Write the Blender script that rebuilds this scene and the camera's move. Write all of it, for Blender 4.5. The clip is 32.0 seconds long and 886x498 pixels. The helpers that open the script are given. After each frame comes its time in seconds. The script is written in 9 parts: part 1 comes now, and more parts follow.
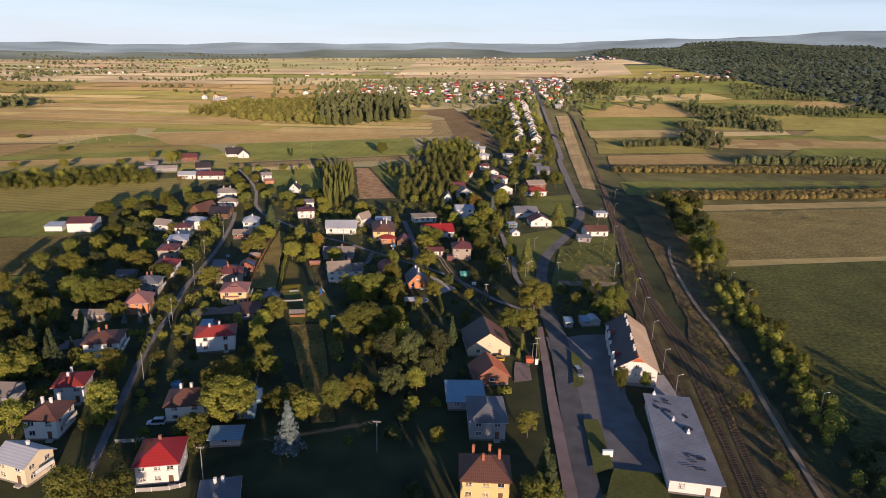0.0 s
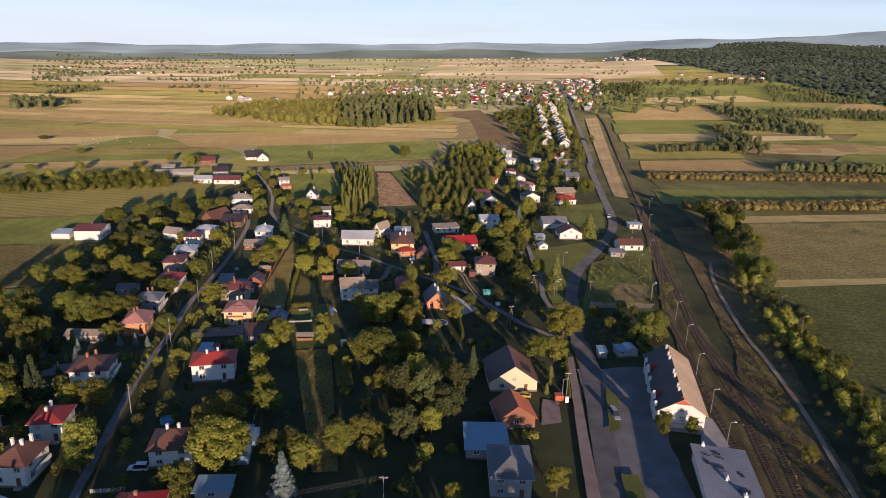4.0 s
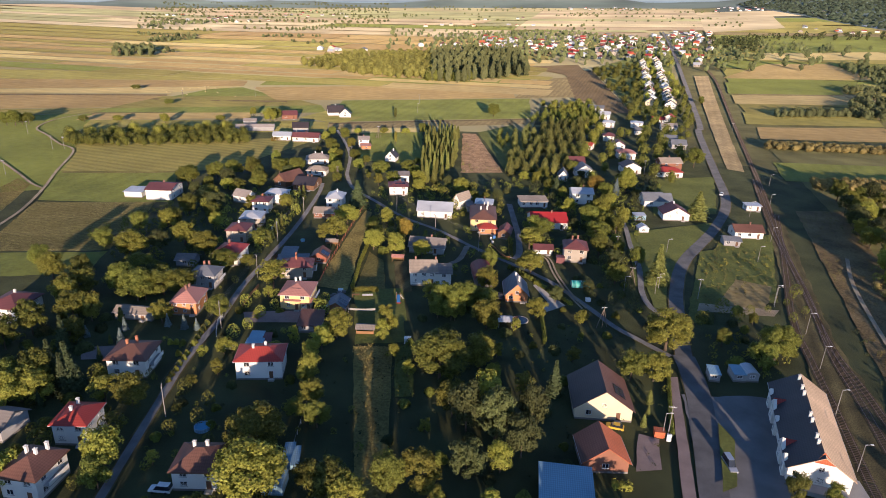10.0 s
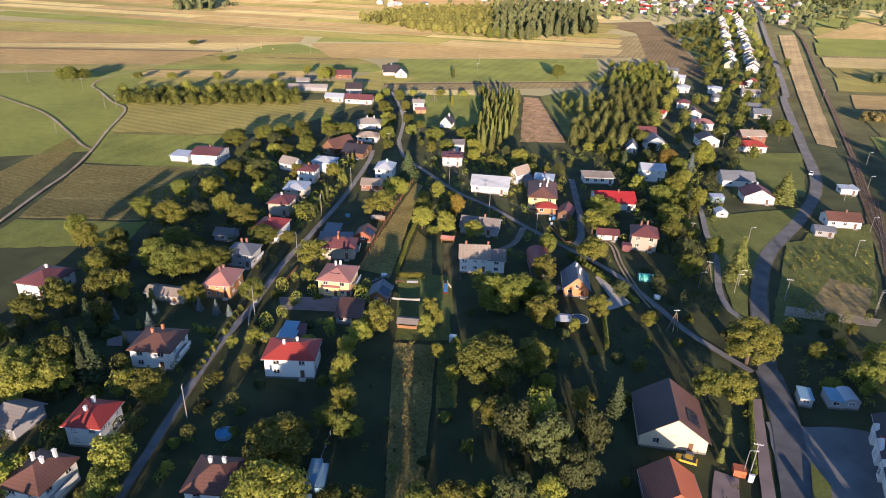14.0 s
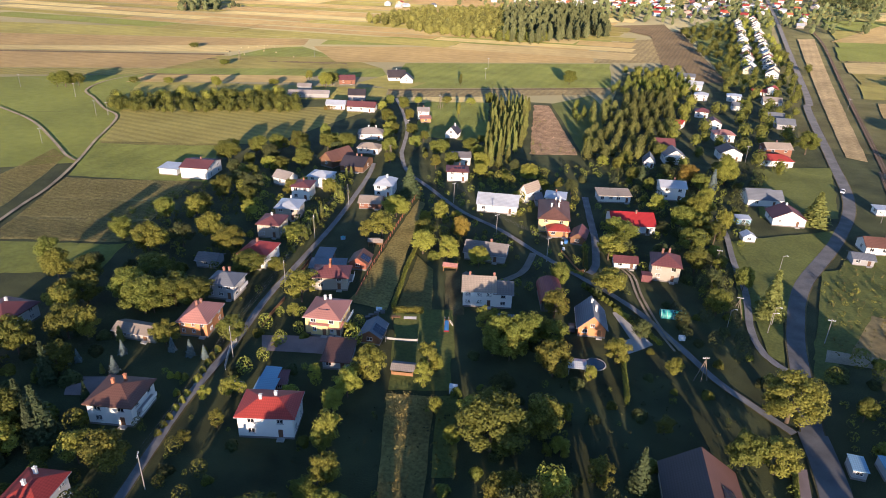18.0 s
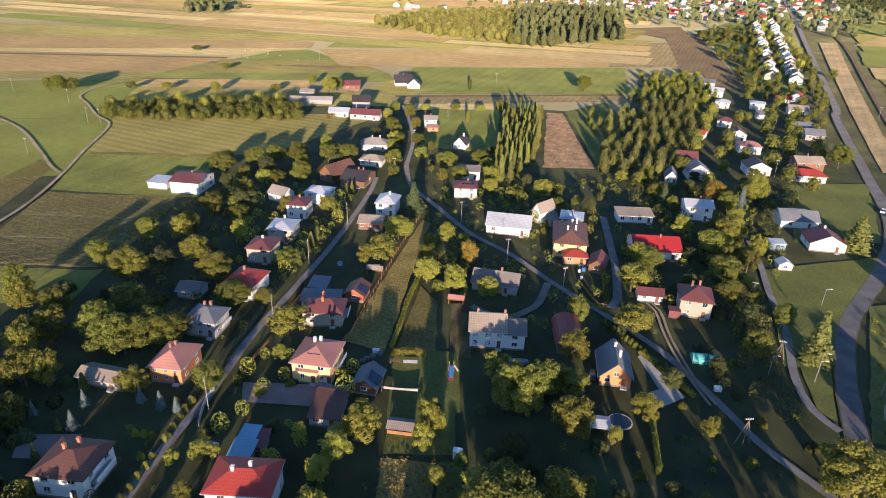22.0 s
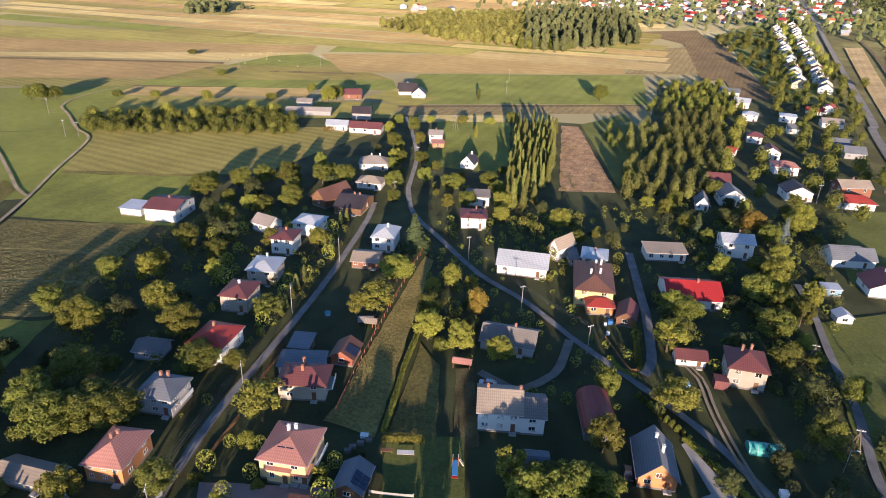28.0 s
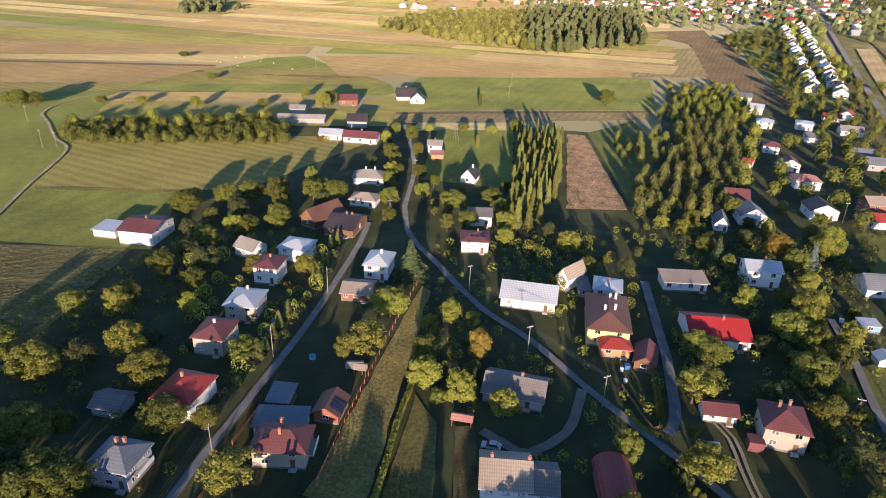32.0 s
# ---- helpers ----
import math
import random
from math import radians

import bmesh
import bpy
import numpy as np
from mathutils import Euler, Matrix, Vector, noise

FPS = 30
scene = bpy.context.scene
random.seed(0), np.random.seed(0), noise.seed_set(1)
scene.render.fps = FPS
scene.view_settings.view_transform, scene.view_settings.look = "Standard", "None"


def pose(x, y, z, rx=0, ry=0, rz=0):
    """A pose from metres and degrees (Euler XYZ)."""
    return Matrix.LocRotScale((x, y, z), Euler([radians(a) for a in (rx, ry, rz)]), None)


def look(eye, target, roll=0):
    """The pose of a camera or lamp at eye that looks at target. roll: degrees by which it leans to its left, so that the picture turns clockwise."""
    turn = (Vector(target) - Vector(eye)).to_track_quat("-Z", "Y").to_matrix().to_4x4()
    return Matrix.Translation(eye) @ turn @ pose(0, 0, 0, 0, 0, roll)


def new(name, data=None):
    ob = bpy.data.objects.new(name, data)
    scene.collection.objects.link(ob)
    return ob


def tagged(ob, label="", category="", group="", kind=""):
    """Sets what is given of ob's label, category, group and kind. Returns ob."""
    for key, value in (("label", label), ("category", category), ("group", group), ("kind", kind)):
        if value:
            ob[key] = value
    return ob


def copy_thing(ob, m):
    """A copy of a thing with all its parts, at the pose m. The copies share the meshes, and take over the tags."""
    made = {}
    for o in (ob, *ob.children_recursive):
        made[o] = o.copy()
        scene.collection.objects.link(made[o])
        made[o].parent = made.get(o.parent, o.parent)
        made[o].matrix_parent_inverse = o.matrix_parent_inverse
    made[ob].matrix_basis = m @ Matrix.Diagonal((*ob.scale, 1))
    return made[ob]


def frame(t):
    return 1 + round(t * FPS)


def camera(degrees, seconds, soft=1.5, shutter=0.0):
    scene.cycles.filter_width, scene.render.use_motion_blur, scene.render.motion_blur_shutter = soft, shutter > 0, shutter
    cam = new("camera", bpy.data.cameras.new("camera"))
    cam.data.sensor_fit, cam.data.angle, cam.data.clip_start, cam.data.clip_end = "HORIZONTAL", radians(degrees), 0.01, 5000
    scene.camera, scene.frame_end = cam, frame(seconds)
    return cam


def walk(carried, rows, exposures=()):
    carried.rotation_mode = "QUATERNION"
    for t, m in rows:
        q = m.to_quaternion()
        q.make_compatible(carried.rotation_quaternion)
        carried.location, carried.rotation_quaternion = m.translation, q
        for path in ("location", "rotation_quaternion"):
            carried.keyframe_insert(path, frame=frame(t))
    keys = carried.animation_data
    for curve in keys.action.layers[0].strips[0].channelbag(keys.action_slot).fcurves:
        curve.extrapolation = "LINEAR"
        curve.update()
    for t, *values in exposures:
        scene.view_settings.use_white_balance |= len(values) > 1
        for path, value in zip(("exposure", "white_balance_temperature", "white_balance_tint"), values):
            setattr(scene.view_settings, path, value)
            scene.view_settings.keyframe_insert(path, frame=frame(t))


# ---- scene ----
cam = camera(68.8, 32.0, soft=0.9)
PATH = [
    (0, (-2.199, -7.235, 95.88), (-2.14, -5.322, 95.299), 1.8),
    (1, (-1.696, -1.818, 95.778), (-1.655, 0.095, 95.197), 1.7),
    (2, (-1.284, 3.857, 95.856), (-1.263, 5.77, 95.274), 1.8),
    (3, (-0.875, 9.395, 95.963), (-0.873, 11.309, 95.381), 1.8),
    (3.5, (-0.715, 12.19, 96.016), (-0.722, 14.104, 95.434), 1.8),
    (5.5, (-0.113, 23.007, 95.865), (-0.182, 24.919, 95.282), 1.9),
    (6, (-0.074, 25.855, 95.915), (-0.166, 27.764, 95.325), 1.9),
    (7, (-0.077, 31.533, 95.951), (-0.215, 33.432, 95.338), 2.0),
    (8, (-0.251, 37.094, 96.142), (-0.434, 38.978, 95.495), 2.0),
    (9, (-0.362, 42.619, 96.124), (-0.591, 44.484, 95.439), 1.9),
    (10, (-0.687, 48.122, 96.22), (-0.96, 49.967, 95.496), 2.0),
    (11, (-1.233, 53.508, 96.339), (-1.548, 55.329, 95.577), 2.0),
    (12, (-1.651, 58.882, 96.631), (-2.008, 60.679, 95.829), 2.0),
    (13, (-2.389, 64.304, 96.809), (-2.783, 66.076, 95.97), 2.0),
    (14, (-3.521, 69.765, 96.808), (-3.948, 71.525, 95.96), 1.9),
    (14.5, (-3.931, 72.461, 96.914), (-4.371, 74.218, 96.065), 2.0),
    (16.5, (-5.209, 82.897, 97.171), (-5.663, 84.65, 96.322), 1.9),
    (17, (-5.77, 85.695, 97.083), (-6.223, 87.448, 96.235), 1.9),
    (18, (-7.027, 91.154, 96.942), (-7.479, 92.909, 96.094), 2.0),
    (19, (-8.179, 96.516, 96.734), (-8.63, 98.271, 95.888), 2.0),
    (20, (-9.612, 101.884, 96.63), (-10.064, 103.639, 95.784), 2.1),
    (21, (-10.798, 107.215, 96.614), (-11.261, 108.968, 95.769), 2.1),
    (22, (-11.818, 112.655, 96.548), (-12.297, 114.402, 95.701), 2.0),
    (23, (-13.195, 118.026, 96.664), (-13.686, 119.769, 95.816), 2.0),
    (24, (-14.635, 123.224, 96.69), (-15.134, 124.965, 95.841), 2.0),
    (25, (-16.125, 128.488, 96.714), (-16.624, 130.229, 95.866), 2.1),
    (25.5, (-16.826, 130.997, 96.7), (-17.325, 132.738, 95.851), 2.1),
    (27.5, (-19.495, 141.593, 96.748), (-19.994, 143.334, 95.899), 2.1),
    (28, (-20.254, 144.087, 96.707), (-20.753, 145.828, 95.859), 2.1),
    (29, (-21.738, 149.364, 97.063), (-22.235, 151.104, 96.212), 2.1),
    (30, (-23.141, 154.563, 97.367), (-23.639, 156.302, 96.514), 2.1),
    (31, (-24.422, 159.875, 97.564), (-24.922, 161.612, 96.709), 2.1),
    (32, (-25.826, 164.781, 97.708), (-26.326, 166.518, 96.853), 2.1),
]
LIGHT = [(0.0, 0.06, 5680, 26), (6.5, 0.12, 5620, 27), (9.0, 0.4, 5470, 24), (13.0, 0.9, 5370, 21), (25.0, 0.9, 5380, 21), (32.0, 0.88, 5400, 21)]
walk(cam, [(t, look(eye, target, roll)) for t, eye, target, roll in PATH], LIGHT)

# ---- daylight: a low sun behind the flight, clear sky ----
HAZE = (6.9, 7.8, 7.5, 1)
SUN_EL, SUN_AZ = 7.6, 165.0      # degrees; azimuth clockwise from +y
world = bpy.data.worlds.new("evening_sky")
scene.world = world
world.use_nodes = True
wn = world.node_tree.nodes
sky = wn.new("ShaderNodeTexSky")
sky.sky_type = "NISHITA"
sky.sun_disc = False
sky.sun_elevation, sky.sun_rotation = radians(SUN_EL), radians(SUN_AZ)
sky.air_density, sky.dust_density, sky.ozone_density = 1.0, 0.1, 3.0
wn["Background"].inputs["Strength"].default_value = 0.122
# thin evening haze, densest at the horizon, with faint streaks of high cloud
wl = world.node_tree.links.new
tc = wn.new("ShaderNodeTexCoord")
sep = wn.new("ShaderNodeSeparateXYZ")
wl(tc.outputs["Generated"], sep.inputs[0])
low = wn.new("ShaderNodeMapRange")
low.inputs["From Min"].default_value, low.inputs["From Max"].default_value = 0.0, 0.4
low.inputs["To Min"].default_value, low.inputs["To Max"].default_value = 0.78, 0.0
wl(sep.outputs["Z"], low.inputs["Value"])
stretch = wn.new("ShaderNodeMapping")
stretch.inputs["Scale"].default_value = (2.2, 2.2, 26.0)
wl(tc.outputs["Generated"], stretch.inputs["Vector"])
streak = wn.new("ShaderNodeTexNoise")
streak.inputs["Scale"].default_value, streak.inputs["Detail"].default_value = 1.6, 5
wl(stretch.outputs[0], streak.inputs["Vector"])
cirrus = wn.new("ShaderNodeMapRange")
cirrus.inputs["From Min"].default_value, cirrus.inputs["From Max"].default_value = 0.42, 0.75
cirrus.inputs["To Min"].default_value, cirrus.inputs["To Max"].default_value = 1.0, 0.75
wl(streak.outputs["Fac"], cirrus.inputs["Value"])
amount = wn.new("ShaderNodeMath")
amount.operation = "MULTIPLY"
wl(low.outputs["Result"], amount.inputs[0])
wl(cirrus.outputs["Result"], amount.inputs[1])
haze = wn.new("ShaderNodeMix")
haze.data_type = "RGBA"
haze.inputs[7].default_value = HAZE
wl(amount.outputs[0], haze.inputs[0])
wl(sky.outputs["Color"], haze.inputs[6])
wl(haze.outputs[2], wn["Background"].inputs["Color"])
sun = new("sun", bpy.data.lights.new("sun", "SUN"))
sun.data.energy, sun.data.angle, sun.data.color = 5.0, radians(0.6), (1.0, 0.73, 0.43)
sd = Vector((math.sin(radians(SUN_AZ)) * math.cos(radians(SUN_EL)), math.cos(radians(SUN_AZ)) * math.cos(radians(SUN_EL)), math.sin(radians(SUN_EL))))
sun.matrix_world = look(sd * 300, (0, 0, 0))

# ---- materials ----
MATS = {}


def surface(name, col, rough=0.8, scale=1.0, vary=0.25, fine=0.12, bump=0.0, bump_scale=6.0, metal=0.0, stripes=None, per_thing=0.0, island=0.0, spec=0.3, through_light=0.0, relief=0.0, ribs=0.0):
    """A noise-varied surface: vary at the large scale, fine at the small one; stripes = (period m, angle, depth)."""
    m = bpy.data.materials.new(name)
    m.use_nodes = True
    nt = m.node_tree
    nd, ln = nt.nodes, nt.links.new
    bsdf = nd["Principled BSDF"]
    bsdf.inputs["Roughness"].default_value, bsdf.inputs["Metallic"].default_value = rough, metal
    bsdf.inputs["Specular IOR Level"].default_value = spec
    bsdf.inputs["Diffuse Roughness"].default_value = 1.0 if rough > 0.8 else 0.3
    geo = nd.new("ShaderNodeNewGeometry")

    def noised(sc, detail, lo, hi):
        n = nd.new("ShaderNodeTexNoise")
        n.inputs["Scale"].default_value, n.inputs["Detail"].default_value = sc, detail
        ln(geo.outputs["Position"], n.inputs["Vector"])
        r = nd.new("ShaderNodeMapRange")
        r.inputs["From Min"].default_value, r.inputs["From Max"].default_value = 0.3, 0.7
        r.inputs["To Min"].default_value, r.inputs["To Max"].default_value = lo, hi
        ln(n.outputs["Fac"], r.inputs["Value"])
        return r.outputs["Result"], n.outputs["Fac"]

    def times(a, b):
        n = nd.new("ShaderNodeMath")
        n.operation = "MULTIPLY"
        ln(a, n.inputs[0])
        ln(b, n.inputs[1])
        return n.outputs[0]

    big, _ = noised(0.12 * scale, 4, 1 - vary, 1 + vary)
    small, raw = noised(bump_scale * scale, 5, 1 - fine, 1 + fine)
    val = times(big, small)
    if stripes:
        period, angle, depth = stripes
        mp = nd.new("ShaderNodeMapping")
        mp.inputs["Rotation"].default_value = (0, 0, radians(angle))
        ln(geo.outputs["Position"], mp.inputs["Vector"])
        w = nd.new("ShaderNodeTexWave")
        w.wave_type, w.bands_direction = "BANDS", "X"
        w.inputs["Scale"].default_value = 0.314 / period * 1.0
        w.inputs["Distortion"].default_value, w.inputs["Detail"].default_value, w.inputs["Detail Scale"].default_value = 1.2, 2.0, 0.6
        ln(mp.outputs[0], w.inputs["Vector"])
        r = nd.new("ShaderNodeMapRange")
        r.inputs["To Min"].default_value, r.inputs["To Max"].default_value = 1 - depth, 1 + depth
        ln(w.outputs["Fac"], r.inputs["Value"])
        val = times(val, r.outputs["Result"])
    if ribs:                       # sheet ribs and tile courses, along the thing's own axes
        tc = nd.new("ShaderNodeTexCoord")
        for axis, period, depth in (("X", 0.45, ribs), ("Y", 0.62, ribs * 0.8)):
            w = nd.new("ShaderNodeTexWave")
            w.wave_type, w.bands_direction = "BANDS", axis
            w.inputs["Scale"].default_value = 0.314 / period
            w.inputs["Distortion"].default_value, w.inputs["Detail"].default_value = 0.6, 1.0
            ln(tc.outputs["Object"], w.inputs["Vector"])
            r = nd.new("ShaderNodeMapRange")
            r.inputs["To Min"].default_value, r.inputs["To Max"].default_value = 1 - depth, 1 + depth
            ln(w.outputs["Fac"], r.inputs["Value"])
            val = times(val, r.outputs["Result"])
    if per_thing:
        oi = nd.new("ShaderNodeObjectInfo")
        r = nd.new("ShaderNodeMapRange")
        r.inputs["To Min"].default_value, r.inputs["To Max"].default_value = 1 - per_thing, 1 + per_thing
        ln(oi.outputs["Random"], r.inputs["Value"])
        val = times(val, r.outputs["Result"])
    if island:
        r = nd.new("ShaderNodeMapRange")
        r.inputs["To Min"].default_value, r.inputs["To Max"].default_value = 1 - island, 1 + island
        ln(geo.outputs["Random Per Island"], r.inputs["Value"])
        val = times(val, r.outputs["Result"])
    hsv = nd.new("ShaderNodeHueSaturation")
    hsv.inputs["Color"].default_value = (*col, 1)
    if per_thing:
        hr = nd.new("ShaderNodeMapRange")
        hr.inputs["To Min"].default_value, hr.inputs["To Max"].default_value = 0.5 - 0.03 * per_thing, 0.5 + 0.04 * per_thing
        ln(oi.outputs["Random"], hr.inputs["Value"])
        ln(hr.outputs["Result"], hsv.inputs["Hue"])
    ln(val, hsv.inputs["Value"])
    ln(hsv.outputs["Color"], bsdf.inputs["Base Color"])
    if bump:
        b = nd.new("ShaderNodeBump")
        b.inputs["Strength"].default_value, b.inputs["Distance"].default_value = 0.6, bump
        ln(raw, b.inputs["Height"])
        ln(b.outputs["Normal"], bsdf.inputs["Normal"])
    if relief:                     # stalks and tufts that stand up into the low light
        rn = nd.new("ShaderNodeTexNoise")
        rn.inputs["Scale"].default_value, rn.inputs["Detail"].default_value = 6.5, 3
        ln(geo.outputs["Position"], rn.inputs["Vector"])
        b = nd.new("ShaderNodeBump")
        b.inputs["Strength"].default_value, b.inputs["Distance"].default_value = 1.0, relief * 0.28
        ln(rn.outputs["Fac"], b.inputs["Height"])
        ln(b.outputs["Normal"], bsdf.inputs["Normal"])
        bsdf.inputs["Diffuse Roughness"].default_value = 1.0
    if through_light:
        tl = nd.new("ShaderNodeBsdfTranslucent")
        ln(hsv.outputs["Color"], tl.inputs["Color"])
        mx = nd.new("ShaderNodeMixShader")
        mx.inputs["Fac"].default_value = through_light
        ln(bsdf.outputs[0], mx.inputs[1])
        ln(tl.outputs[0], mx.inputs[2])
        ln(mx.outputs[0], nd["Material Output"].inputs["Surface"])
    MATS[name] = m
    return m


# land
surface("scrub_soil", (0.16, 0.118, 0.052), 0.95, 0.8, 0.35, 0.4, bump_scale=2.0, relief=0.7)
surface("barn_red", (0.25, 0.065, 0.055), 0.6, 1.0, 0.18, 0.14, 0.02, 5.0, ribs=0.1)
surface("grass", (0.064, 0.070, 0.026), 0.95, 0.6, 0.4, 0.35, relief=0.5)
surface("rough_land", (0.15, 0.14, 0.05), 0.95, 0.1, 0.35, 0.25, bump_scale=0.6, relief=0.8)
# both hill colours are blued and paled, distance haze put into them
surface("hazed_hills", (0.2, 0.27, 0.31), 0.95, 0.02, 0.25, 0.2, bump_scale=0.05)
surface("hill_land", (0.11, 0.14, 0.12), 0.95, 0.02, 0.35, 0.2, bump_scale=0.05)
surface("meadow", (0.205, 0.224, 0.043), 0.95, 0.3, 0.22, 0.15, bump_scale=2.0, stripes=(9, 8, 0.05), relief=0.9)
surface("pasture", (0.21, 0.228, 0.042), 0.95, 0.15, 0.18, 0.1, bump_scale=1.5, relief=0.9)
surface("mown", (0.265, 0.232, 0.062), 0.95, 0.3, 0.15, 0.12, bump_scale=2.0, stripes=(6, 98, 0.12), relief=0.9)
surface("crop_green", (0.12, 0.135, 0.032), 0.8, 0.5, 0.25, 0.2, island=0.35, through_light=0.15)
surface("maize_dry", (0.22, 0.185, 0.066), 0.85, 0.3, 0.25, 0.2, island=0.35, through_light=0.12)
surface("corn", (0.27, 0.222, 0.075), 0.95, 0.5, 0.2, 0.4, bump_scale=1.4, stripes=(3.0, 98, 0.1), relief=0.9)
surface("green_corn", (0.115, 0.122, 0.028), 0.95, 0.5, 0.25, 0.5, bump_scale=1.4, stripes=(3.4, 98, 0.07), relief=0.7)
surface("stubble", (0.48, 0.38, 0.155), 0.95, 0.12, 0.15, 0.1, bump_scale=1.0, stripes=(14, 95, 0.045), per_thing=0.14, relief=0.9)
surface("pale_stubble", (0.53, 0.43, 0.21), 0.95, 0.1, 0.12, 0.08, bump_scale=1.0, stripes=(18, 92, 0.045), per_thing=0.14, relief=0.9)
surface("tan_field", (0.395, 0.285, 0.108), 0.95, 0.12, 0.15, 0.12, bump_scale=1.0, stripes=(12, 94, 0.045), per_thing=0.14, relief=0.9)
surface("olive_field", (0.3, 0.262, 0.064), 0.95, 0.12, 0.18, 0.12, bump_scale=1.0, stripes=(16, 96, 0.045), per_thing=0.14, relief=0.9)
surface("ridged", (0.25, 0.197, 0.085), 0.95, 0.3, 0.2, 0.25, bump_scale=1.5, stripes=(5, 8, 0.1), relief=0.8)
surface("lane_asphalt", (0.2, 0.195, 0.19), 0.9, 2.0, 0.25, 0.25, bump_scale=6.0, relief=0.15)
surface("tawny_leaf", (0.26, 0.205, 0.065), 0.8, 1.0, 0.2, 0.25, island=0.4, through_light=0.15)
surface("pole_grey", (0.27, 0.255, 0.235), 0.9, 3.0, 0.15, 0.15)
surface("field_leaf", (0.235, 0.225, 0.05), 0.75, 1.0, 0.2, 0.25, island=0.45, through_light=0.22)
surface("ploughed", (0.155, 0.112, 0.052), 0.95, 0.3, 0.2, 0.25, bump_scale=1.5, stripes=(4, 8, 0.1), relief=0.7)
surface("red_soil", (0.36, 0.235, 0.125), 0.95, 1.6, 0.35, 0.6, bump_scale=0.8, stripes=(4.0, 8, 0.05), relief=0.8)
surface("rail_strip", (0.41, 0.31, 0.15), 0.95, 0.4, 0.25, 0.25, bump_scale=1.5, stripes=(6, 10, 0.06), relief=0.9)
surface("dry_grass", (0.175, 0.15, 0.042), 0.95, 0.6, 0.3, 0.35, bump_scale=2.0, relief=0.9)
surface("strip_grass", (0.285, 0.228, 0.068), 0.95, 0.6, 0.3, 0.35, bump_scale=2.0, relief=0.9)
surface("lawn", (0.138, 0.152, 0.035), 0.95, 0.6, 0.2, 0.2, bump_scale=2.0, relief=0.6)
# greyer than the nearer fields, haze put into the colour
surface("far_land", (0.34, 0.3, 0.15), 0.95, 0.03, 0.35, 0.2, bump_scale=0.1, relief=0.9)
surface("track_soil", (0.108, 0.09, 0.037), 0.95, 1.0, 0.35, 0.4, bump_scale=3.0, stripes=(5, 11, 0.25), relief=0.4)
surface("gravel", (0.23, 0.2, 0.16), 0.95, 1.5, 0.25, 0.25, relief=0.3)
surface("dirt", (0.32, 0.26, 0.175), 0.95, 1.0, 0.3, 0.3, relief=0.4)
surface("asphalt", (0.135, 0.132, 0.13), 0.9, 1.6, 0.25, 0.22, bump_scale=10.0, relief=0.12)
surface("forecourt", (0.19, 0.185, 0.18), 0.9, 1.2, 0.22, 0.15, bump_scale=10.0, relief=0.1)
surface("paving", (0.26, 0.2, 0.18), 0.85, 2.0, 0.15, 0.2, 0.01, 12.0)
surface("ballast", (0.115, 0.08, 0.045), 0.95, 1.5, 0.3, 0.35, 0.08, 9.0)
surface("rail_steel", (0.28, 0.2, 0.16), 0.5, 3.0, 0.2, 0.2, metal=0.7)
surface("sleeper", (0.1, 0.072, 0.045), 0.9, 3.0, 0.2, 0.2)
# leaves
surface("leaf_c", (0.082, 0.092, 0.028), 0.8, 1.0, 0.2, 0.25, per_thing=0.3, island=0.35, through_light=0.15)
surface("leaf_a", (0.158, 0.166, 0.026), 0.75, 1.0, 0.15, 0.25, per_thing=0.35, island=0.35, through_light=0.22)
surface("leaf_b", (0.245, 0.24, 0.035), 0.75, 1.0, 0.15, 0.25, per_thing=0.35, island=0.35, through_light=0.22)
surface("leaf_gold", (0.27, 0.19, 0.03), 0.75, 1.0, 0.15, 0.25, per_thing=0.3, island=0.35, through_light=0.22)
surface("needle", (0.07, 0.09, 0.034), 0.8, 1.0, 0.15, 0.25, per_thing=0.3, island=0.3, through_light=0.1)
surface("blue_needle", (0.15, 0.19, 0.18), 0.8, 1.0, 0.15, 0.2, per_thing=0.2, island=0.3)
surface("poplar_leaf", (0.18, 0.185, 0.042), 0.75, 1.0, 0.15, 0.25, per_thing=0.3, island=0.35, through_light=0.2)
# distant leaves, lightened so the colour carries some haze
surface("far_leaf", (0.135, 0.148, 0.055), 0.85, 0.15, 0.3, 0.2, per_thing=0.2, island=0.3)
surface("hill_leaf", (0.06, 0.08, 0.046), 0.9, 0.05, 0.3, 0.2, island=0.45)
# desaturated copies of the field colours, haze over the far plain painted in
surface("hazed_tan", (0.42, 0.34, 0.2), 0.95, 0.05, 0.25, 0.15, bump_scale=0.2, per_thing=0.16, relief=0.9)
surface("hazed_olive", (0.31, 0.3, 0.14), 0.95, 0.05, 0.25, 0.15, bump_scale=0.2, per_thing=0.16, relief=0.9)
surface("hazed_straw", (0.5, 0.42, 0.25), 0.95, 0.05, 0.2, 0.12, bump_scale=0.2, per_thing=0.14, relief=0.9)
surface("bark", (0.13, 0.095, 0.065), 0.9, 4.0, 0.25, 0.3, 0.03, 12.0)
# buildings
surface("white_wall", (0.78, 0.76, 0.7), 0.8, 1.5, 0.06, 0.05, 0.005, 8.0)
surface("cream_wall", (0.72, 0.62, 0.42), 0.8, 1.5, 0.07, 0.05, 0.005, 8.0)
surface("yellow_wall", (0.72, 0.55, 0.25), 0.8, 1.5, 0.07, 0.05, 0.005, 8.0)
surface("orange_wall", (0.62, 0.27, 0.11), 0.8, 1.5, 0.08, 0.06, 0.005, 8.0)
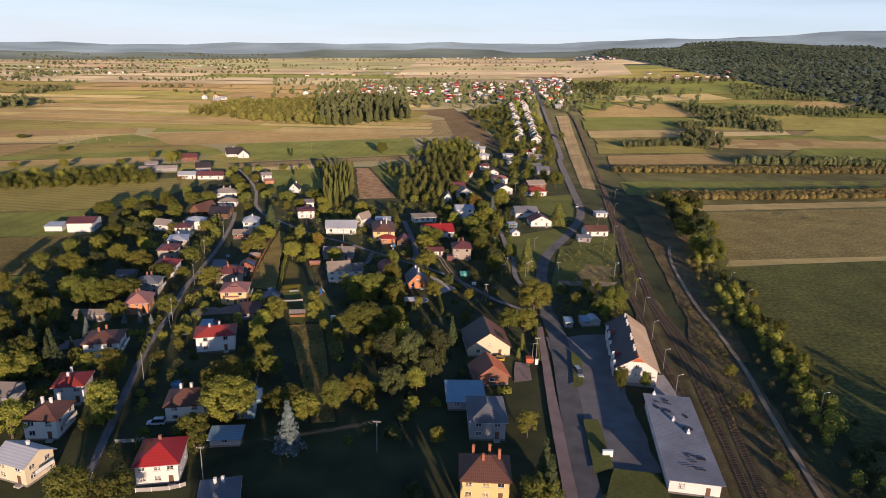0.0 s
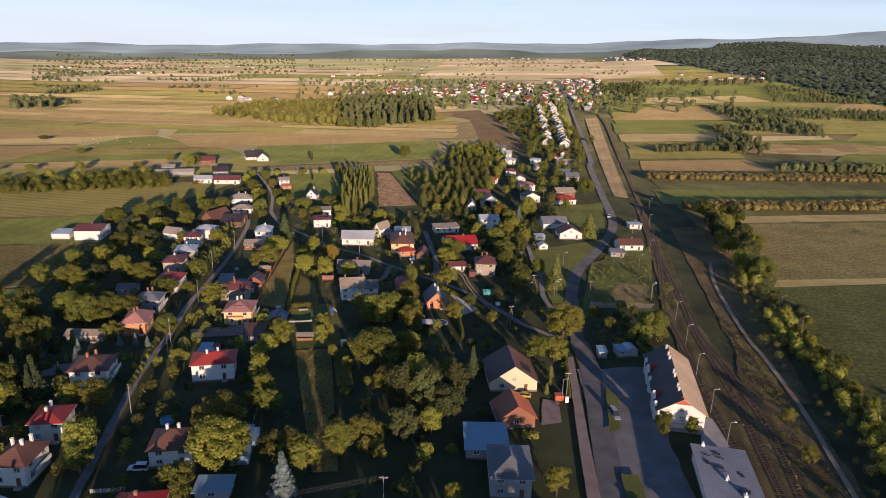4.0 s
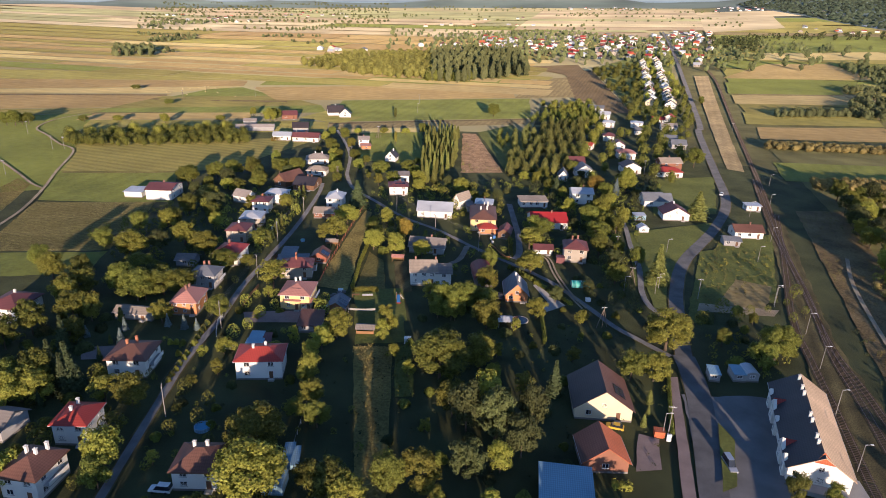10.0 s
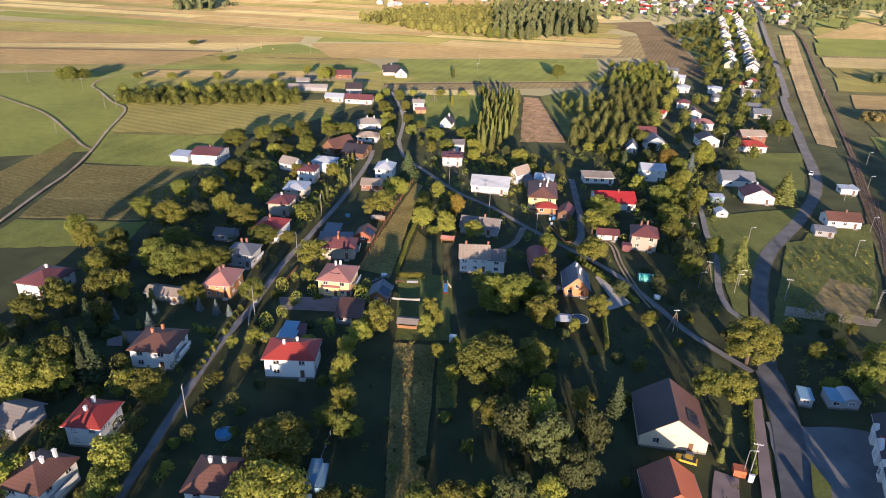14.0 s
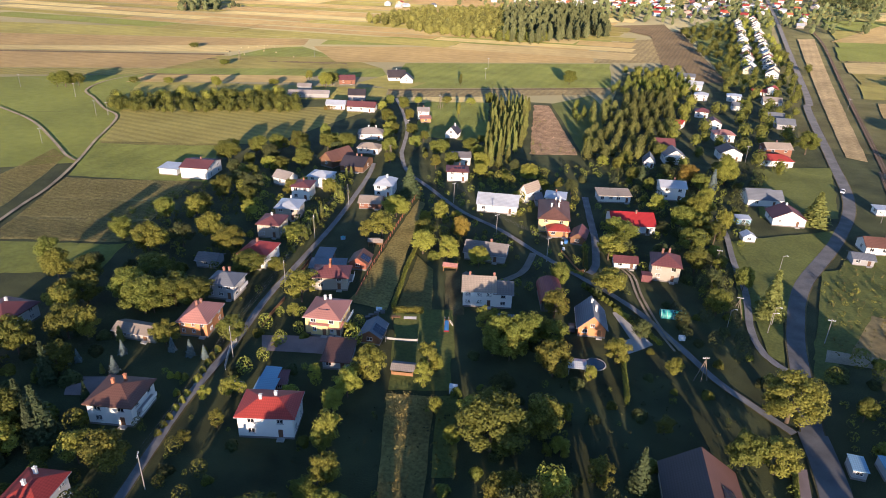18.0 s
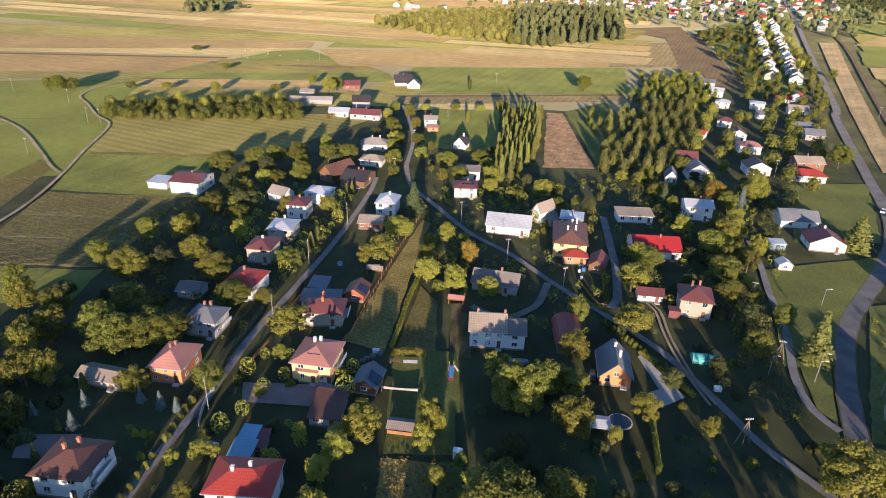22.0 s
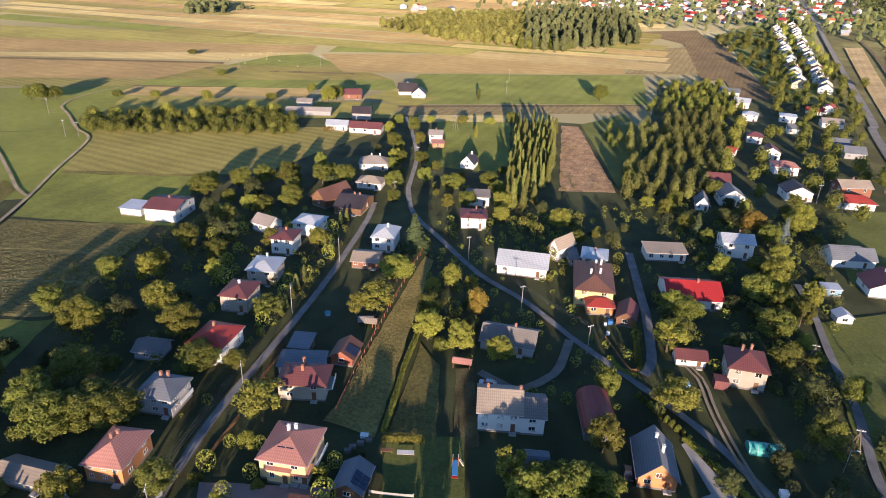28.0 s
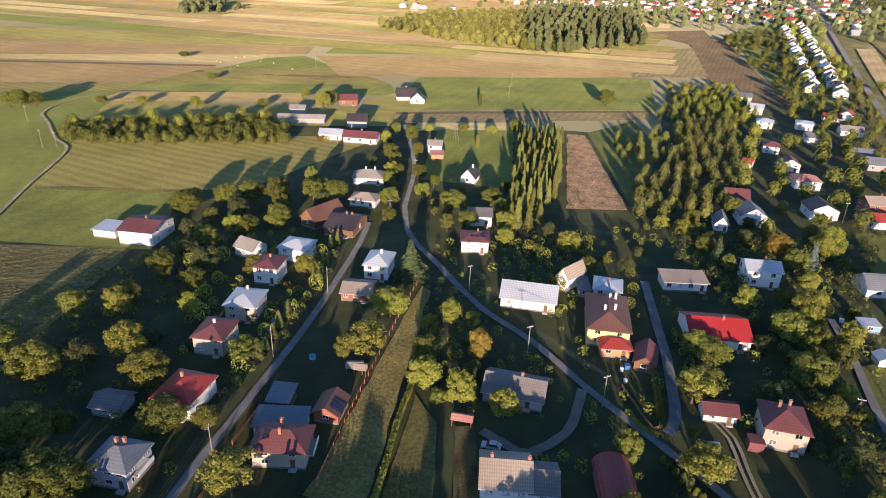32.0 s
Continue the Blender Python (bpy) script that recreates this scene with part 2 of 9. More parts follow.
surface("beige_wall", (0.46, 0.4, 0.32), 0.85, 1.5, 0.12, 0.1, 0.005, 8.0)
surface("grey_wall", (0.4, 0.39, 0.38), 0.85, 1.5, 0.12, 0.1, 0.005, 8.0)
surface("brick_wall", (0.3, 0.14, 0.085), 0.9, 2.0, 0.15, 0.2, 0.01, 10.0)
surface("timber_wall", (0.2, 0.11, 0.06), 0.8, 2.0, 0.2, 0.2, 0.01, 10.0)
surface("plinth", (0.22, 0.2, 0.18), 0.9, 2.0, 0.2, 0.2, 0.01, 10.0)
surface("red_roof", (0.36, 0.055, 0.04), 0.55, 1.0, 0.14, 0.12, 0.02, 5.0, ribs=0.1)
surface("bright_red_roof", (0.4, 0.035, 0.032), 0.5, 1.0, 0.1, 0.08, 0.02, 5.0, ribs=0.1)
surface("orange_roof", (0.54, 0.15, 0.06), 0.6, 1.0, 0.15, 0.14, 0.02, 5.0, ribs=0.1)
surface("brown_roof", (0.15, 0.075, 0.055), 0.6, 1.0, 0.18, 0.14, 0.02, 5.0, ribs=0.1)
surface("dark_roof", (0.055, 0.045, 0.048), 0.55, 1.0, 0.18, 0.14, 0.02, 5.0, ribs=0.1)
surface("plum_roof", (0.16, 0.06, 0.06), 0.6, 1.0, 0.15, 0.12, 0.02, 5.0, ribs=0.1)
surface("rose_roof", (0.42, 0.2, 0.16), 0.6, 1.0, 0.15, 0.12, 0.02, 5.0, ribs=0.1)
surface("grey_roof", (0.23, 0.205, 0.19), 0.85, 1.0, 0.2, 0.16, 0.02, 4.0, ribs=0.1)
surface("tan_roof", (0.33, 0.27, 0.21), 0.8, 1.0, 0.15, 0.14, 0.02, 4.0, ribs=0.1)
surface("metal_roof", (0.5, 0.52, 0.55), 0.45, 1.0, 0.1, 0.06, 0.01, 4.0, metal=0.2, ribs=0.1)
surface("blue_roof", (0.24, 0.38, 0.48), 0.5, 1.0, 0.1, 0.06, 0.01, 4.0, ribs=0.1)
surface("slate_roof", (0.16, 0.17, 0.19), 0.7, 1.0, 0.2, 0.14, 0.02, 4.0, ribs=0.1)
surface("pale_tan_roof", (0.55, 0.4, 0.26), 0.8, 1.0, 0.15, 0.14, 0.02, 4.0, ribs=0.1)
surface("felt_roof", (0.24, 0.26, 0.3), 0.9, 1.0, 0.25, 0.12, 0.02, 4.0, ribs=0.1)
surface("tar_patch", (0.05, 0.05, 0.055), 0.9, 2.0, 0.2, 0.12, 0.02, 4.0)
surface("chimney_brick", (0.33, 0.17, 0.12), 0.9, 3.0, 0.2, 0.2, 0.01, 10.0)
surface("chimney_white", (0.7, 0.67, 0.62), 0.9, 3.0, 0.1, 0.1, 0.01, 10.0)
surface("chimney_orange", (0.45, 0.19, 0.1), 0.9, 3.0, 0.1, 0.1, 0.01, 10.0)
surface("window_frame", (0.75, 0.74, 0.72), 0.5, 3.0, 0.05, 0.05)
surface("brown_frame", (0.16, 0.09, 0.05), 0.5, 3.0, 0.1, 0.1)
surface("glass", (0.03, 0.035, 0.045), 0.08, 3.0, 0.1, 0.05, spec=0.6)
surface("solar", (0.025, 0.03, 0.06), 0.15, 3.0, 0.1, 0.05, spec=0.6)
surface("door_wood", (0.17, 0.09, 0.05), 0.6, 3.0, 0.15, 0.15)
surface("concrete", (0.4, 0.38, 0.35), 0.9, 2.0, 0.15, 0.12, 0.01, 8.0)
surface("pole_wood", (0.2, 0.16, 0.12), 0.9, 3.0, 0.2, 0.2)
surface("pole_steel", (0.5, 0.5, 0.5), 0.6, 3.0, 0.1, 0.1)
surface("wire", (0.2, 0.2, 0.2), 0.6)
surface("fence_rust", (0.34, 0.12, 0.07), 0.8, 3.0, 0.2, 0.2)
surface("fence_wood", (0.3, 0.16, 0.07), 0.8, 3.0, 0.2, 0.2)
surface("white_paint", (0.8, 0.8, 0.78), 0.5, 3.0, 0.05, 0.05)
surface("silver_paint", (0.5, 0.52, 0.55), 0.35, 3.0, 0.05, 0.03, metal=0.4)
surface("red_paint", (0.5, 0.04, 0.03), 0.45, 3.0, 0.08, 0.05)
surface("yellow_paint", (0.65, 0.42, 0.04), 0.5, 3.0, 0.08, 0.05)
surface("blue_paint", (0.05, 0.17, 0.42), 0.5, 3.0, 0.08, 0.05)
surface("teal_film", (0.08, 0.4, 0.36), 0.5, 3.0, 0.12, 0.1)
surface("pool_water", (0.12, 0.32, 0.5), 0.08, 2.0, 0.1, 0.05)
surface("rubber", (0.03, 0.03, 0.03), 0.9)

# ---- building helpers ----


def mesh_of(name, verts, faces, material):
    me = bpy.data.meshes.new(name)
    me.from_pydata(verts, [], faces)
    me.materials.append(MATS[material] if isinstance(material, str) else material)
    me.update()
    return me


def part(name, me, parent=None, label="", loc=(0, 0, 0), rz=0.0):
    ob = new(name, me)
    if parent is not None:
        ob.parent = parent
    ob.location, ob.rotation_euler = loc, (0, 0, rz)
    if label:
        ob["label"] = label
    return ob


def box_data(x0, x1, y0, y1, z0, z1, v=None, f=None):
    v, f = ([], []) if v is None else (v, f)
    n = len(v)
    v += [(x0, y0, z0), (x1, y0, z0), (x1, y1, z0), (x0, y1, z0), (x0, y0, z1), (x1, y0, z1), (x1, y1, z1), (x0, y1, z1)]
    f += [(n + a, n + b, n + c, n + d) for a, b, c, d in ((0, 3, 2, 1), (4, 5, 6, 7), (0, 1, 5, 4), (1, 2, 6, 5), (2, 3, 7, 6), (3, 0, 4, 7))]
    return v, f


def tube_data(r0, r1, z0, z1, n=8, x=0, y=0, v=None, f=None, lean=(0, 0)):
    v, f = ([], []) if v is None else (v, f)
    b = len(v)
    for z, r, k in ((z0, r0, 0), (z1, r1, 1)):
        v += [(x + k * lean[0] + r * math.cos(6.2832 * i / n), y + k * lean[1] + r * math.sin(6.2832 * i / n), z) for i in range(n)]
    f += [(b + i, b + (i + 1) % n, b + n + (i + 1) % n, b + n + i) for i in range(n)]
    f += [tuple(b + n + i for i in range(n)), tuple(b + n - 1 - i for i in range(n))]
    return v, f


def rise(x, y):
    """Height of the land: level round the village, rising slowly beyond it to hills on the horizon."""
    d = math.hypot(x, y - 80)
    az = math.degrees(math.atan2(x, y - 80))
    q = 0.0 if d < 490 else (d - 490) ** 2 / 1120 if d < 1050 else d - 770
    z = math.tan(radians(min(max(1.45 + 0.04 * az, 0.15), 2.5))) * q * (1.0 if abs(az) < 80 else 0.15)
    mid = min(max((d - 2100) / 1700, 0), 1) * min(max((az - 10) / 12, 0), 1)
    z += mid * mid * (3 - 2 * mid) * (34 + 10 * math.sin(az * 0.3 + d * 0.0015) + 5 * math.sin(az * 0.7 + 2 + d * 0.003))
    if abs(az) < 80:
        # a low wooded ridge across the plain, and long haze-blue hills behind it
        near = min(max((d - 3500) / 500, 0), 1)
        lift = 96 + d * math.tan(radians(0.12 + 0.036 * az + 0.16 * math.sin(az * 0.23 + 2.2) + 0.1 * math.sin(az * 0.53) + 0.05 * math.sin(az * 1.3 + 1)))
        z += near * near * (3 - 2 * near) * max(0, lift - z)
        back = min(max((d - 4500) / 1100, 0), 1)
        lift = 96 + d * math.tan(radians(0.9 + 0.036 * az + 0.1 * math.sin(az * 0.16 + 2) + 0.08 * math.sin(az * 0.4 + 1) + 0.05 * math.sin(az * 1.05) + 0.008 * max(0, az - 12)))
        z += back * back * (3 - 2 * back) * max(0, lift - z)
    z -= 3.3 * math.exp(-((x + 205) ** 2 + (y - 335) ** 2) / 5500)     # a slight hollow round the field farm
    return z


def setting(name, verts, faces, material, label, category):
    return tagged(new(name, mesh_of(name, verts, faces, material)), label, category, kind="structure")


# ---- the land, one sheet to the horizon ----
gv, gf = [], []
RINGS = [0.0] + [10.0 * i for i in range(1, 49)] + [480 * 1.05 ** i for i in range(1, 52)]
SECT = 200
for ri, r in enumerate(RINGS):
    for s in range(SECT):
        a = 2 * math.pi * s / SECT
        gx, gy = r * math.sin(a), 80 + r * math.cos(a)
        gv.append((gx, gy, rise(gx, gy)))
for ri in range(len(RINGS) - 1):
    for s in range(SECT):
        t2 = (s + 1) % SECT
        gf.append((ri * SECT + s, ri * SECT + t2, (ri + 1) * SECT + t2, (ri + 1) * SECT + s))
gv, gf = [(x, y, z) for x, y, z in gv], [tuple(reversed(q)) for q in gf]
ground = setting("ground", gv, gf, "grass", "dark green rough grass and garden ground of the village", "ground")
for extra in ("far_land", "hill_land", "rough_land", "hazed_hills"):
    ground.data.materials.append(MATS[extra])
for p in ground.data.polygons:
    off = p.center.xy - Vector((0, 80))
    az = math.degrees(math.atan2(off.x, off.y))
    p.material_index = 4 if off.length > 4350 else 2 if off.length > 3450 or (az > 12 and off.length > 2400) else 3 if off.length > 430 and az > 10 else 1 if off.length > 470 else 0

LIFT = [0.06]


def field(material, label, a, b, c, d, lift=None, step=22.0, name="field"):
    """A four-cornered field a, b, c, d laid on the land."""
    LIFT[0] += 0.0008
    lu, lv = (Vector(a) - Vector(b)).length, (Vector(b) - Vector(c)).length
    step = min(step, 12.0, max(2.5, min(lu, lv) / 8)) if a[1] < 480 else step
    wob = min(1.3, min(lu, lv) * 0.06)
    nu, nv = max(1, int(lu / step)), max(1, int(lv / step))
    nu, nv = min(nu, 60), min(nv, 60)
    vs, fs = [], []
    for j in range(nv + 1):
        for i in range(nu + 1):
            u, w = i / nu, j / nv
            x = (a[0] * (1 - u) + b[0] * u) * (1 - w) + (d[0] * (1 - u) + c[0] * u) * w
            y = (a[1] * (1 - u) + b[1] * u) * (1 - w) + (d[1] * (1 - u) + c[1] * u) * w
            x += wob * noise.noise(Vector((x * 0.16, y * 0.16, 3)))
            y += wob * noise.noise(Vector((x * 0.16, y * 0.16, 9)))
            dist = math.hypot(x, y - 80)
            vs.append((x, y, rise(x, y) + (lift or (LIFT[0] + max(0, dist - 400) * 0.0011))))
    for j in range(nv):
        for i in range(nu):
            k = j * (nu + 1) + i
            fs.append((k, k + 1, k + nu + 2, k + nu + 1))
    me_area = (b[0] - a[0]) * (d[1] - a[1]) - (b[1] - a[1]) * (d[0] - a[0])
    if me_area < 0:
        fs = [tuple(reversed(q)) for q in fs]
    return setting(name, vs, fs, material, label, "field" if name == "field" else name)


def smooth_line(points, step=4.0):
    """Points along a smooth line through the given ones."""
    out, n = [], len(points)
    for i in range(n - 1):
        p0, p1, p2, p3 = (Vector(points[max(0, min(n - 1, k))]) for k in (i - 1, i, i + 1, i + 2))
        m = max(2, int((p2 - p1).length / step))
        for k in range(m):
            t = k / m
            out.append(0.5 * (2 * p1 + (p2 - p0) * t + (2 * p0 - 5 * p1 + 4 * p2 - p3) * t * t + (3 * p1 - p0 - 3 * p2 + p3) * t ** 3))
    out.append(Vector(points[-1]))
    return out


def ribbon(line, left, right, lift, v=None, f=None, thick=0.0):
    v, f = ([], []) if v is None else (v, f)
    b = len(v)
    for i, p in enumerate(line):
        q0, q1 = line[max(0, i - 1)], line[min(len(line) - 1, i + 1)]
        t = (q1 - q0).normalized()
        nrm = Vector((-t.y, t.x))
        for o in (left, right):
            o *= 1 + (0.05 if abs(o) > 1.6 else 0.14) * noise.noise(Vector((p.x * 0.23, p.y * 0.23, o)))
            q = p + nrm * o
            dist = math.hypot(q.x, q.y - 80)
            v.append((q.x, q.y, rise(q.x, q.y) + lift + max(0, dist - 400) * 0.0016))
    for i in range(len(line) - 1):
        f.append((b + 2 * i, b + 2 * i + 1, b + 2 * i + 3, b + 2 * i + 2))
    return v, f


def road(name, points, width, material, label, lift=0.27, verge=None, ruts=False):
    line = smooth_line(points)
    lift += 0.02 * len(ROADS)
    v, f = ribbon(line, width / 2, -width / 2, lift) if not ruts else ribbon(line, width / 2, width * 0.16, lift)
    if ruts:                         # two wheel ruts with grass between them
        ribbon(line, -width * 0.16, -width / 2, lift, v, f)
    ob = setting(name, v, f, material, label, "road")
    if verge:
        v, f = ribbon(line, width / 2 + verge, -width / 2 - verge, lift - 0.03)
        setting("road_verge", v, f, "track_soil", "worn sandy verge along the road", "verge")
    ROADS.append((line, width / 2 + 0.5))
    return ob


ROADS, TAKEN = [], []


# ---- trees ----
PROTO = {}


def clump_cloud(pts, size, rg, squash=0.7):
    """Folded leaf clumps at points (position, outward direction)."""
    vs, fs = [], []
    for p, out in pts:
        s = size * rg.uniform(0.65, 1.35)
        n = (out + Vector((rg.gauss(0, 0.45), rg.gauss(0, 0.45), rg.gauss(0, 0.45) + 0.12))).normalized()
        a = n.orthogonal().normalized()
        a = (Matrix.Rotation(rg.uniform(0, 6.28), 3, n) @ a)
        c = n.cross(a)
        k = len(vs)
        tip = n * s * 0.28
        vs += [p - a * s - tip, p - c * s * squash * rg.uniform(0.5, 1), p + a * s - tip, p + c * s * squash * rg.uniform(0.5, 1)]
        fs += [(k, k + 1, k + 3), (k + 1, k + 2, k + 3)]
    return vs, fs


def leaf_cloud(pts, size, rg):
    """Single leaf sprays, one triangle each, at points (position, outward direction)."""
    vs, fs = [], []
    for p, out in pts:
        s = size * rg.uniform(0.6, 1.4)
        n = (out + Vector((rg.gauss(0, 0.42), rg.gauss(0, 0.42), rg.gauss(0, 0.42) + 0.1))).normalized()
        a = Matrix.Rotation(rg.uniform(0, 6.28), 3, n) @ n.orthogonal().normalized()
        c = n.cross(a)
        k = len(vs)
        vs += [p + a * s, p - a * s * 0.6 + c * s * 0.8, p - a * s * 0.6 - c * s * 0.8]
        fs.append((k, k + 1, k + 2))
    return vs, fs


def crown_points(rg, lobes, rx, rz, zc, n, lobe_r):
    """Leaf positions on many separate boughs: each a flattened, lumpy ball, fuller towards the outside."""
    cs = []
    for i in range(lobes):
        h = -0.75 + 1.7 * (i + rg.random()) / lobes
        a = i * 2.4 + rg.uniform(-0.5, 0.5)
        rr = math.sqrt(max(0.05, 1 - h * h)) * rg.uniform(0.55, 0.92)
        cs.append((Vector((rx * rr * math.cos(a), rx * rr * math.sin(a), zc + rz * h * 0.74)), lobe_r * rg.uniform(0.6, 1.35)))
    cs.append((Vector((0, 0, zc + rz * 0.3)), lobe_r * 1.6))
    weight = [r * r for c, r in cs]
    pts = []
    for c, r in rg.choices(cs, weight, k=n):
        d = Vector((rg.gauss(0, 1), rg.gauss(0, 1), rg.gauss(0.25, 1))).normalized()
        lump = 1 + 0.22 * math.sin(4 * d.x + 3 * c.x) * math.sin(4 * d.y + 5 * c.y)
        p = c + Vector((d.x, d.y, d.z * 0.72)) * r * lump * (rg.random() ** 0.28)
        pts.append((p, (d + (p - Vector((0, 0, zc))).normalized() * 0.5).normalized()))
    return pts


def make_trunk(h, r, rg, limbs=5, mat="bark"):
    v, f = tube_data(r, r * 0.45, -0.2, h, 7)
    for i in range(limbs):
        a = rg.uniform(0, 6.28)
        z = h * rg.uniform(0.45, 0.9)
        l = h * rg.uniform(0.3, 0.5)
        tube_data(r * 0.4, r * 0.12, z, z + l * 0.8, 5, 0, 0, v, f, (l * 0.7 * math.cos(a), l * 0.7 * math.sin(a)))
    return mesh_of("trunk", v, f, mat)


def tree_meshes(kind, k, big=False):
    rg = random.Random(hash_name(kind) + 31 * k + (7 if big else 0))
    if kind in ("leafy", "golden", "light", "dull"):
        m = {"leafy": "leaf_a", "golden": "leaf_gold", "light": "leaf_b", "dull": "leaf_c"}[kind]
        pts = crown_points(rg, (40 if big else 24) + 5 * (k % 3), 3.6, 4.4, 5.1, 9500 if big else 4600, 1.0 if big else 1.2)
        return make_trunk(4.2, 0.24, rg), mesh_of("crown", *leaf_cloud(pts, 0.165 if big else 0.225, rg), m)
    if kind == "airy":
        pts = crown_points(rg, 18, 3.2, 4.6, 5.2, 2200, 1.1)
        return make_trunk(5.6, 0.2, rg, 9), mesh_of("crown", *leaf_cloud(pts, 0.24, rg), "leaf_b")
    if kind in ("spruce", "blue_spruce", "larch"):
        pts = []
        for i in range(2000):
            z = 0.6 + 8.4 * rg.random() ** 1.35
            tier = 0.8 + 0.2 * math.cos(z * 6.5)
            r = (9.1 - z) / 8.5 * 2.1 * tier * (rg.random() ** 0.4)
            a = rg.uniform(0, 6.28)
            r *= 1 + 0.18 * math.sin(a * 5 + z)
            pts.append((Vector((r * math.cos(a), r * math.sin(a), z - 0.14 * r)), Vector((math.cos(a), math.sin(a), 0.35)).normalized()))
        m = {"spruce": "needle", "blue_spruce": "blue_needle", "larch": "poplar_leaf"}[kind]
        return make_trunk(7.5, 0.17, rg, 0), mesh_of("crown", *leaf_cloud(pts, 0.28, rg), m)
    if kind == "poplar":
        pts = []
        for i in range(1900):
            z = 0.8 + 8.2 * rg.random()
            prof = min(1.0, z / 1.6) * max(0.0, 1 - (z - 0.6) / 8.7) ** 0.62
            r = 1.55 * prof * (rg.random() ** 0.45) * (1 + 0.15 * math.sin(z * 3 + k))
            a = rg.uniform(0, 6.28)
            pts.append((Vector((r * math.cos(a), r * math.sin(a), z)), Vector((math.cos(a), math.sin(a), 0.5)).normalized()))
        return make_trunk(7.0, 0.16, rg, 0), mesh_of("crown", *leaf_cloud(pts, 0.27, rg), "poplar_leaf")


def hash_name(s):
    return sum(ord(c) * (i + 3) for i, c in enumerate(s))


KIND = {
    "leafy": ("tree", "broad leafy green tree standing among gardens", 9.5, 4.3),
    "light": ("tree", "broad yellow-green leafy tree lit by low sun", 9.5, 4.3),
    "golden": ("tree", "round tree with yellowing autumn leaves", 9.5, 4.3),
    "dull": ("tree", "dense dark green leafy tree standing in a garden", 9.5, 4.3),
    "airy": ("tree", "thin airy tree with light green foliage", 9.5, 3.8),
    "spruce": ("spruce_tree", "dark green conical spruce tree", 9.0, 2.1),
    "blue_spruce": ("spruce_tree", "silvery blue conical garden spruce", 9.0, 2.1),
    "larch": ("larch_tree", "tall conical olive-green larch", 9.0, 2.1),
    "poplar": ("poplar_tree", "narrow upright poplar in a dense row", 9.0, 1.5),
}
serial = [0]


def tree(kind, x, y, h, r, group="village trees"):
    """A tree of height h and crown radius r."""
    serial[0] += 1
    big = r > 6.0 and kind in ("leafy", "light", "golden")
    k = serial[0] % 4 + (10 if big else 0)
    name, label, h0, r0 = KIND[kind]
    turn = Matrix.Translation((x, y, rise(x, y) - 0.05)) @ Matrix.Rotation(serial[0] * 2.4, 4, "Z") @ Matrix.Diagonal((r / r0, r / r0, h / h0, 1))
    if (kind, k) not in PROTO:
        trunk, crown = tree_meshes(kind, k, big)
        e = tagged(new(name), label, "tree", group)
        part("trunk", trunk, e)
        part("crown", crown, e)
        PROTO[kind, k] = e
        e.matrix_basis = turn
        return e
    keep = PROTO[kind, k].matrix_basis.copy()
    PROTO[kind, k].matrix_basis = Matrix.Identity(4)
    ob = copy_thing(PROTO[kind, k], turn)
    PROTO[kind, k].matrix_basis = keep
    ob["group"] = group
    return ob


def bush(x, y, h, r, mat="leaf_a", label="rounded green bush in a garden", name="bush"):
    serial[0] += 1
    k = serial[0] % 3
    key = (mat, name, k)
    if key not in PROTO:
        rg = random.Random(k + hash_name(mat))
        pts = []
        for i in range(900):
            d = Vector((rg.gauss(0, 1), rg.gauss(0, 1), abs(rg.gauss(0.1, 0.8)))).normalized()
            w = 1 + 0.25 * math.sin(3 * math.atan2(d.y, d.x) + k)
            pts.append((Vector((d.x * w, d.y * w, d.z * 1.7 + 0.05)) * rg.uniform(0.7, 1.0), d))
        PROTO[key] = mesh_of("bush", *leaf_cloud(pts, 0.16, rg), mat)
    ob = tagged(new(name, PROTO[key]), label, "bush", "garden bushes")
    ob.matrix_basis = Matrix.Translation((x, y, rise(x, y) - 0.05)) @ Matrix.Rotation(serial[0] * 1.7, 4, "Z") @ Matrix.Diagonal((r, r, h / 1.75, 1))
    return ob


def inside(x, y, poly):
    c = False
    for i in range(len(poly)):
        (x0, y0), (x1, y1) = poly[i], poly[i - 1]
        if (y0 > y) != (y1 > y) and x < (x1 - x0) * (y - y0) / (y1 - y0) + x0:
            c = not c
    return c


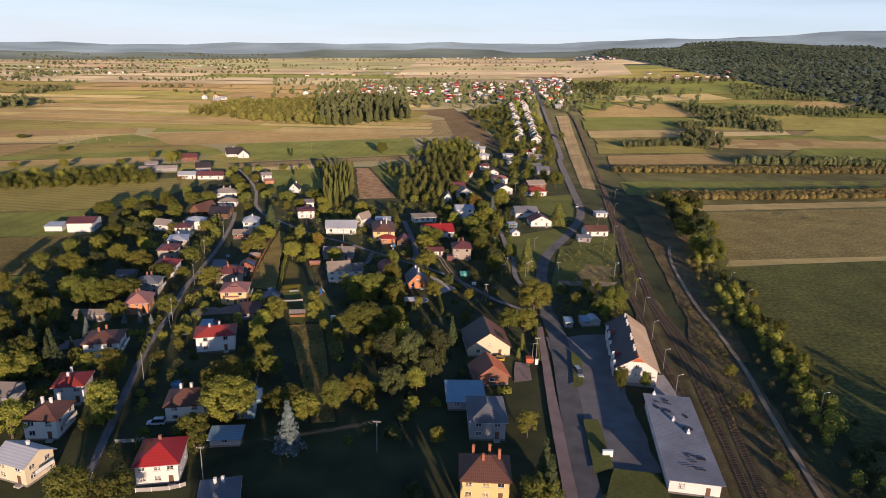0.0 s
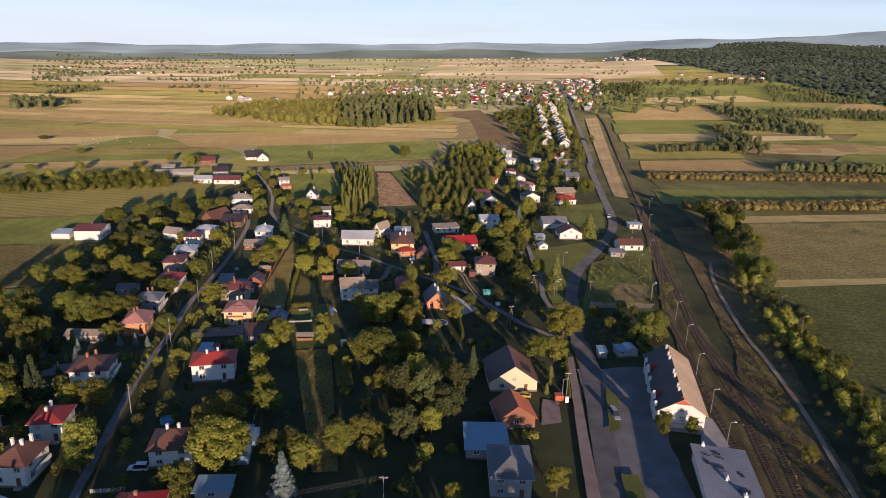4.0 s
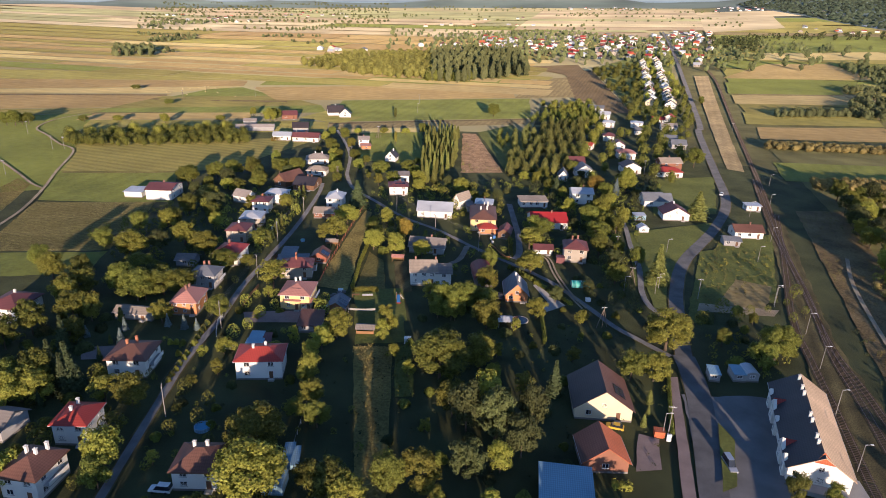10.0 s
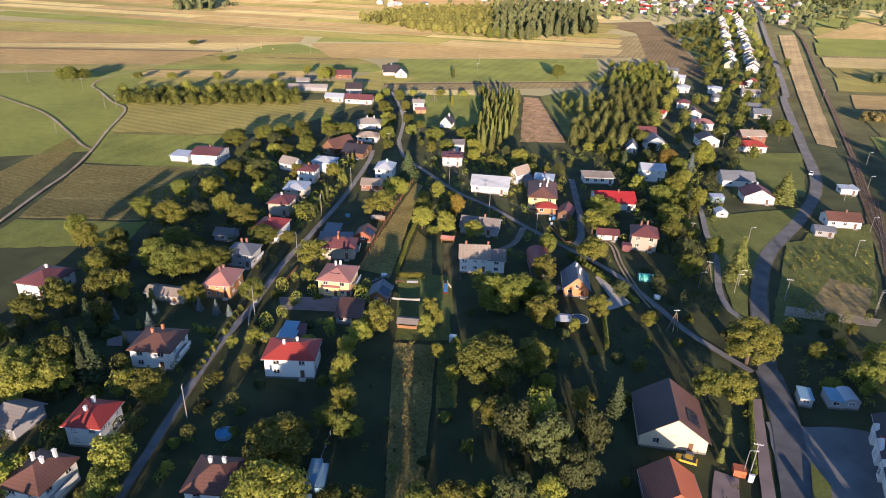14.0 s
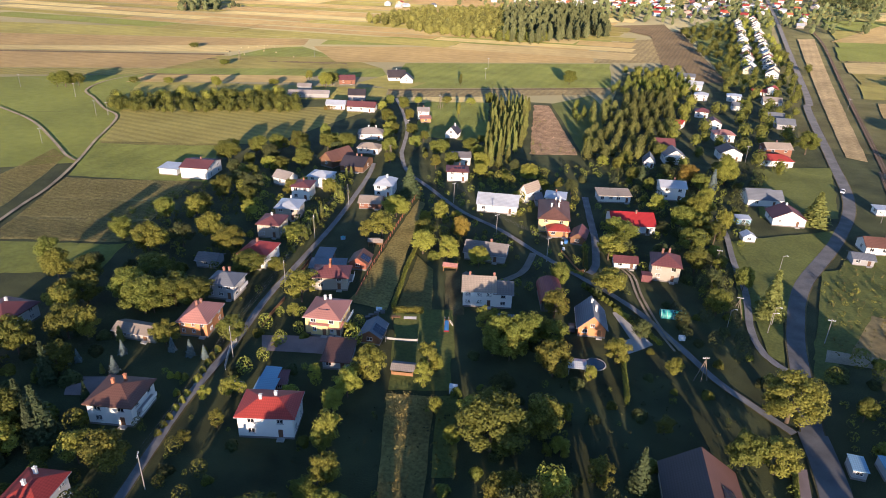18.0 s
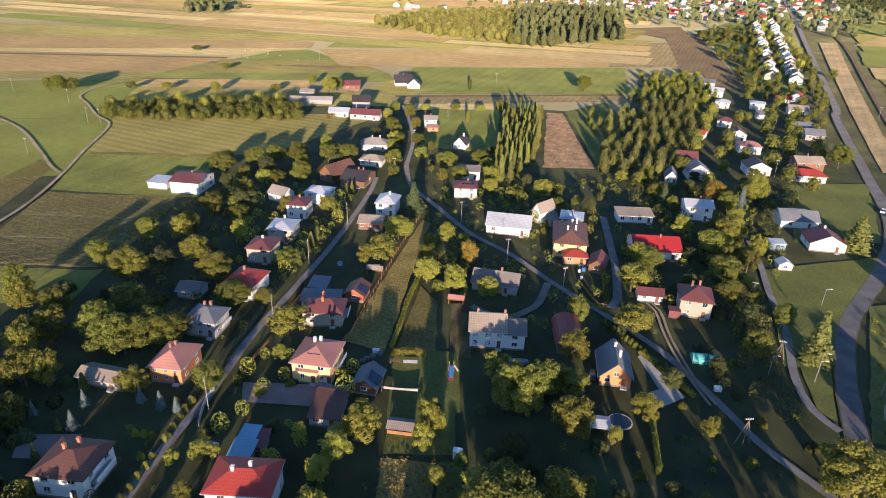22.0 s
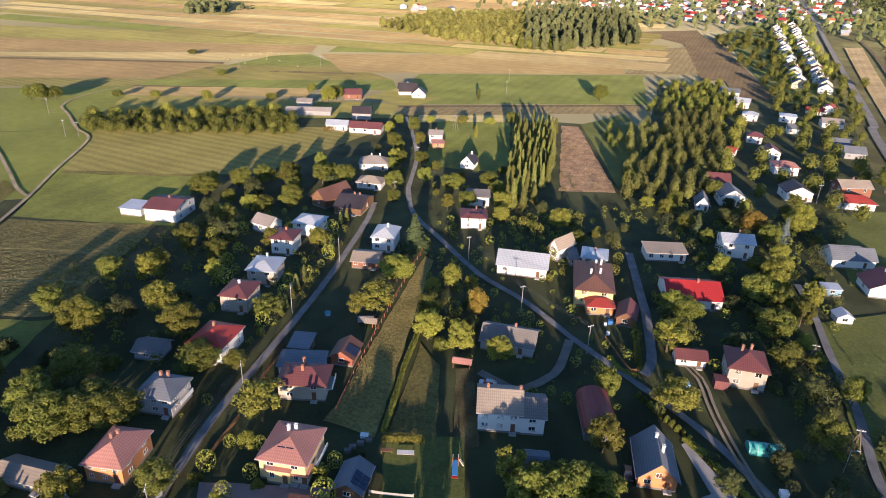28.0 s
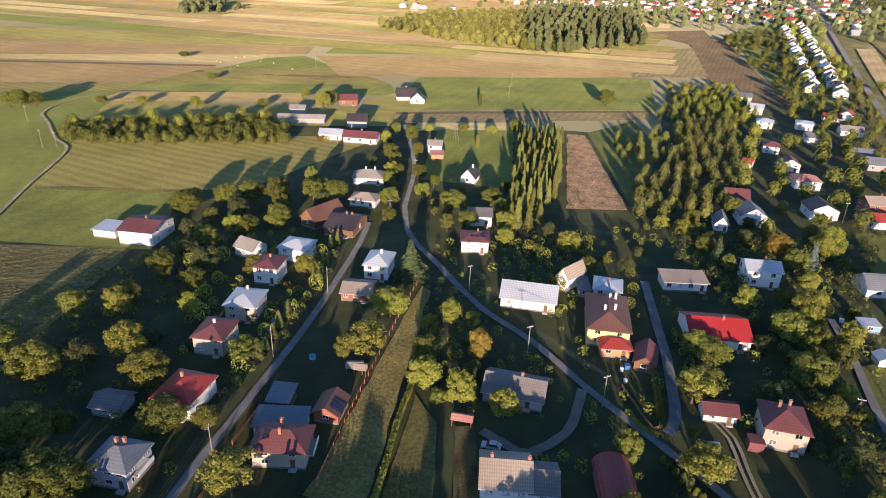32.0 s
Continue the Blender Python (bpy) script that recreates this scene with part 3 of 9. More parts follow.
def spots(poly, gap, seed, count=10000):
    """Seeded random spots in a polygon, at least gap apart, clear of roads and houses."""
    rg = random.Random(seed)
    xs, ys = [p[0] for p in poly], [p[1] for p in poly]
    area = (max(xs) - min(xs)) * (max(ys) - min(ys))
    got, cells = [], {}
    near = [h for h in TAKEN if min(xs) - 30 < h[0] < max(xs) + 30 and min(ys) - 30 < h[1] < max(ys) + 30]
    path = {}
    for line, w in ROADS:
        for p in line:
            path.setdefault((int(p.x // 12), int(p.y // 12)), []).append((p.x, p.y, w))
    for i in range(min(int(area / gap ** 2 * 4), 40000)):
        x, y = rg.uniform(min(xs), max(xs)), rg.uniform(min(ys), max(ys))
        cx, cy = int(x // gap), int(y // gap)
        if not inside(x, y, poly) or any((x - a) ** 2 + (y - b) ** 2 < gap * gap for u in (-1, 0, 1) for v in (-1, 0, 1) for a, b in cells.get((cx + u, cy + v), ())):
            continue
        m = gap * 0.25
        if any((x - a) ** 2 + (y - b) ** 2 < (r + m) ** 2 for a, b, r in near):
            continue
        px, py = int(x // 12), int(y // 12)
        if any((x - a) ** 2 + (y - b) ** 2 < (w + m + 1) ** 2 for u in (-1, 0, 1) for v in (-1, 0, 1) for a, b, w in path.get((px + u, py + v), ())):
            continue
        got.append((x, y))
        cells.setdefault((cx, cy), []).append((x, y))
        if len(got) >= count:
            break
    return got, rg


def thicket(poly, gap, seed, kinds, h0, h1, spread=0.45, count=10000, group="village trees"):
    got, rg = spots(poly, gap, seed, count)
    for x, y in got:
        kd = kinds[rg.randrange(len(kinds))]
        h = rg.uniform(h0, h1)
        if kd == "leafy" and rg.random() < 0.32:
            kd = "dull"
        if kd == "bush":
            bush(x, y, h * 0.45, h * rg.uniform(0.25, 0.35), ("leaf_a", "leaf_c", "leaf_a", "leaf_c")[rg.randrange(4)])
        else:
            slim = {"spruce": 0.24, "larch": 0.24, "poplar": 0.2, "blue_spruce": 0.25}.get(kd, spread)
            tree(kd, x, y, h, h * slim * rg.uniform(0.85, 1.15), group)


def wood(name, poly, gap, seed, h0, h1, material, label, clumps=40, size=0.9, squash=1.0, most=3000, keep=1.0, cone=0.0, core=0.0, patch=0.02):
    """A far wood: many crowns joined as one mesh, leaf clumps over an uneven leafy core."""
    got, rg = spots(poly, gap, seed, most)
    vs, fs = [], []
    for x, y in got:
        if keep < 1 and noise.noise(Vector((x * patch, y * patch * (1 if patch > 0.01 else 2.5), seed))) > keep - 0.5:
            continue
        h = rg.uniform(h0, h1)
        z0 = rise(x, y)
        r = h * 0.36 * squash
        pts = []
        for i in range(clumps):
            d = Vector((rg.gauss(0, 1), rg.gauss(0, 1), rg.gauss(0.3, 0.9))).normalized()
            k = 1 - cone * (d.z * 0.5 + 0.5)
            pts.append((Vector((x, y, z0 + h * 0.52)) + Vector((d.x * r * k, d.y * r * k, d.z * h * 0.48)), d))
        if core:
            n, turn = len(vs), rg.uniform(0, 6.28)
            for j in range(5):
                el = -1.2 + 2.75 * j / 4
                for i in range(7):
                    aa = turn + 6.2832 * i / 7 + 0.4 * j
                    rr = r * core * math.cos(el) * rg.uniform(0.7, 1.15) * (1 - cone * (math.sin(el) * 0.5 + 0.5))
                    vs.append((x + rr * math.cos(aa), y + rr * math.sin(aa), z0 + h * 0.52 + h * 0.48 * core * math.sin(el) * rg.uniform(0.85, 1.1)))
            for j in range(4):
                for i in range(7):
                    fs.append((n + 7 * j + i, n + 7 * j + (i + 1) % 7, n + 7 * j + 7 + (i + 1) % 7, n + 7 * j + 7 + i))
        a, b = clump_cloud(pts, size * h * 0.12, rg, 0.9)
        n = len(vs)
        vs += a
        fs += [tuple(q + n for q in t) for t in b]
    return tagged(new(name, mesh_of(name, vs, fs, material)), label, "wood", kind="stuff")


# ---- houses ----
def roof_data(w, d, h, rh, over, kind, thick=0.16):
    """Roof shells over a w x d plan, eaves at h, rising rh."""
    x, y = w / 2 + over, d / 2 + over
    v, f = [], []

    def slab(ps):
        n = len(v)
        k = len(ps)
        v.extend(ps)
        v.extend((a, b, c - thick) for a, b, c in ps)
        f.append(tuple(range(n, n + k)))
        f.append(tuple(range(n + 2 * k - 1, n + k - 1, -1)))
        for i in range(k):
            j = (i + 1) % k
            f.append((n + j, n + i, n + k + i, n + k + j))

    z0, z1 = h + 0.02, h + rh
    if kind == "hip":
        if w >= d:
            e = max(x - y * 0.95, 0.3)
            r0, r1 = (-e, 0, z1), (e, 0, z1)
            slab([(-x, -y, z0), (x, -y, z0), r1, r0])
            slab([(x, y, z0), (-x, y, z0), r0, r1])
            slab([(x, -y, z0), (x, y, z0), r1])
            slab([(-x, y, z0), (-x, -y, z0), r0])
        else:
            e = max(y - x * 0.95, 0.3)
            r0, r1 = (0, -e, z1), (0, e, z1)
            slab([(-x, -y, z0), (x, -y, z0), r0])
            slab([(x, y, z0), (-x, y, z0), r1])
            slab([(x, -y, z0), (x, y, z0), r1, r0])
            slab([(-x, y, z0), (-x, -y, z0), r0, r1])
    elif kind == "gable":          # ridge along the front
        slab([(-x, -y, z0 - 0.1), (x, -y, z0 - 0.1), (x, 0, z1), (-x, 0, z1)])
        slab([(x, y, z0 - 0.1), (-x, y, z0 - 0.1), (-x, 0, z1), (x, 0, z1)])
    elif kind == "cross":          # ridge runs away from the front
        slab([(-x, -y, z0 - 0.1), (0, -y, z1), (0, y, z1), (-x, y, z0 - 0.1)])
        slab([(0, -y, z1), (x, -y, z0 - 0.1), (x, y, z0 - 0.1), (0, y, z1)])
    elif kind == "arch":
        n = 9
        pr = [(x * math.cos(math.pi * (1 - i / n)), z0 - 0.3 + (rh + 0.3) * math.sin(math.pi * i / n)) for i in range(n + 1)]
        for yy in (-y, y):
            v.extend((a, yy, c) for a, c in pr)
            v.extend((a * 0.97, yy, c - thick) for a, c in pr)
        m = n + 1
        for i in range(n):
            f.extend([(i, i + 1, 2 * m + i + 1, 2 * m + i), (m + i + 1, m + i, 3 * m + i, 3 * m + i + 1), (i + 1, i, m + i, m + i + 1), (2 * m + i, 2 * m + i + 1, 3 * m + i + 1, 3 * m + i)])
    else:                           # low shed roof rising to the back
        slab([(-x, -y, z0), (x, -y, z0), (x, y, z1), (-x, y, z1)])
    return v, f


def wall_data(w, d, h, rh, kind):
    x, y = w / 2, d / 2
    v, f = box_data(-x, x, -y, y, 0.35, h)
    if kind == "gable":
        for s in (-1, 1):
            n = len(v)
            v += [(s * x, -y, h), (s * x, y, h), (s * x, 0, h + rh * 0.96), (s * (x - 0.25), -y, h), (s * (x - 0.25), y, h), (s * (x - 0.25), 0, h + rh * 0.96)]
            f += [(n, n + 1, n + 2) if s > 0 else (n + 2, n + 1, n), (n + 5, n + 4, n + 3) if s > 0 else (n + 3, n + 4, n + 5)]
    elif kind in ("cross", "arch"):
        for s in (-1, 1):
            n = len(v)
            if kind == "arch":
                ring = [(x * math.cos(math.pi * i / 9), h - 0.3 + (rh + 0.2) * math.sin(math.pi * i / 9)) for i in range(10)]
                v += [(a, s * y, b) for a, b in ring]
                f.append(tuple(range(n, n + 10)) if s < 0 else tuple(range(n + 9, n - 1, -1)))
            else:
                v += [(-x, s * y, h), (x, s * y, h), (0, s * y, h + rh * 0.96), (-x, s * (y - 0.25), h), (x, s * (y - 0.25), h), (0, s * (y - 0.25), h + rh * 0.96)]
                f += [(n, n + 1, n + 2) if s < 0 else (n + 2, n + 1, n), (n + 5, n + 4, n + 3) if s < 0 else (n + 3, n + 4, n + 5)]
    elif kind == "shed":
        n = len(v)
        v += [(-x, y, h), (x, y, h), (x, y, h + rh * 0.95), (-x, y, h + rh * 0.95), (-x, -y, h), (x, -y, h)]
        f += [(n, n + 3, n + 2, n + 1), (n + 4, n + 3, n), (n + 5, n + 1, n + 2)]
    return v, f


WIN = {}


def window_meshes(w, h, fm):
    key = (round(w, 2), round(h, 2), fm)
    if key not in WIN:
        v, f = [], []
        t = 0.09
        for a in ((-w / 2, -w / 2 + t, 0, h), (w / 2 - t, w / 2, 0, h), (-0.04, 0.04, t, h - t), (-w / 2 + t, w / 2 - t, 0, t), (-w / 2 + t, w / 2 - t, h - t, h)):
            box_data(a[0], a[1], -0.05, 0.1, a[2], a[3], v, f)
        pv, pf = box_data(-w / 2 + t, w / 2 - t, 0.0, 0.04, t, h - t)
        sv, sf = box_data(-w / 2 - 0.08, w / 2 + 0.08, -0.14, 0.05, -0.07, 0.0)
        WIN[key] = mesh_of("window_frame", v, f, fm), mesh_of("pane", pv, pf, "glass"), mesh_of("sill", sv, sf, "concrete")
    return WIN[key]


def put_window(house_ob, x, y, z, rz, w=1.5, h=1.4, fm="window_frame"):
    fr, pn, sl = window_meshes(w, h, fm)
    o = part("window", fr, house_ob, "", (x, y, z), rz)
    part("pane", pn, o)
    part("sill", sl, o)
    return o


def house(label, x, y, rot, w, d, h, roof, rh, wall_mat, roof_mat, front=2, side=2, floors=2, chimneys=(), cmat="chimney_brick", over=0.55, name="house", group="village houses", door=True, fm="window_frame", sun_panel=0, loft=0, balcony=0, z=0.0, gutter=True, shade_mat=None):
    """A house whose front faces the local -y; chimneys = (u, v) in fractions of the plan."""
    e = tagged(new(name), label, "house" if name == "house" else name.replace("_", " "), group)
    e.location, e.rotation_euler = (x, y, rise(x, y) + z), (0, 0, radians(rot))
    TAKEN.append((x, y, max(w, d) * 0.55))
    if y < 420 and w > 7:
        TAKEN.append((x + 3.5, y - max(w, d) * 0.5 - 7, 6.5))     # open ground on the sunny side
    wall = part("wall", mesh_of("wall", *wall_data(w, d, h, rh, roof), wall_mat), e)
    part("plinth", mesh_of("plinth", *box_data(-w / 2 - 0.04, w / 2 + 0.04, -d / 2 - 0.04, d / 2 + 0.04, -0.4, 0.5), "plinth"), e)
    rf = part("roof", mesh_of("roof", *roof_data(w, d, h, rh, over, roof), roof_mat), e)
    # local -x slopes take a darker material, their shade put into the colour
    if shade_mat:
        rf.data.materials.append(MATS[shade_mat])
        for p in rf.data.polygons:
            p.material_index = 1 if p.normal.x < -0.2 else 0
    if roof in ("gable", "hip", "cross") and gutter:
        gm = "brown_frame" if roof_mat in ("brown_roof", "dark_roof", "plum_roof") else "pole_steel"
        for s in (-1, 1):
            if roof != "cross":
                part("gutter", mesh_of("gutter", *box_data(-w / 2 - over, w / 2 + over, s * (d / 2 + over) - 0.07, s * (d / 2 + over) + 0.07, h - 0.22, h - 0.1), gm), rf)
            if roof != "gable":
                part("gutter", mesh_of("gutter", *box_data(s * (w / 2 + over) - 0.07, s * (w / 2 + over) + 0.07, -d / 2 - over, d / 2 + over, h - 0.22, h - 0.1), gm), rf)
    for u, vv in chimneys:
        cx, cy = u * w, vv * d
        if roof == "gable":
            zr = h + rh * (1 - 2 * abs(vv))
        elif roof == "cross":
            zr = h + rh * (1 - 2 * abs(u))
        elif roof == "hip":
            zr = h + rh * min(1, min((0.5 - abs(u)) * w, (0.5 - abs(vv)) * d) / (min(w, d) * 0.5))
        else:
            zr = h + rh * 0.5
        v, f = box_data(cx - 0.3, cx + 0.3, cy - 0.26, cy + 0.26, zr - 0.9, h + rh + 0.75)
        box_data(cx - 0.38, cx + 0.38, cy - 0.34, cy + 0.34, h + rh + 0.75, h + rh + 0.88, v, f)
        tube_data(0.1, 0.1, h + rh + 0.88, h + rh + 1.1, 6, cx, cy, v, f)
        part("chimney", mesh_of("chimney", v, f, cmat), rf)
    fh = (h - 0.4) / floors
    for k in range(floors):
        wz = 0.5 + fh * k + fh * 0.32
        wh = min(1.4, fh * 0.5)
        for n, run, yy, rz in ((front, w, -d / 2, 0), (side, d, w / 2, math.pi / 2), (side, d, -w / 2, -math.pi / 2)):
            for i in range(n):
                u = (i + 0.5) / n * run - run / 2 + (0.15 if i % 2 else -0.1)
                if rz == 0:
                    if door and k == 0 and i == n - 1 and n > 1:
                        v, f = box_data(-0.5, 0.5, -0.06, 0.06, 0.0, 2.05)
                        dr = part("door", mesh_of("door", v, f, "door_wood"), e, "", (u, yy, 0.45), 0)
                        part("step", mesh_of("step", *box_data(-0.8, 0.8, -1.1, -0.07, -0.45, -0.02), "concrete"), dr)
                        continue
                    put_window(e, u, yy, wz, 0, 1.5 if run / max(n, 1) > 2.6 else 1.0, wh, fm)
                else:
                    put_window(e, yy, u, wz, rz, 1.4, wh, fm)
    if loft and roof == "cross":
        put_window(e, 0, -d / 2, h + 0.35, 0, 1.2, 1.2, fm)
    if loft and roof == "gable":
        put_window(e, w / 2, 0, h + 0.35, math.pi / 2, 1.2, 1.2, fm)
    if balcony:
        bx = w / 2 if balcony > 0 else -w / 2
        s = 1 if balcony > 0 else -1
        slab = part("balcony", mesh_of("balcony", *box_data(bx, bx + s * 1.5, -d * 0.32, d * 0.32, 0.4 + fh - 0.18, 0.4 + fh), "concrete"), e)
        v, f = [], []
        box_data(bx + s * 1.4, bx + s * 1.5, -d * 0.32, d * 0.32, 0.4 + fh, 1.35 + fh, v, f)
        part("railing", mesh_of("railing", v, f, "white_wall"), slab)
    for i in range(sun_panel):
        t = math.atan2(rh, (d / 2 if roof != "cross" else w / 2) + over)
        pv, pf = box_data(-0.8, 0.8, -0.5, 0.5, 0, 0.05)
        o = part("solar_panel", mesh_of("solar_panel", pv, pf, "solar"), rf)
        if roof == "cross":
            u = w * 0.24
            o.location = (u, -d * 0.32 + 1.15 * (i // 2), h + rh * (1 - u / (w / 2 + over)) + 0.13 - (i % 2) * 1.7 * math.sin(t))
            o.location.x += (i % 2) * 1.7 * math.cos(t)
            o.rotation_euler = (0, t, 0)
        else:
            vv = -0.24 if d < 20 else 0
            o.location = (-w * 0.1 + 1.75 * (i % 3), vv * d - 1.1 * (i // 3) * math.cos(t), h + rh * (1 + vv * d / (d / 2 + over)) + 0.13 - 1.1 * (i // 3) * math.sin(t))
            o.rotation_euler = (t, 0, 0)
    return e


# ---- small structures ----
def lean_box(p, q, w, v, f):
    """A square bar from p to q."""
    p, q = Vector(p), Vector(q)
    t = (q - p).normalized()
    a = t.orthogonal().normalized() * w
    c = t.cross(a)
    n = len(v)
    for e in (p, q):
        v.extend(tuple(e + s * a + u * c) for s, u in ((-1, -1), (1, -1), (1, 1), (-1, 1)))
    f.extend((n + i, n + (i + 1) % 4, n + 4 + (i + 1) % 4, n + 4 + i) for i in range(4))
    f.extend([(n + 3, n + 2, n + 1, n), (n + 4, n + 5, n + 6, n + 7)])
    return v, f


LAMP = {}


def street_lamp(x, y, h, rot, label="grey concrete street lamp beside the railway"):
    key = round(h, 1)
    if key not in LAMP:
        v, f = lean_box((0, 0, h - 0.15), (1.1, 0, h + 0.15), 0.05, [], [])
        LAMP[key] = (mesh_of("post", *tube_data(0.11, 0.06, -0.2, h, 8), "pole_grey"), mesh_of("arm", v, f, "pole_steel"), mesh_of("lamp_head", *box_data(1.0, 1.6, -0.13, 0.13, h + 0.1, h + 0.22), "white_paint"))
    e = tagged(new("street_lamp"), label, "street lamp", "street lamps")
    e.location, e.rotation_euler = (x, y, rise(x, y)), (0, 0, radians(rot))
    for nm, me in zip(("post", "arm", "lamp_head"), LAMP[key]):
        part(nm, me, e)
    return e


def utility_pole(x, y, h, rot, legs=1):
    e = tagged(new("utility_pole"), "weathered wooden utility pole with crossarm" if legs == 1 else "braced A-frame wooden utility pole with crossarm", "utility pole", "utility poles")
    e.location, e.rotation_euler = (x, y, rise(x, y)), (0, 0, radians(rot))
    part("post", mesh_of("post", *tube_data(0.13, 0.085, -0.2, h, 7), "pole_grey" if legs == 1 else "pole_wood"), e)
    for k in range(legs - 1):
        part("brace", mesh_of("brace", *tube_data(0.14, 0.1, -0.2, h * 0.85, 7, 1.8 - 3.6 * k, 0.4, None, None, (-1.7 + 3.4 * k, -0.4)), "pole_wood"), e)
    v, f = box_data(-0.9, 0.9, -0.05, 0.05, h - 0.5, h - 0.38)
    arm = part("crossarm", mesh_of("crossarm", v, f, "pole_steel"), e)
    for u in (-0.8, -0.3, 0.3, 0.8):
        part("insulator", mesh_of("insulator", *tube_data(0.05, 0.04, h - 0.38, h - 0.18, 6, u), "white_paint"), arm)
    return e


def wires(points, h, n=3):
    """Sagging cables between poles."""
    for (x0, y0), (x1, y1) in zip(points, points[1:]):
        for k in range(n):
            v, f = [], []
            prev = None
            dx, dy = x1 - x0, y1 - y0
            ln2 = math.hypot(dx, dy)
            ox, oy = -dy / ln2 * (k - 1) * 0.6, dx / ln2 * (k - 1) * 0.6
            for i in range(9):
                u = i / 8
                p = (x0 + dx * u + ox, y0 + dy * u + oy, rise(x0 + dx * u, y0 + dy * u) + h - 0.2 - 3.2 * u * (1 - u) * ln2 / 50)
                if prev:
                    lean_box(prev, p, 0.009, v, f)
                prev = p
            tagged(new("overhead_cable", mesh_of("overhead_cable", v, f, "wire")), "thin grey overhead cable between poles", "cable", "overhead cables")


def fence(points, h, gap, post_mat, rail_mat, label, panel=False):
    e = tagged(new("fence"), label, "fence", "garden fences")
    line = smooth_line(points, gap)
    e.location = (line[0].x, line[0].y, 0)
    pm = mesh_of("post", *box_data(-0.07, 0.07, -0.07, 0.07, -0.2, h), post_mat)
    for p, q in zip(line, line[1:]):
        d = q - p
        a = math.atan2(d.y, d.x)
        part("post", pm, e, "", (p.x - line[0].x, p.y - line[0].y, 0), a)
        z0, z1 = (0.1, h - 0.08) if panel else (h - 0.22, h - 0.1)
        part("panel" if panel else "rail", mesh_of("panel", *box_data(0.07, d.length - 0.07, -0.03, 0.03, z0, z1), rail_mat), e, "", (p.x - line[0].x, p.y - line[0].y, 0), a)
    return e


def hedge(points, h, w, mat, label, density=120):
    rg = random.Random(int(points[0][0] * 7 + points[0][1]))
    line = smooth_line(points, 0.8)
    pts = []
    for p, q in zip(line, line[1:]):
        d = q - p
        nrm = Vector((-d.y, d.x)).normalized()
        for i in range(density):
            c = rg.uniform(-1, 1)
            z = rg.random() ** 0.6 * h * rg.uniform(0.85, 1.08)
            o = nrm * c * w / 2
            pos = p + d * rg.random() + o
            pts.append((Vector((pos.x, pos.y, z)), Vector((nrm.x * c, nrm.y * c, 0.3 + z / h)).normalized()))
    return tagged(new("hedge", mesh_of("hedge", *leaf_cloud(pts, 0.2, rg), mat)), label, "hedge", "garden hedges")


def rail_track(points, label):
    e = tagged(new("railway_track"), label, "railway track", kind="structure")
    line = smooth_line(points, 6.0)
    for s in (-1, 1):
        v, f = ribbon(line, s * 0.75 + 0.06, s * 0.75 - 0.06, 0.42)
        part("rail", mesh_of("rail", v, f, "rail_steel"), e)
    v, f = ribbon(line, 1.5, -1.5, 0.2)
    part("ballast", mesh_of("ballast", v, f, "ballast"), e)
    sv, sf = [], []
    for p, q in zip(line, line[1:]):
        if p.y > 420:
            break
        d = q - p
        t = d.normalized()
        nrm = Vector((-t.y, t.x))
        for k in range(int(d.length / 0.7)):
            c = p + d * (k * 0.7 / d.length)
            z = rise(c.x, c.y) + 0.33
            n = len(sv)
            for a, b in ((-1.3, -0.12), (1.3, -0.12), (1.3, 0.12), (-1.3, 0.12)):
                g = c + nrm * a + t * b
                sv.append((g.x, g.y, z))
            for a, b in ((-1.3, -0.12), (1.3, -0.12), (1.3, 0.12), (-1.3, 0.12)):
                g = c + nrm * a + t * b
                sv.append((g.x, g.y, z - 0.15))
            sf += [(n, n + 1, n + 2, n + 3)] + [(n + i, n + 4 + i, n + 4 + (i + 1) % 4, n + (i + 1) % 4) for i in range(4)]
    part("sleepers", mesh_of("sleepers", sv, sf, "sleeper"), e)["kind"] = "stuff"
    return e


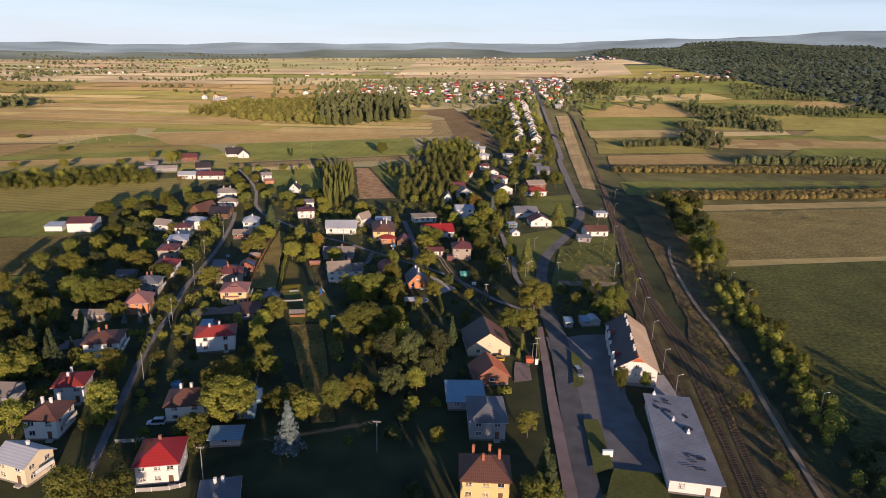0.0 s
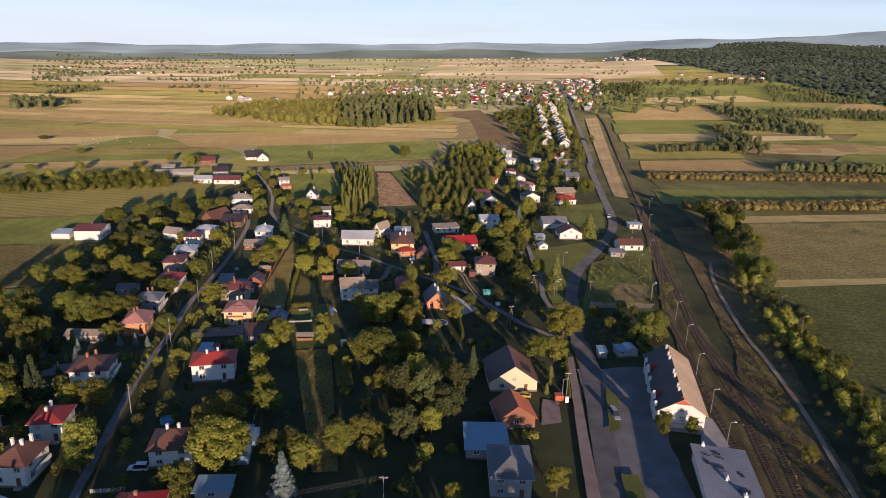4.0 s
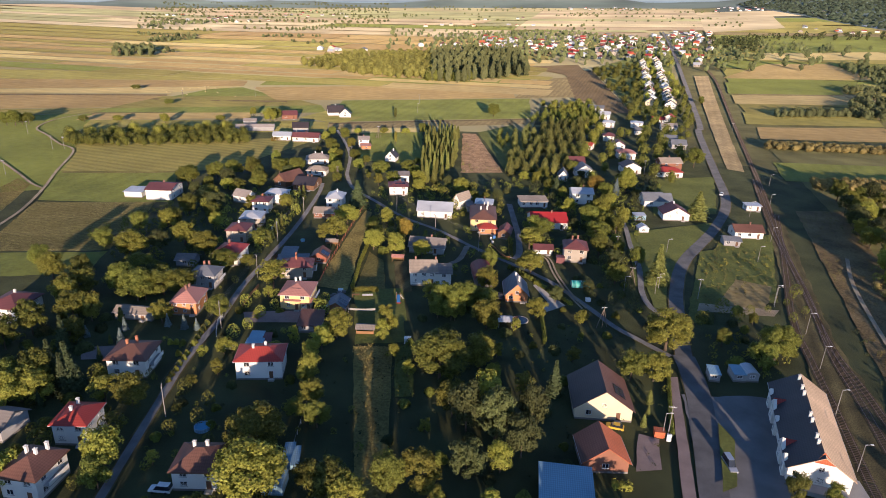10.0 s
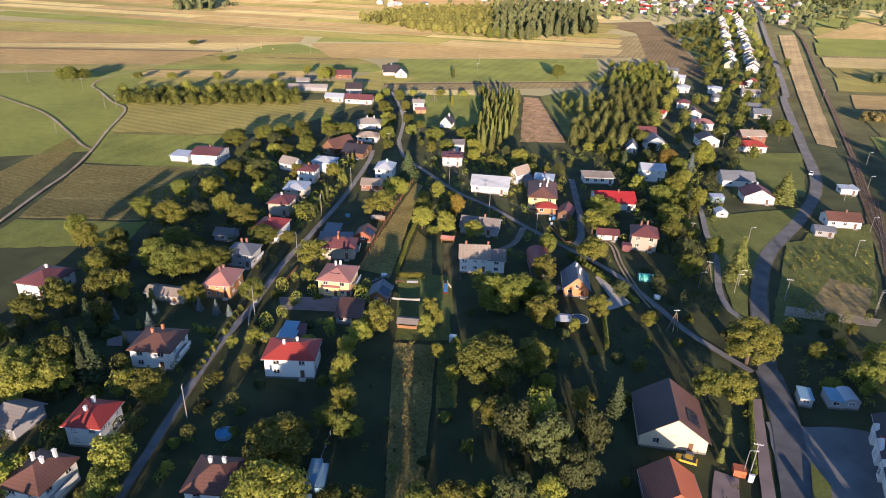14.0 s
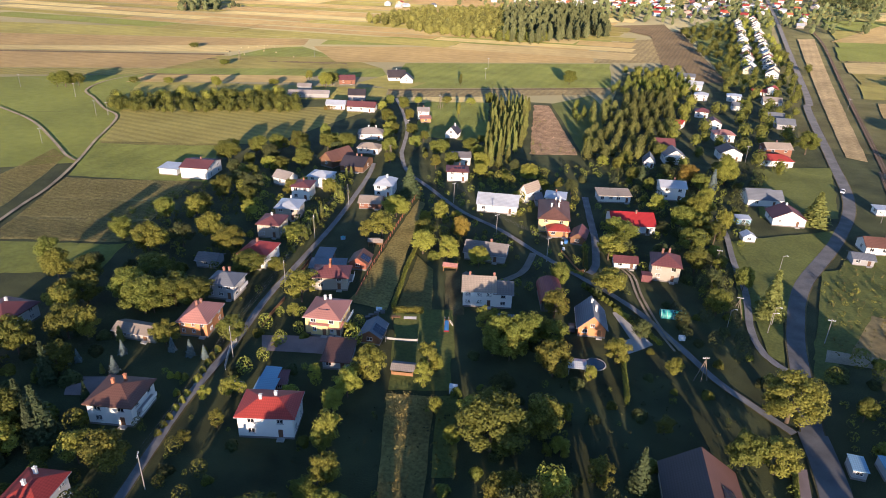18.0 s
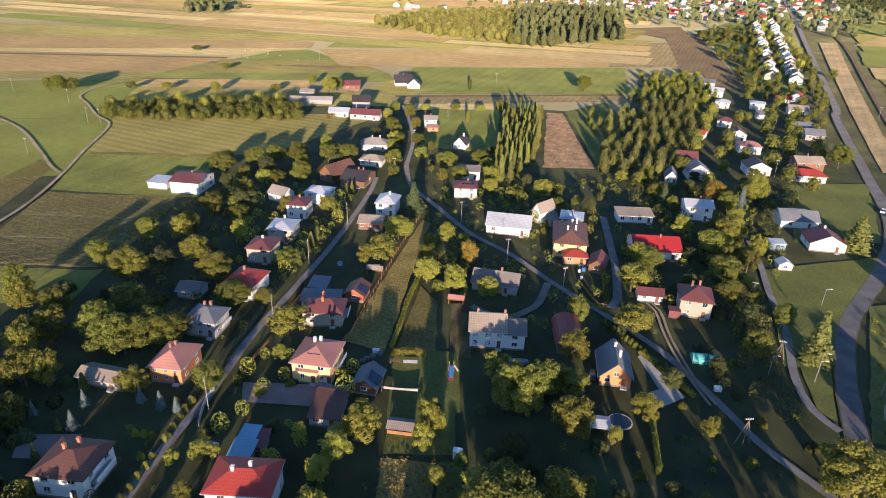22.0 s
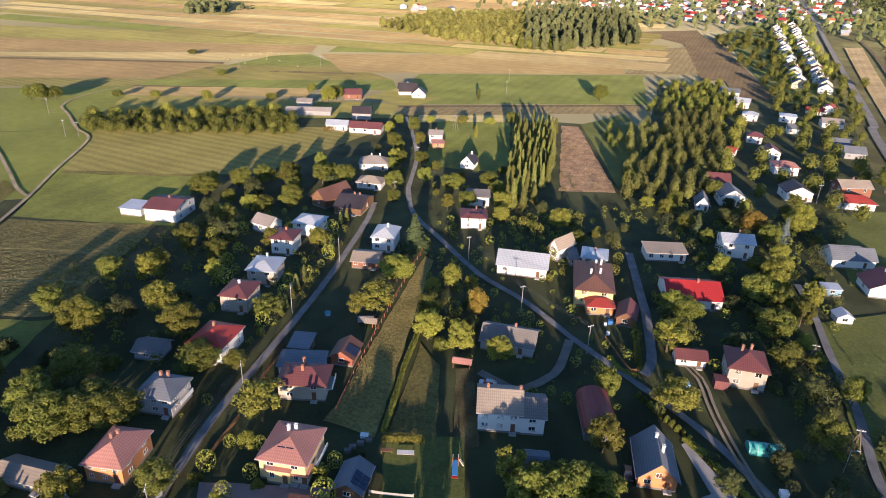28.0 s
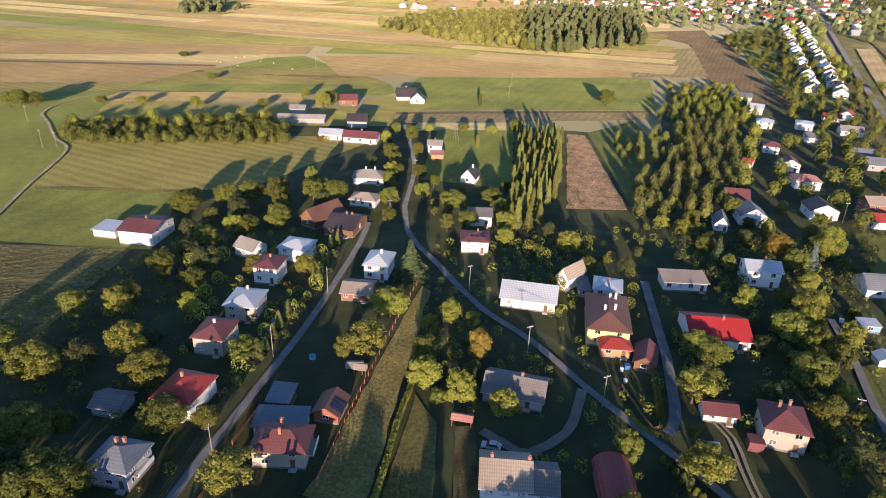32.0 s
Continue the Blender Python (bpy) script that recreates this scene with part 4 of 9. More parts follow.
def car(x, y, rot, paint, label, length=4.3, wide=1.75, tall=1.45, van=False):
    e = tagged(new("car"), label, "car", "parked cars")
    e.location, e.rotation_euler = (x, y, rise(x, y) + 0.15), (0, 0, radians(rot))
    l = length / 2
    low = [(-l, 0.35), (-l + 0.05, 0.75), (-l * 0.55, 0.9), (l * 0.8, 0.92), (l, 0.8), (l, 0.35)]
    top = [(-l * 0.5, 0.9), (-l * 0.2, tall), (l * (0.9 if van else 0.55), tall), (l * (0.97 if van else 0.85), 0.92)]

    def skin(prof, y0, y1):
        n = len(prof)
        v = [(a, -y0, c) for a, c in prof] + [(a, y0, c) for a, c in prof]
        for i in range(n):
            if prof[i][1] > 1.0:
                v[i], v[n + i] = (prof[i][0], -y1, prof[i][1]), (prof[i][0], y1, prof[i][1])
        return v, [tuple(range(n)), tuple(range(2 * n - 1, n - 1, -1))] + [((i + 1) % n, i, n + i, n + (i + 1) % n) for i in range(n)]
    part("body", mesh_of("body", *skin(low, wide / 2, wide / 2), paint), e)
    cab = part("cabin", mesh_of("cabin", *skin(top, wide / 2 - 0.06, wide / 2 - 0.2), "glass"), e)
    part("roof", mesh_of("roof", *box_data(-l * 0.18, l * (0.88 if van else 0.53), -wide / 2 + 0.2, wide / 2 - 0.2, tall - 0.02, tall + 0.04), paint), cab)
    tm = mesh_of("wheel", *[[(a, c, b) for a, b, c in tube_data(0.31, 0.31, -0.1, 0.1, 10)[0]], tube_data(0.31, 0.31, -0.1, 0.1, 10)[1]], "rubber")
    for sx in (-0.62, 0.62):
        for sy in (-1, 1):
            part("wheel", tm, e, "", (l * sx, sy * (wide / 2 - 0.08), 0.2))
    return e


def tunnel_greenhouse(x, y, rot, length=7.0):
    e = tagged(new("tunnel_greenhouse"), "teal plastic tunnel greenhouse in a garden", "greenhouse")
    e.location, e.rotation_euler = (x, y, rise(x, y)), (0, 0, radians(rot))
    n = 10
    v = [(s * length / 2, 1.7 * math.cos(math.pi * i / n), 2.1 * math.sin(math.pi * i / n)) for s in (-1, 1) for i in range(n + 1)]
    f = [(i, i + 1, n + 2 + i, n + 1 + i) for i in range(n)] + [tuple(range(n, -1, -1)), tuple(range(n + 1, 2 * n + 2))]
    part("film", mesh_of("film", v, f, "teal_film"), e)
    for s in (-0.5, -0.25, 0, 0.25, 0.5):
        v, f = [], []
        for i in range(n):
            a0, a1 = math.pi * i / n, math.pi * (i + 1) / n
            lean_box((s * length, 1.72 * math.cos(a0), 2.12 * math.sin(a0)), (s * length, 1.72 * math.cos(a1), 2.12 * math.sin(a1)), 0.03, v, f)
        part("hoop", mesh_of("hoop", v, f, "pole_steel"), e)
    return e


def round_pool(x, y, r, name="pool", label="round blue garden pool", mat="pool_water", hgt=0.9, rim="blue_roof"):
    e = tagged(new(name), label, "pool")
    e.location = (x, y, rise(x, y))
    n = 20
    ring = [(math.cos(6.2832 * i / n), math.sin(6.2832 * i / n)) for i in range(n)]
    v = [(a * r * k, b * r * k, z) for k, z in ((1, 0), (1, hgt), (0.9, hgt), (0.9, hgt * 0.7)) for a, b in ring]
    f = [(k * n + i, k * n + (i + 1) % n, (k + 1) * n + (i + 1) % n, (k + 1) * n + i) for k in range(3) for i in range(n)]
    part("rim", mesh_of("rim", v, f, rim), e)
    part("water", mesh_of("water", [(a * r * 0.9, b * r * 0.9, hgt * 0.75) for a, b in ring], [tuple(range(n))], mat), e)
    return e


def garden_hut(x, y, rot, w, d, h, wall_m, roof_m, label, name="garden_hut", opened=True):
    """A small open shelter: four posts, back panel, low roof, bench."""
    e = tagged(new(name), label, name.replace("_", " "), "garden huts")
    e.location, e.rotation_euler = (x, y, rise(x, y)), (0, 0, radians(rot))
    TAKEN.append((x, y, max(w, d) * 0.6))
    pm = mesh_of("post", *box_data(-0.07, 0.07, -0.07, 0.07, -0.1, h), wall_m)
    for sx in (-1, 1):
        for sy in (-1, 1):
            part("post", pm, e, "", (sx * (w / 2 - 0.1), sy * (d / 2 - 0.1), 0))
    part("back_panel", mesh_of("back_panel", *box_data(-w / 2 + 0.2, w / 2 - 0.2, d / 2 - 0.13, d / 2 - 0.07, 0.1, h - 0.1), wall_m), e)
    if not opened:
        part("front_panel", mesh_of("front_panel", *box_data(-w / 2 + 0.2, w / 2 - 0.2, -d / 2 + 0.07, -d / 2 + 0.13, 0.1, h * 0.6), wall_m), e)
    v, f = roof_data(w, d, h, 0.7, 0.25, "gable", 0.08)
    part("roof", mesh_of("roof", v, f, roof_m), e)
    part("bench", mesh_of("bench", *box_data(-w / 2 + 0.3, w / 2 - 0.3, d / 2 - 0.6, d / 2 - 0.2, 0.4, 0.46), "fence_wood"), e)
    return e


def garden_slide(x, y, rot):
    """A small play tower with a ladder behind and a chute running down."""
    e = tagged(new("garden_slide"), "blue plastic slide with red foot and pale ladder on a lawn", "slide")
    e.location, e.rotation_euler = (x, y, rise(x, y)), (0, 0, radians(rot))
    for sx in (-0.55, 0.55):
        for sy in (1.0, 2.0):
            part("leg", mesh_of("leg", *lean_box((sx * 1.25, sy, -0.05), (sx, sy, 2.4), 0.07, [], []), "fence_wood"), e)
        part("rail", mesh_of("rail", *lean_box((sx, 1.0, 2.35), (sx, 2.0, 2.35), 0.06, [], []), "chimney_white"), e)
    part("platform", mesh_of("platform", *box_data(-0.6, 0.6, 0.95, 2.05, 1.4, 1.5), "fence_wood"), e)
    chute = part("chute", mesh_of("chute", *lean_box((0, 1.0, 1.5), (0, -1.9, 0.3), 0.42, [], []), "blue_paint"), e, "blue plastic chute")
    for sx in (-0.45, 0.45):
        part("side", mesh_of("side", *lean_box((sx, 1.0, 1.72), (sx, -1.9, 0.5), 0.06, [], []), "blue_paint"), chute)
    part("foot", mesh_of("foot", *box_data(-0.7, 0.7, -2.5, -1.8, -0.05, 0.35), "red_paint"), e, "red plastic foot")
    ladder = part("ladder", mesh_of("ladder", *lean_box((0.7, 1.5, 1.5), (1.9, 0.9, 0), 0.07, [], []), "chimney_white"), e, "pale ladder")
    for k in range(5):
        u = 0.12 + 0.19 * k
        part("rung", mesh_of("rung", *lean_box((0.7 + 1.2 * u, 1.5 - 0.6 * u, 1.5 - 1.5 * u), (0.95 + 1.2 * u, 2.0 - 0.6 * u, 1.5 - 1.5 * u), 0.04, [], []), "chimney_white"), ladder)
    return e


def garden_table(x, y, rot, w, d, mat, label):
    e = tagged(new("garden_table"), label, "table", "garden tables")
    e.location, e.rotation_euler = (x, y, rise(x, y)), (0, 0, radians(rot))
    part("tabletop", mesh_of("tabletop", *box_data(-w / 2, w / 2, -d / 2, d / 2, 0.7, 0.77), mat), e)
    for sx in (-w / 2 + 0.25, w / 2 - 0.25):
        for sy in (-d / 2 + 0.15, d / 2 - 0.15):
            part("leg", mesh_of("leg", *box_data(sx - 0.05, sx + 0.05, sy - 0.05, sy + 0.05, -0.05, 0.7), "fence_wood"), e)
    return e


def lawn_net(a, b):
    """A ball net that sags a little between two posts."""
    e = tagged(new("ball_net"), "pale ball net stretched between two posts across a lawn", "net")
    e.location = (a[0], a[1], rise(a[0], a[1]))
    dx, dy = b[0] - a[0], b[1] - a[1]
    dz = rise(b[0], b[1]) - rise(a[0], a[1])
    for u in (0, 1):
        part("post", mesh_of("post", *tube_data(0.05, 0.05, -0.1, 1.75, 8, dx * u, dy * u), "pole_steel"), e).location.z = dz * u
    vs, fs, n = [], [], 16
    for side in (-0.02, 0.02):
        for k in range(n + 1):
            u = k / n
            sag = 0.22 * (1 - (2 * u - 1) ** 2)
            for z in (0.85 + 0.08 * math.sin(7 * u), 1.6):
                vs.append((dx * u - side * dy / 8, dy * u + side * dx / 8, dz * u + z - sag))
    m = 2 * (n + 1)
    for k in range(n):
        p = 2 * k
        fs += [(p, p + 2, p + 3, p + 1), (m + p, m + p + 1, m + p + 3, m + p + 2), (p + 1, p + 3, m + p + 3, m + p + 1), (p, m + p, m + p + 2, p + 2)]
    fs += [(0, 1, m + 1, m), (m - 2, 2 * m - 2, 2 * m - 1, m - 1)]
    part("net", mesh_of("net", vs, fs, "concrete"), e)
    return e


def porch(x, y, rot, w, d, h, roof_m, wall_m, label):
    """A single-storey entrance porch with a lean-to roof, door and window."""
    return house(label, x, y, rot, w, d, h, "shed", 0.7, wall_m, roof_m, front=2, side=0, floors=1, name="porch", over=0.3, gutter=False)


def crate(x, y, rot, w, d, h, mat, label, name="storage_box"):
    e = tagged(new(name), label, name.replace("_", " "), "garden boxes")
    e.location, e.rotation_euler = (x, y, rise(x, y)), (0, 0, radians(rot))
    part("body", mesh_of("body", *box_data(-w / 2, w / 2, -d / 2, d / 2, -0.05, h), mat), e)
    part("lid", mesh_of("lid", *box_data(-w / 2 - 0.08, w / 2 + 0.08, -d / 2 - 0.08, d / 2 + 0.08, h, h + 0.1), mat), e)
    return e


# ---- the place ----
# fields round the village
field('pasture', 'wide smooth green pasture', (-367.0, 237.5), (-249.2, 333.6), (-288.0, 420.7), (-506.3, 326.1))
field('pasture', 'smooth green pasture rising to a field margin', (-506.3, 326.1), (-288.0, 420.7), (-360.6, 522.7), (-573.7, 388.9))
field('corn', 'tall brown-green maize field with faint rows', (-212.4, 249.5), (-166.0, 262.9), (-187.6, 331.5), (-240.6, 314.0))
field('meadow', 'shaded green grass between maize and gardens', (-205.0, 222.0), (-158.0, 240.0), (-165.6, 261.0), (-211.6, 247.6))
field('corn', 'narrow maize field with a rounded end beside a track', (-252.0, 240.0), (-276.0, 344.5), (-262.0, 337.0), (-213.5, 231.0))
# dark strip that paints the shadow on the grass beside the maize
field('grass', 'rough grass edge beside the maize, darkened for shadow', (-212.6, 226.0), (-262.0, 338.0), (-265.0, 345.0), (-207.5, 224.5))
field('meadow', 'bright green meadow strip beside the village edge', (-241.6, 316.7), (-180.3, 331.9), (-205.8, 381.7), (-265.8, 360.6))
field('dry_grass', 'thin dry grass baulk between two fields', (-265.8, 360.6), (-205.8, 381.7), (-207.6, 384.9), (-267.4, 363.9))
field('mown', 'mown olive field with fine hay stripes', (-265.8, 364.8), (-180.2, 393.9), (-153.6, 494.1), (-299.6, 423.3))
field('olive_field', 'olive grass strip behind the tree belt', (-318.0, 444.5), (-160.6, 512.2), (-171.5, 550.1), (-344.6, 500.0))
field('tan_field', 'brown-tan field strip with low trees', (-353.0, 492.5), (-234.7, 545.0), (-250.3, 574.3), (-357.4, 522.3))
field('ploughed', 'narrow dark furrow line', (-360.6, 520.7), (-246.8, 571.9), (-250.3, 578.5), (-362.7, 525.7))
field('meadow', 'green grass strip between furrows', (-361.1, 526.5), (-186.8, 590.7), (-204.5, 625.5), (-363.6, 548.8))
field('olive_field', 'scrubby olive field strip', (-363.6, 548.8), (-204.5, 625.5), (-255.6, 667.1), (-372.2, 618.2))
field('ploughed', 'narrow dark furrow line across the strips', (-360.4, 602.0), (-238.9, 630.1), (-241.9, 638.7), (-364.0, 608.3))
field('meadow', 'bright green grass strip with straw bales', (-352.0, 623.1), (-264.9, 665.2), (-319.7, 710.0), (-344.2, 683.1))
field('mown', 'yellow-green field margin', (-514.0, 447.7), (-360.6, 520.7), (-363.6, 548.8), (-543.9, 467.1))
field('tan_field', 'long tan-brown field strip', (-543.9, 467.1), (-364.5, 552.9), (-358.8, 637.1), (-643.2, 531.3))
field('ploughed', 'long thin dark furrow across the plain', (-632.9, 524.7), (-358.3, 628.5), (-362.4, 635.2), (-640.6, 529.6))
field('stubble', 'pale straw baulk beyond the tan field', (-643.2, 531.3), (-365.0, 646.1), (-322.6, 715.6), (-653.8, 538.2))
field('tan_field', 'wide tan harvested field on the plain', (-656.0, 542.0), (-322.0, 718.0), (-337.0, 761.0), (-760.0, 600.0))
field('olive_field', 'wide olive field on the plain', (-762.0, 603.0), (-339.0, 762.0), (-560.0, 762.5), (-830.0, 690.0))
field('olive_field', 'rough grass round a lone house', (-200.0, 560.0), (-160.0, 545.0), (-150.0, 585.0), (-190.0, 600.0))
field('meadow', 'bright green meadow beside a lone house', (-171.5, 550.1), (-12.2, 623.7), (-17.5, 741.7), (-194.0, 660.2))
field('tan_field', 'tan stubble band across the meadow', (-252.4, 638.6), (-31.2, 740.4), (-45.6, 841.1), (-310.8, 714.8))
field('pasture', 'green field in front of the wood', (-309.7, 729.8), (-19.3, 864.7), (-26.7, 949.6), (-322.2, 787.0))
field('ridged', 'brown field strip behind the village', (-160.4, 520.9), (-15.5, 593.9), (-15.8, 615.1), (-167.8, 540.4))
field('ploughed', 'dark furrow along a meadow', (-167.8, 540.4), (-15.8, 615.1), (-15.8, 620.3), (-169.9, 545.9))
field('stubble', 'grassy tan strip behind the hedge', (-146.7, 507.5), (-94.0, 530.9), (-97.8, 549.1), (-148.1, 526.4))
field('meadow', 'green meadow behind the gardens with long shadows', (-114.7, 430.7), (-72.6, 433.7), (-91.0, 532.2), (-132.6, 516.4))
field('lawn', 'dark green grass beside a young wood', (-49.9, 545.0), (-20.1, 429.2), (-0.6, 493.5), (-25.7, 586.2))
field('red_soil', 'reddish-brown dug garden strip', (-46.3, 418.8), (-21.9, 426.5), (-50.9, 539.2), (-61.1, 537.4))
field('ridged', 'ridged tan-brown field plot', (-32.1, 740.0), (31.0, 769.9), (23.8, 939.2), (-12.5, 906.0))
field('ploughed', 'dark brown ploughed strip', (30.4, 738.9), (53.8, 749.8), (48.0, 984.2), (22.9, 964.1))
field('ploughed', 'dark brown ploughed field by the village', (22.9, 964.1), (52.9, 986.5), (43.3, 1094.4), (-39.0, 1041.2))
field('ridged', 'brown harvested strip with tracks', (50.8, 663.2), (80.2, 676.5), (63.0, 999.8), (48.0, 984.2))
# strips of farmland beyond
rg = random.Random(5)
MIX = ["tan_field", "tan_field", "stubble", "olive_field", "tan_field", "olive_field", "stubble", "olive_field", "pasture", "pale_stubble"]
TOLD = {"tan_field": "tan field", "stubble": "straw-coloured stubble field", "pale_stubble": "pale straw stubble field", "olive_field": "olive-green field", "meadow": "green meadow strip", "pasture": "light green pasture strip", "ploughed": "brown ploughed strip"}
# fields past 1450 m swap to the haze-paled copies
HAZED_MIX = {"tan_field": "hazed_tan", "stubble": "hazed_straw", "olive_field": "hazed_olive", "pale_stubble": "hazed_straw"}
TOLD.update({"hazed_tan": "tan field", "hazed_straw": "pale straw stubble field", "hazed_olive": "olive-green field"})
fy = 763.0
while fy < 2900:
    depth = rg.uniform(0.045, 0.12) * fy * (0.8 if fy < 2100 else 1.4)
    fx = -0.85 * fy - 140
    end = (-56.0 if fy < 1260 else 0.1 * fy) if fy < 2400 else 0.42 * fy
    while fx < end:
        run = rg.uniform(0.12, 0.4) * fy
        x1 = min(fx + run, end + 60)
        pick = MIX[rg.randrange(len(MIX))]
        if fy > 2350 and fx > 0:
            pick = ("stubble", "olive_field", "tan_field", "tan_field")[rg.randrange(4)]
        if fy > 1200 and pick in ("ploughed", "meadow", "pasture"):
            pick = ("olive_field", "tan_field", "olive_field", "meadow")[rg.randrange(4)]
        if fy < 980 and pick == "pale_stubble":
            pick = "tan_field"
        if fy < 1450 and pick == "pale_stubble":
            pick = "tan_field"
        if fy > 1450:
            pick = HAZED_MIX.get(pick, pick)
        sk = 0.06 * depth
        field(pick, TOLD[pick] + " among long strips", (fx, fy), (x1 - 3, fy + 0.02 * run), (x1 + sk, fy + depth - 4), (fx + sk, fy + depth - 5 - 0.02 * run), step=45.0)
        fx = x1
    fy += depth
# fields beyond the railway
rg = random.Random(15)
fy = 720.0
while fy < 2500:
    depth = rg.uniform(0.05, 0.11) * fy
    fx = 0.17 * fy + 70
    while fx < 0.95 * fy:
        run = rg.uniform(0.15, 0.4) * fy
        pick = ("olive_field", "pasture", "tan_field", "stubble", "meadow", "olive_field", "ridged", "pasture")[rg.randrange(8)]
        told = TOLD.get(pick, "ridged brown field")
        field(pick, told + " beyond the railway", (fx, fy), (fx + run - 5, fy - 0.1 * run), (fx + run + 0.12 * depth, fy + depth - 6 - 0.1 * run), (fx + 0.12 * depth, fy + depth - 6), step=40.0)
        fx += run
    fy += depth
field('rough_land', 'olive rough pasture beyond the railway', (137.1, 283.3), (341.6, 311.3), (650.4, 627.6), (167.1, 570.2))
field('green_corn', 'dark green crop field beside the railway', (107.5, 117.0), (128.0, 117.5), (282.5, 314.0), (143.0, 286.5))
field('corn', 'brown-green corn field with a straw edge', (150.7, 298.2), (286.8, 319.3), (384.7, 440.8), (178.6, 403.6))
field('stubble', 'narrow straw-coloured strip of field edge', (145.1, 288.9), (281.6, 313.0), (286.8, 319.3), (151.2, 299.1))
field('meadow', 'green meadow between tall hedges of corn', (145.6, 454.3), (419.3, 483.8), (471.6, 549.1), (153.7, 504.8))
field('stubble', 'pale straw strip along a hedge', (176.8, 406.6), (390.9, 448.6), (407.2, 468.8), (177.5, 423.1))
field('tan_field', 'tan harvested field beyond the railway', (169.5, 588.6), (297.4, 611.7), (295.1, 673.0), (181.5, 643.5))
field('olive_field', 'olive field beyond the railway', (176.3, 657.3), (298.3, 680.9), (315.8, 739.1), (189.8, 723.3))
field('stubble', 'straw field beyond the railway', (196.8, 779.2), (335.3, 805.1), (336.9, 867.6), (208.3, 842.7))
field('pasture', 'green field beyond the railway', (207.1, 853.6), (341.1, 879.0), (364.2, 964.7), (225.9, 953.2))
field('tan_field', 'orange-tan field beyond the railway', (231.0, 994.5), (437.9, 1020.0), (437.0, 1196.4), (337.6, 1176.1))
field('pale_stubble', 'pale strip of stubble beyond the railway', (357.6, 807.0), (472.5, 832.7), (481.4, 863.6), (351.9, 847.2))
field('olive_field', 'olive field beyond the railway', (368.6, 869.9), (578.5, 883.2), (639.7, 1011.1), (377.7, 978.3))
field('tan_field', 'tan field beyond the railway', (352.2, 717.7), (496.2, 751.0), (485.9, 803.9), (362.6, 769.9))
field('stubble', 'straw strip beyond the railway', (342.8, 1233.9), (596.1, 1271.0), (588.8, 1388.5), (378.2, 1344.6))
field('pasture', 'green pasture beyond the railway', (372.4, 1344.5), (658.3, 1408.8), (683.8, 1655.4), (478.1, 1634.7))
field('tan_field', 'tan field beyond the railway', (634.0, 1134.1), (883.1, 1132.3), (964.7, 1256.6), (712.0, 1239.3))
field('olive_field', 'olive field beyond the railway', (482.0, 823.0), (703.3, 840.5), (820.6, 989.3), (632.0, 998.2))
field('meadow', 'green field beyond the railway', (359.1, 644.4), (550.1, 647.4), (616.0, 730.3), (426.6, 723.3))
field('olive_field', 'olive field beyond the railway', (256.4, 1229.6), (342.8, 1233.9), (373.0, 1368.9), (278.8, 1341.3))
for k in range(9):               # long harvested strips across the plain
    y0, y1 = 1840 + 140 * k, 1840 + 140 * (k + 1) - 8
    kind = ("hazed_tan", "hazed_straw", "hazed_straw", "hazed_olive", "hazed_tan", "hazed_straw", "hazed_tan", "hazed_straw", "hazed_tan")[k]
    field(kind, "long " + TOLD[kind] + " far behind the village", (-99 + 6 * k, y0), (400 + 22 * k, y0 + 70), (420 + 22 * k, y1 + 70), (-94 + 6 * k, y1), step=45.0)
field('hazed_straw', 'straw-coloured plain far behind the village', (378.2, 1836.9), (622.2, 2020.4), (769.1, 2660.9), (544.8, 2785.4))
field('hill_land', 'dark forest floor on the low hills', (857.8, 3434.7), (832.5, 1794.7), (1616.2, 3244.9), (1067.7, 3810.0))
field('hill_land', 'dark forest floor on the hill slope', (832.5, 1794.7), (792.3, 953.4), (2526.3, 3170.4), (1616.2, 3244.9))
field('rail_strip', 'dry straw-coloured verge between road and railway', (117.1, 475.5), (126.7, 470.3), (217.7, 1014.6), (197.3, 1005.0))
field('grass', 'dark green gardens of the upper village', (-17.0, 399.7), (85.7, 413.3), (138.2, 752.8), (-4.3, 688.1))
field('lawn', 'grass between the footpath and the road', (42.0, 254.5), (45.6, 252.5), (50.6, 284.0), (41.4, 284.0))
field('lawn', 'grassy verge beside the village road', (51.0, 247.0), (57.0, 247.0), (79.0, 322.0), (69.0, 316.0))
field('ploughed', 'brown ploughed strip beside the street gardens', (54.3, 671.1), (81.0, 683.5), (61.5, 1023.6), (29.7, 1014.3))
field('lawn', 'dark green gardens along the street', (80.2, 667.3), (121.2, 685.4), (233.1, 1438.9), (73.1, 1070.6))
# roads, tracks and paving
road('road', [(35.4, 96.1), (36.6, 120.4), (40.0, 152.0), (44.8, 192.4), (46.0, 222.1), (48.6, 248.6), (52.1, 272.5), (60.4, 303.2), (82.0, 349.0), (98.5, 397.7), (108.5, 470.9), (124.8, 601.4), (137.0, 666.5), (192.2, 1088.8), (236.6, 1471.4), (276.2, 1836.7)], 4.8, 'asphalt', 'grey asphalt village road with worn edges', verge=0.4)
road('road', [(35.6, 96.1), (36.8, 120.4), (40.4, 153.0), (44.4, 187.0), (46.4, 208.0), (46.0, 224.0)], 6.4, 'asphalt', 'wide asphalt road beside the station forecourt')
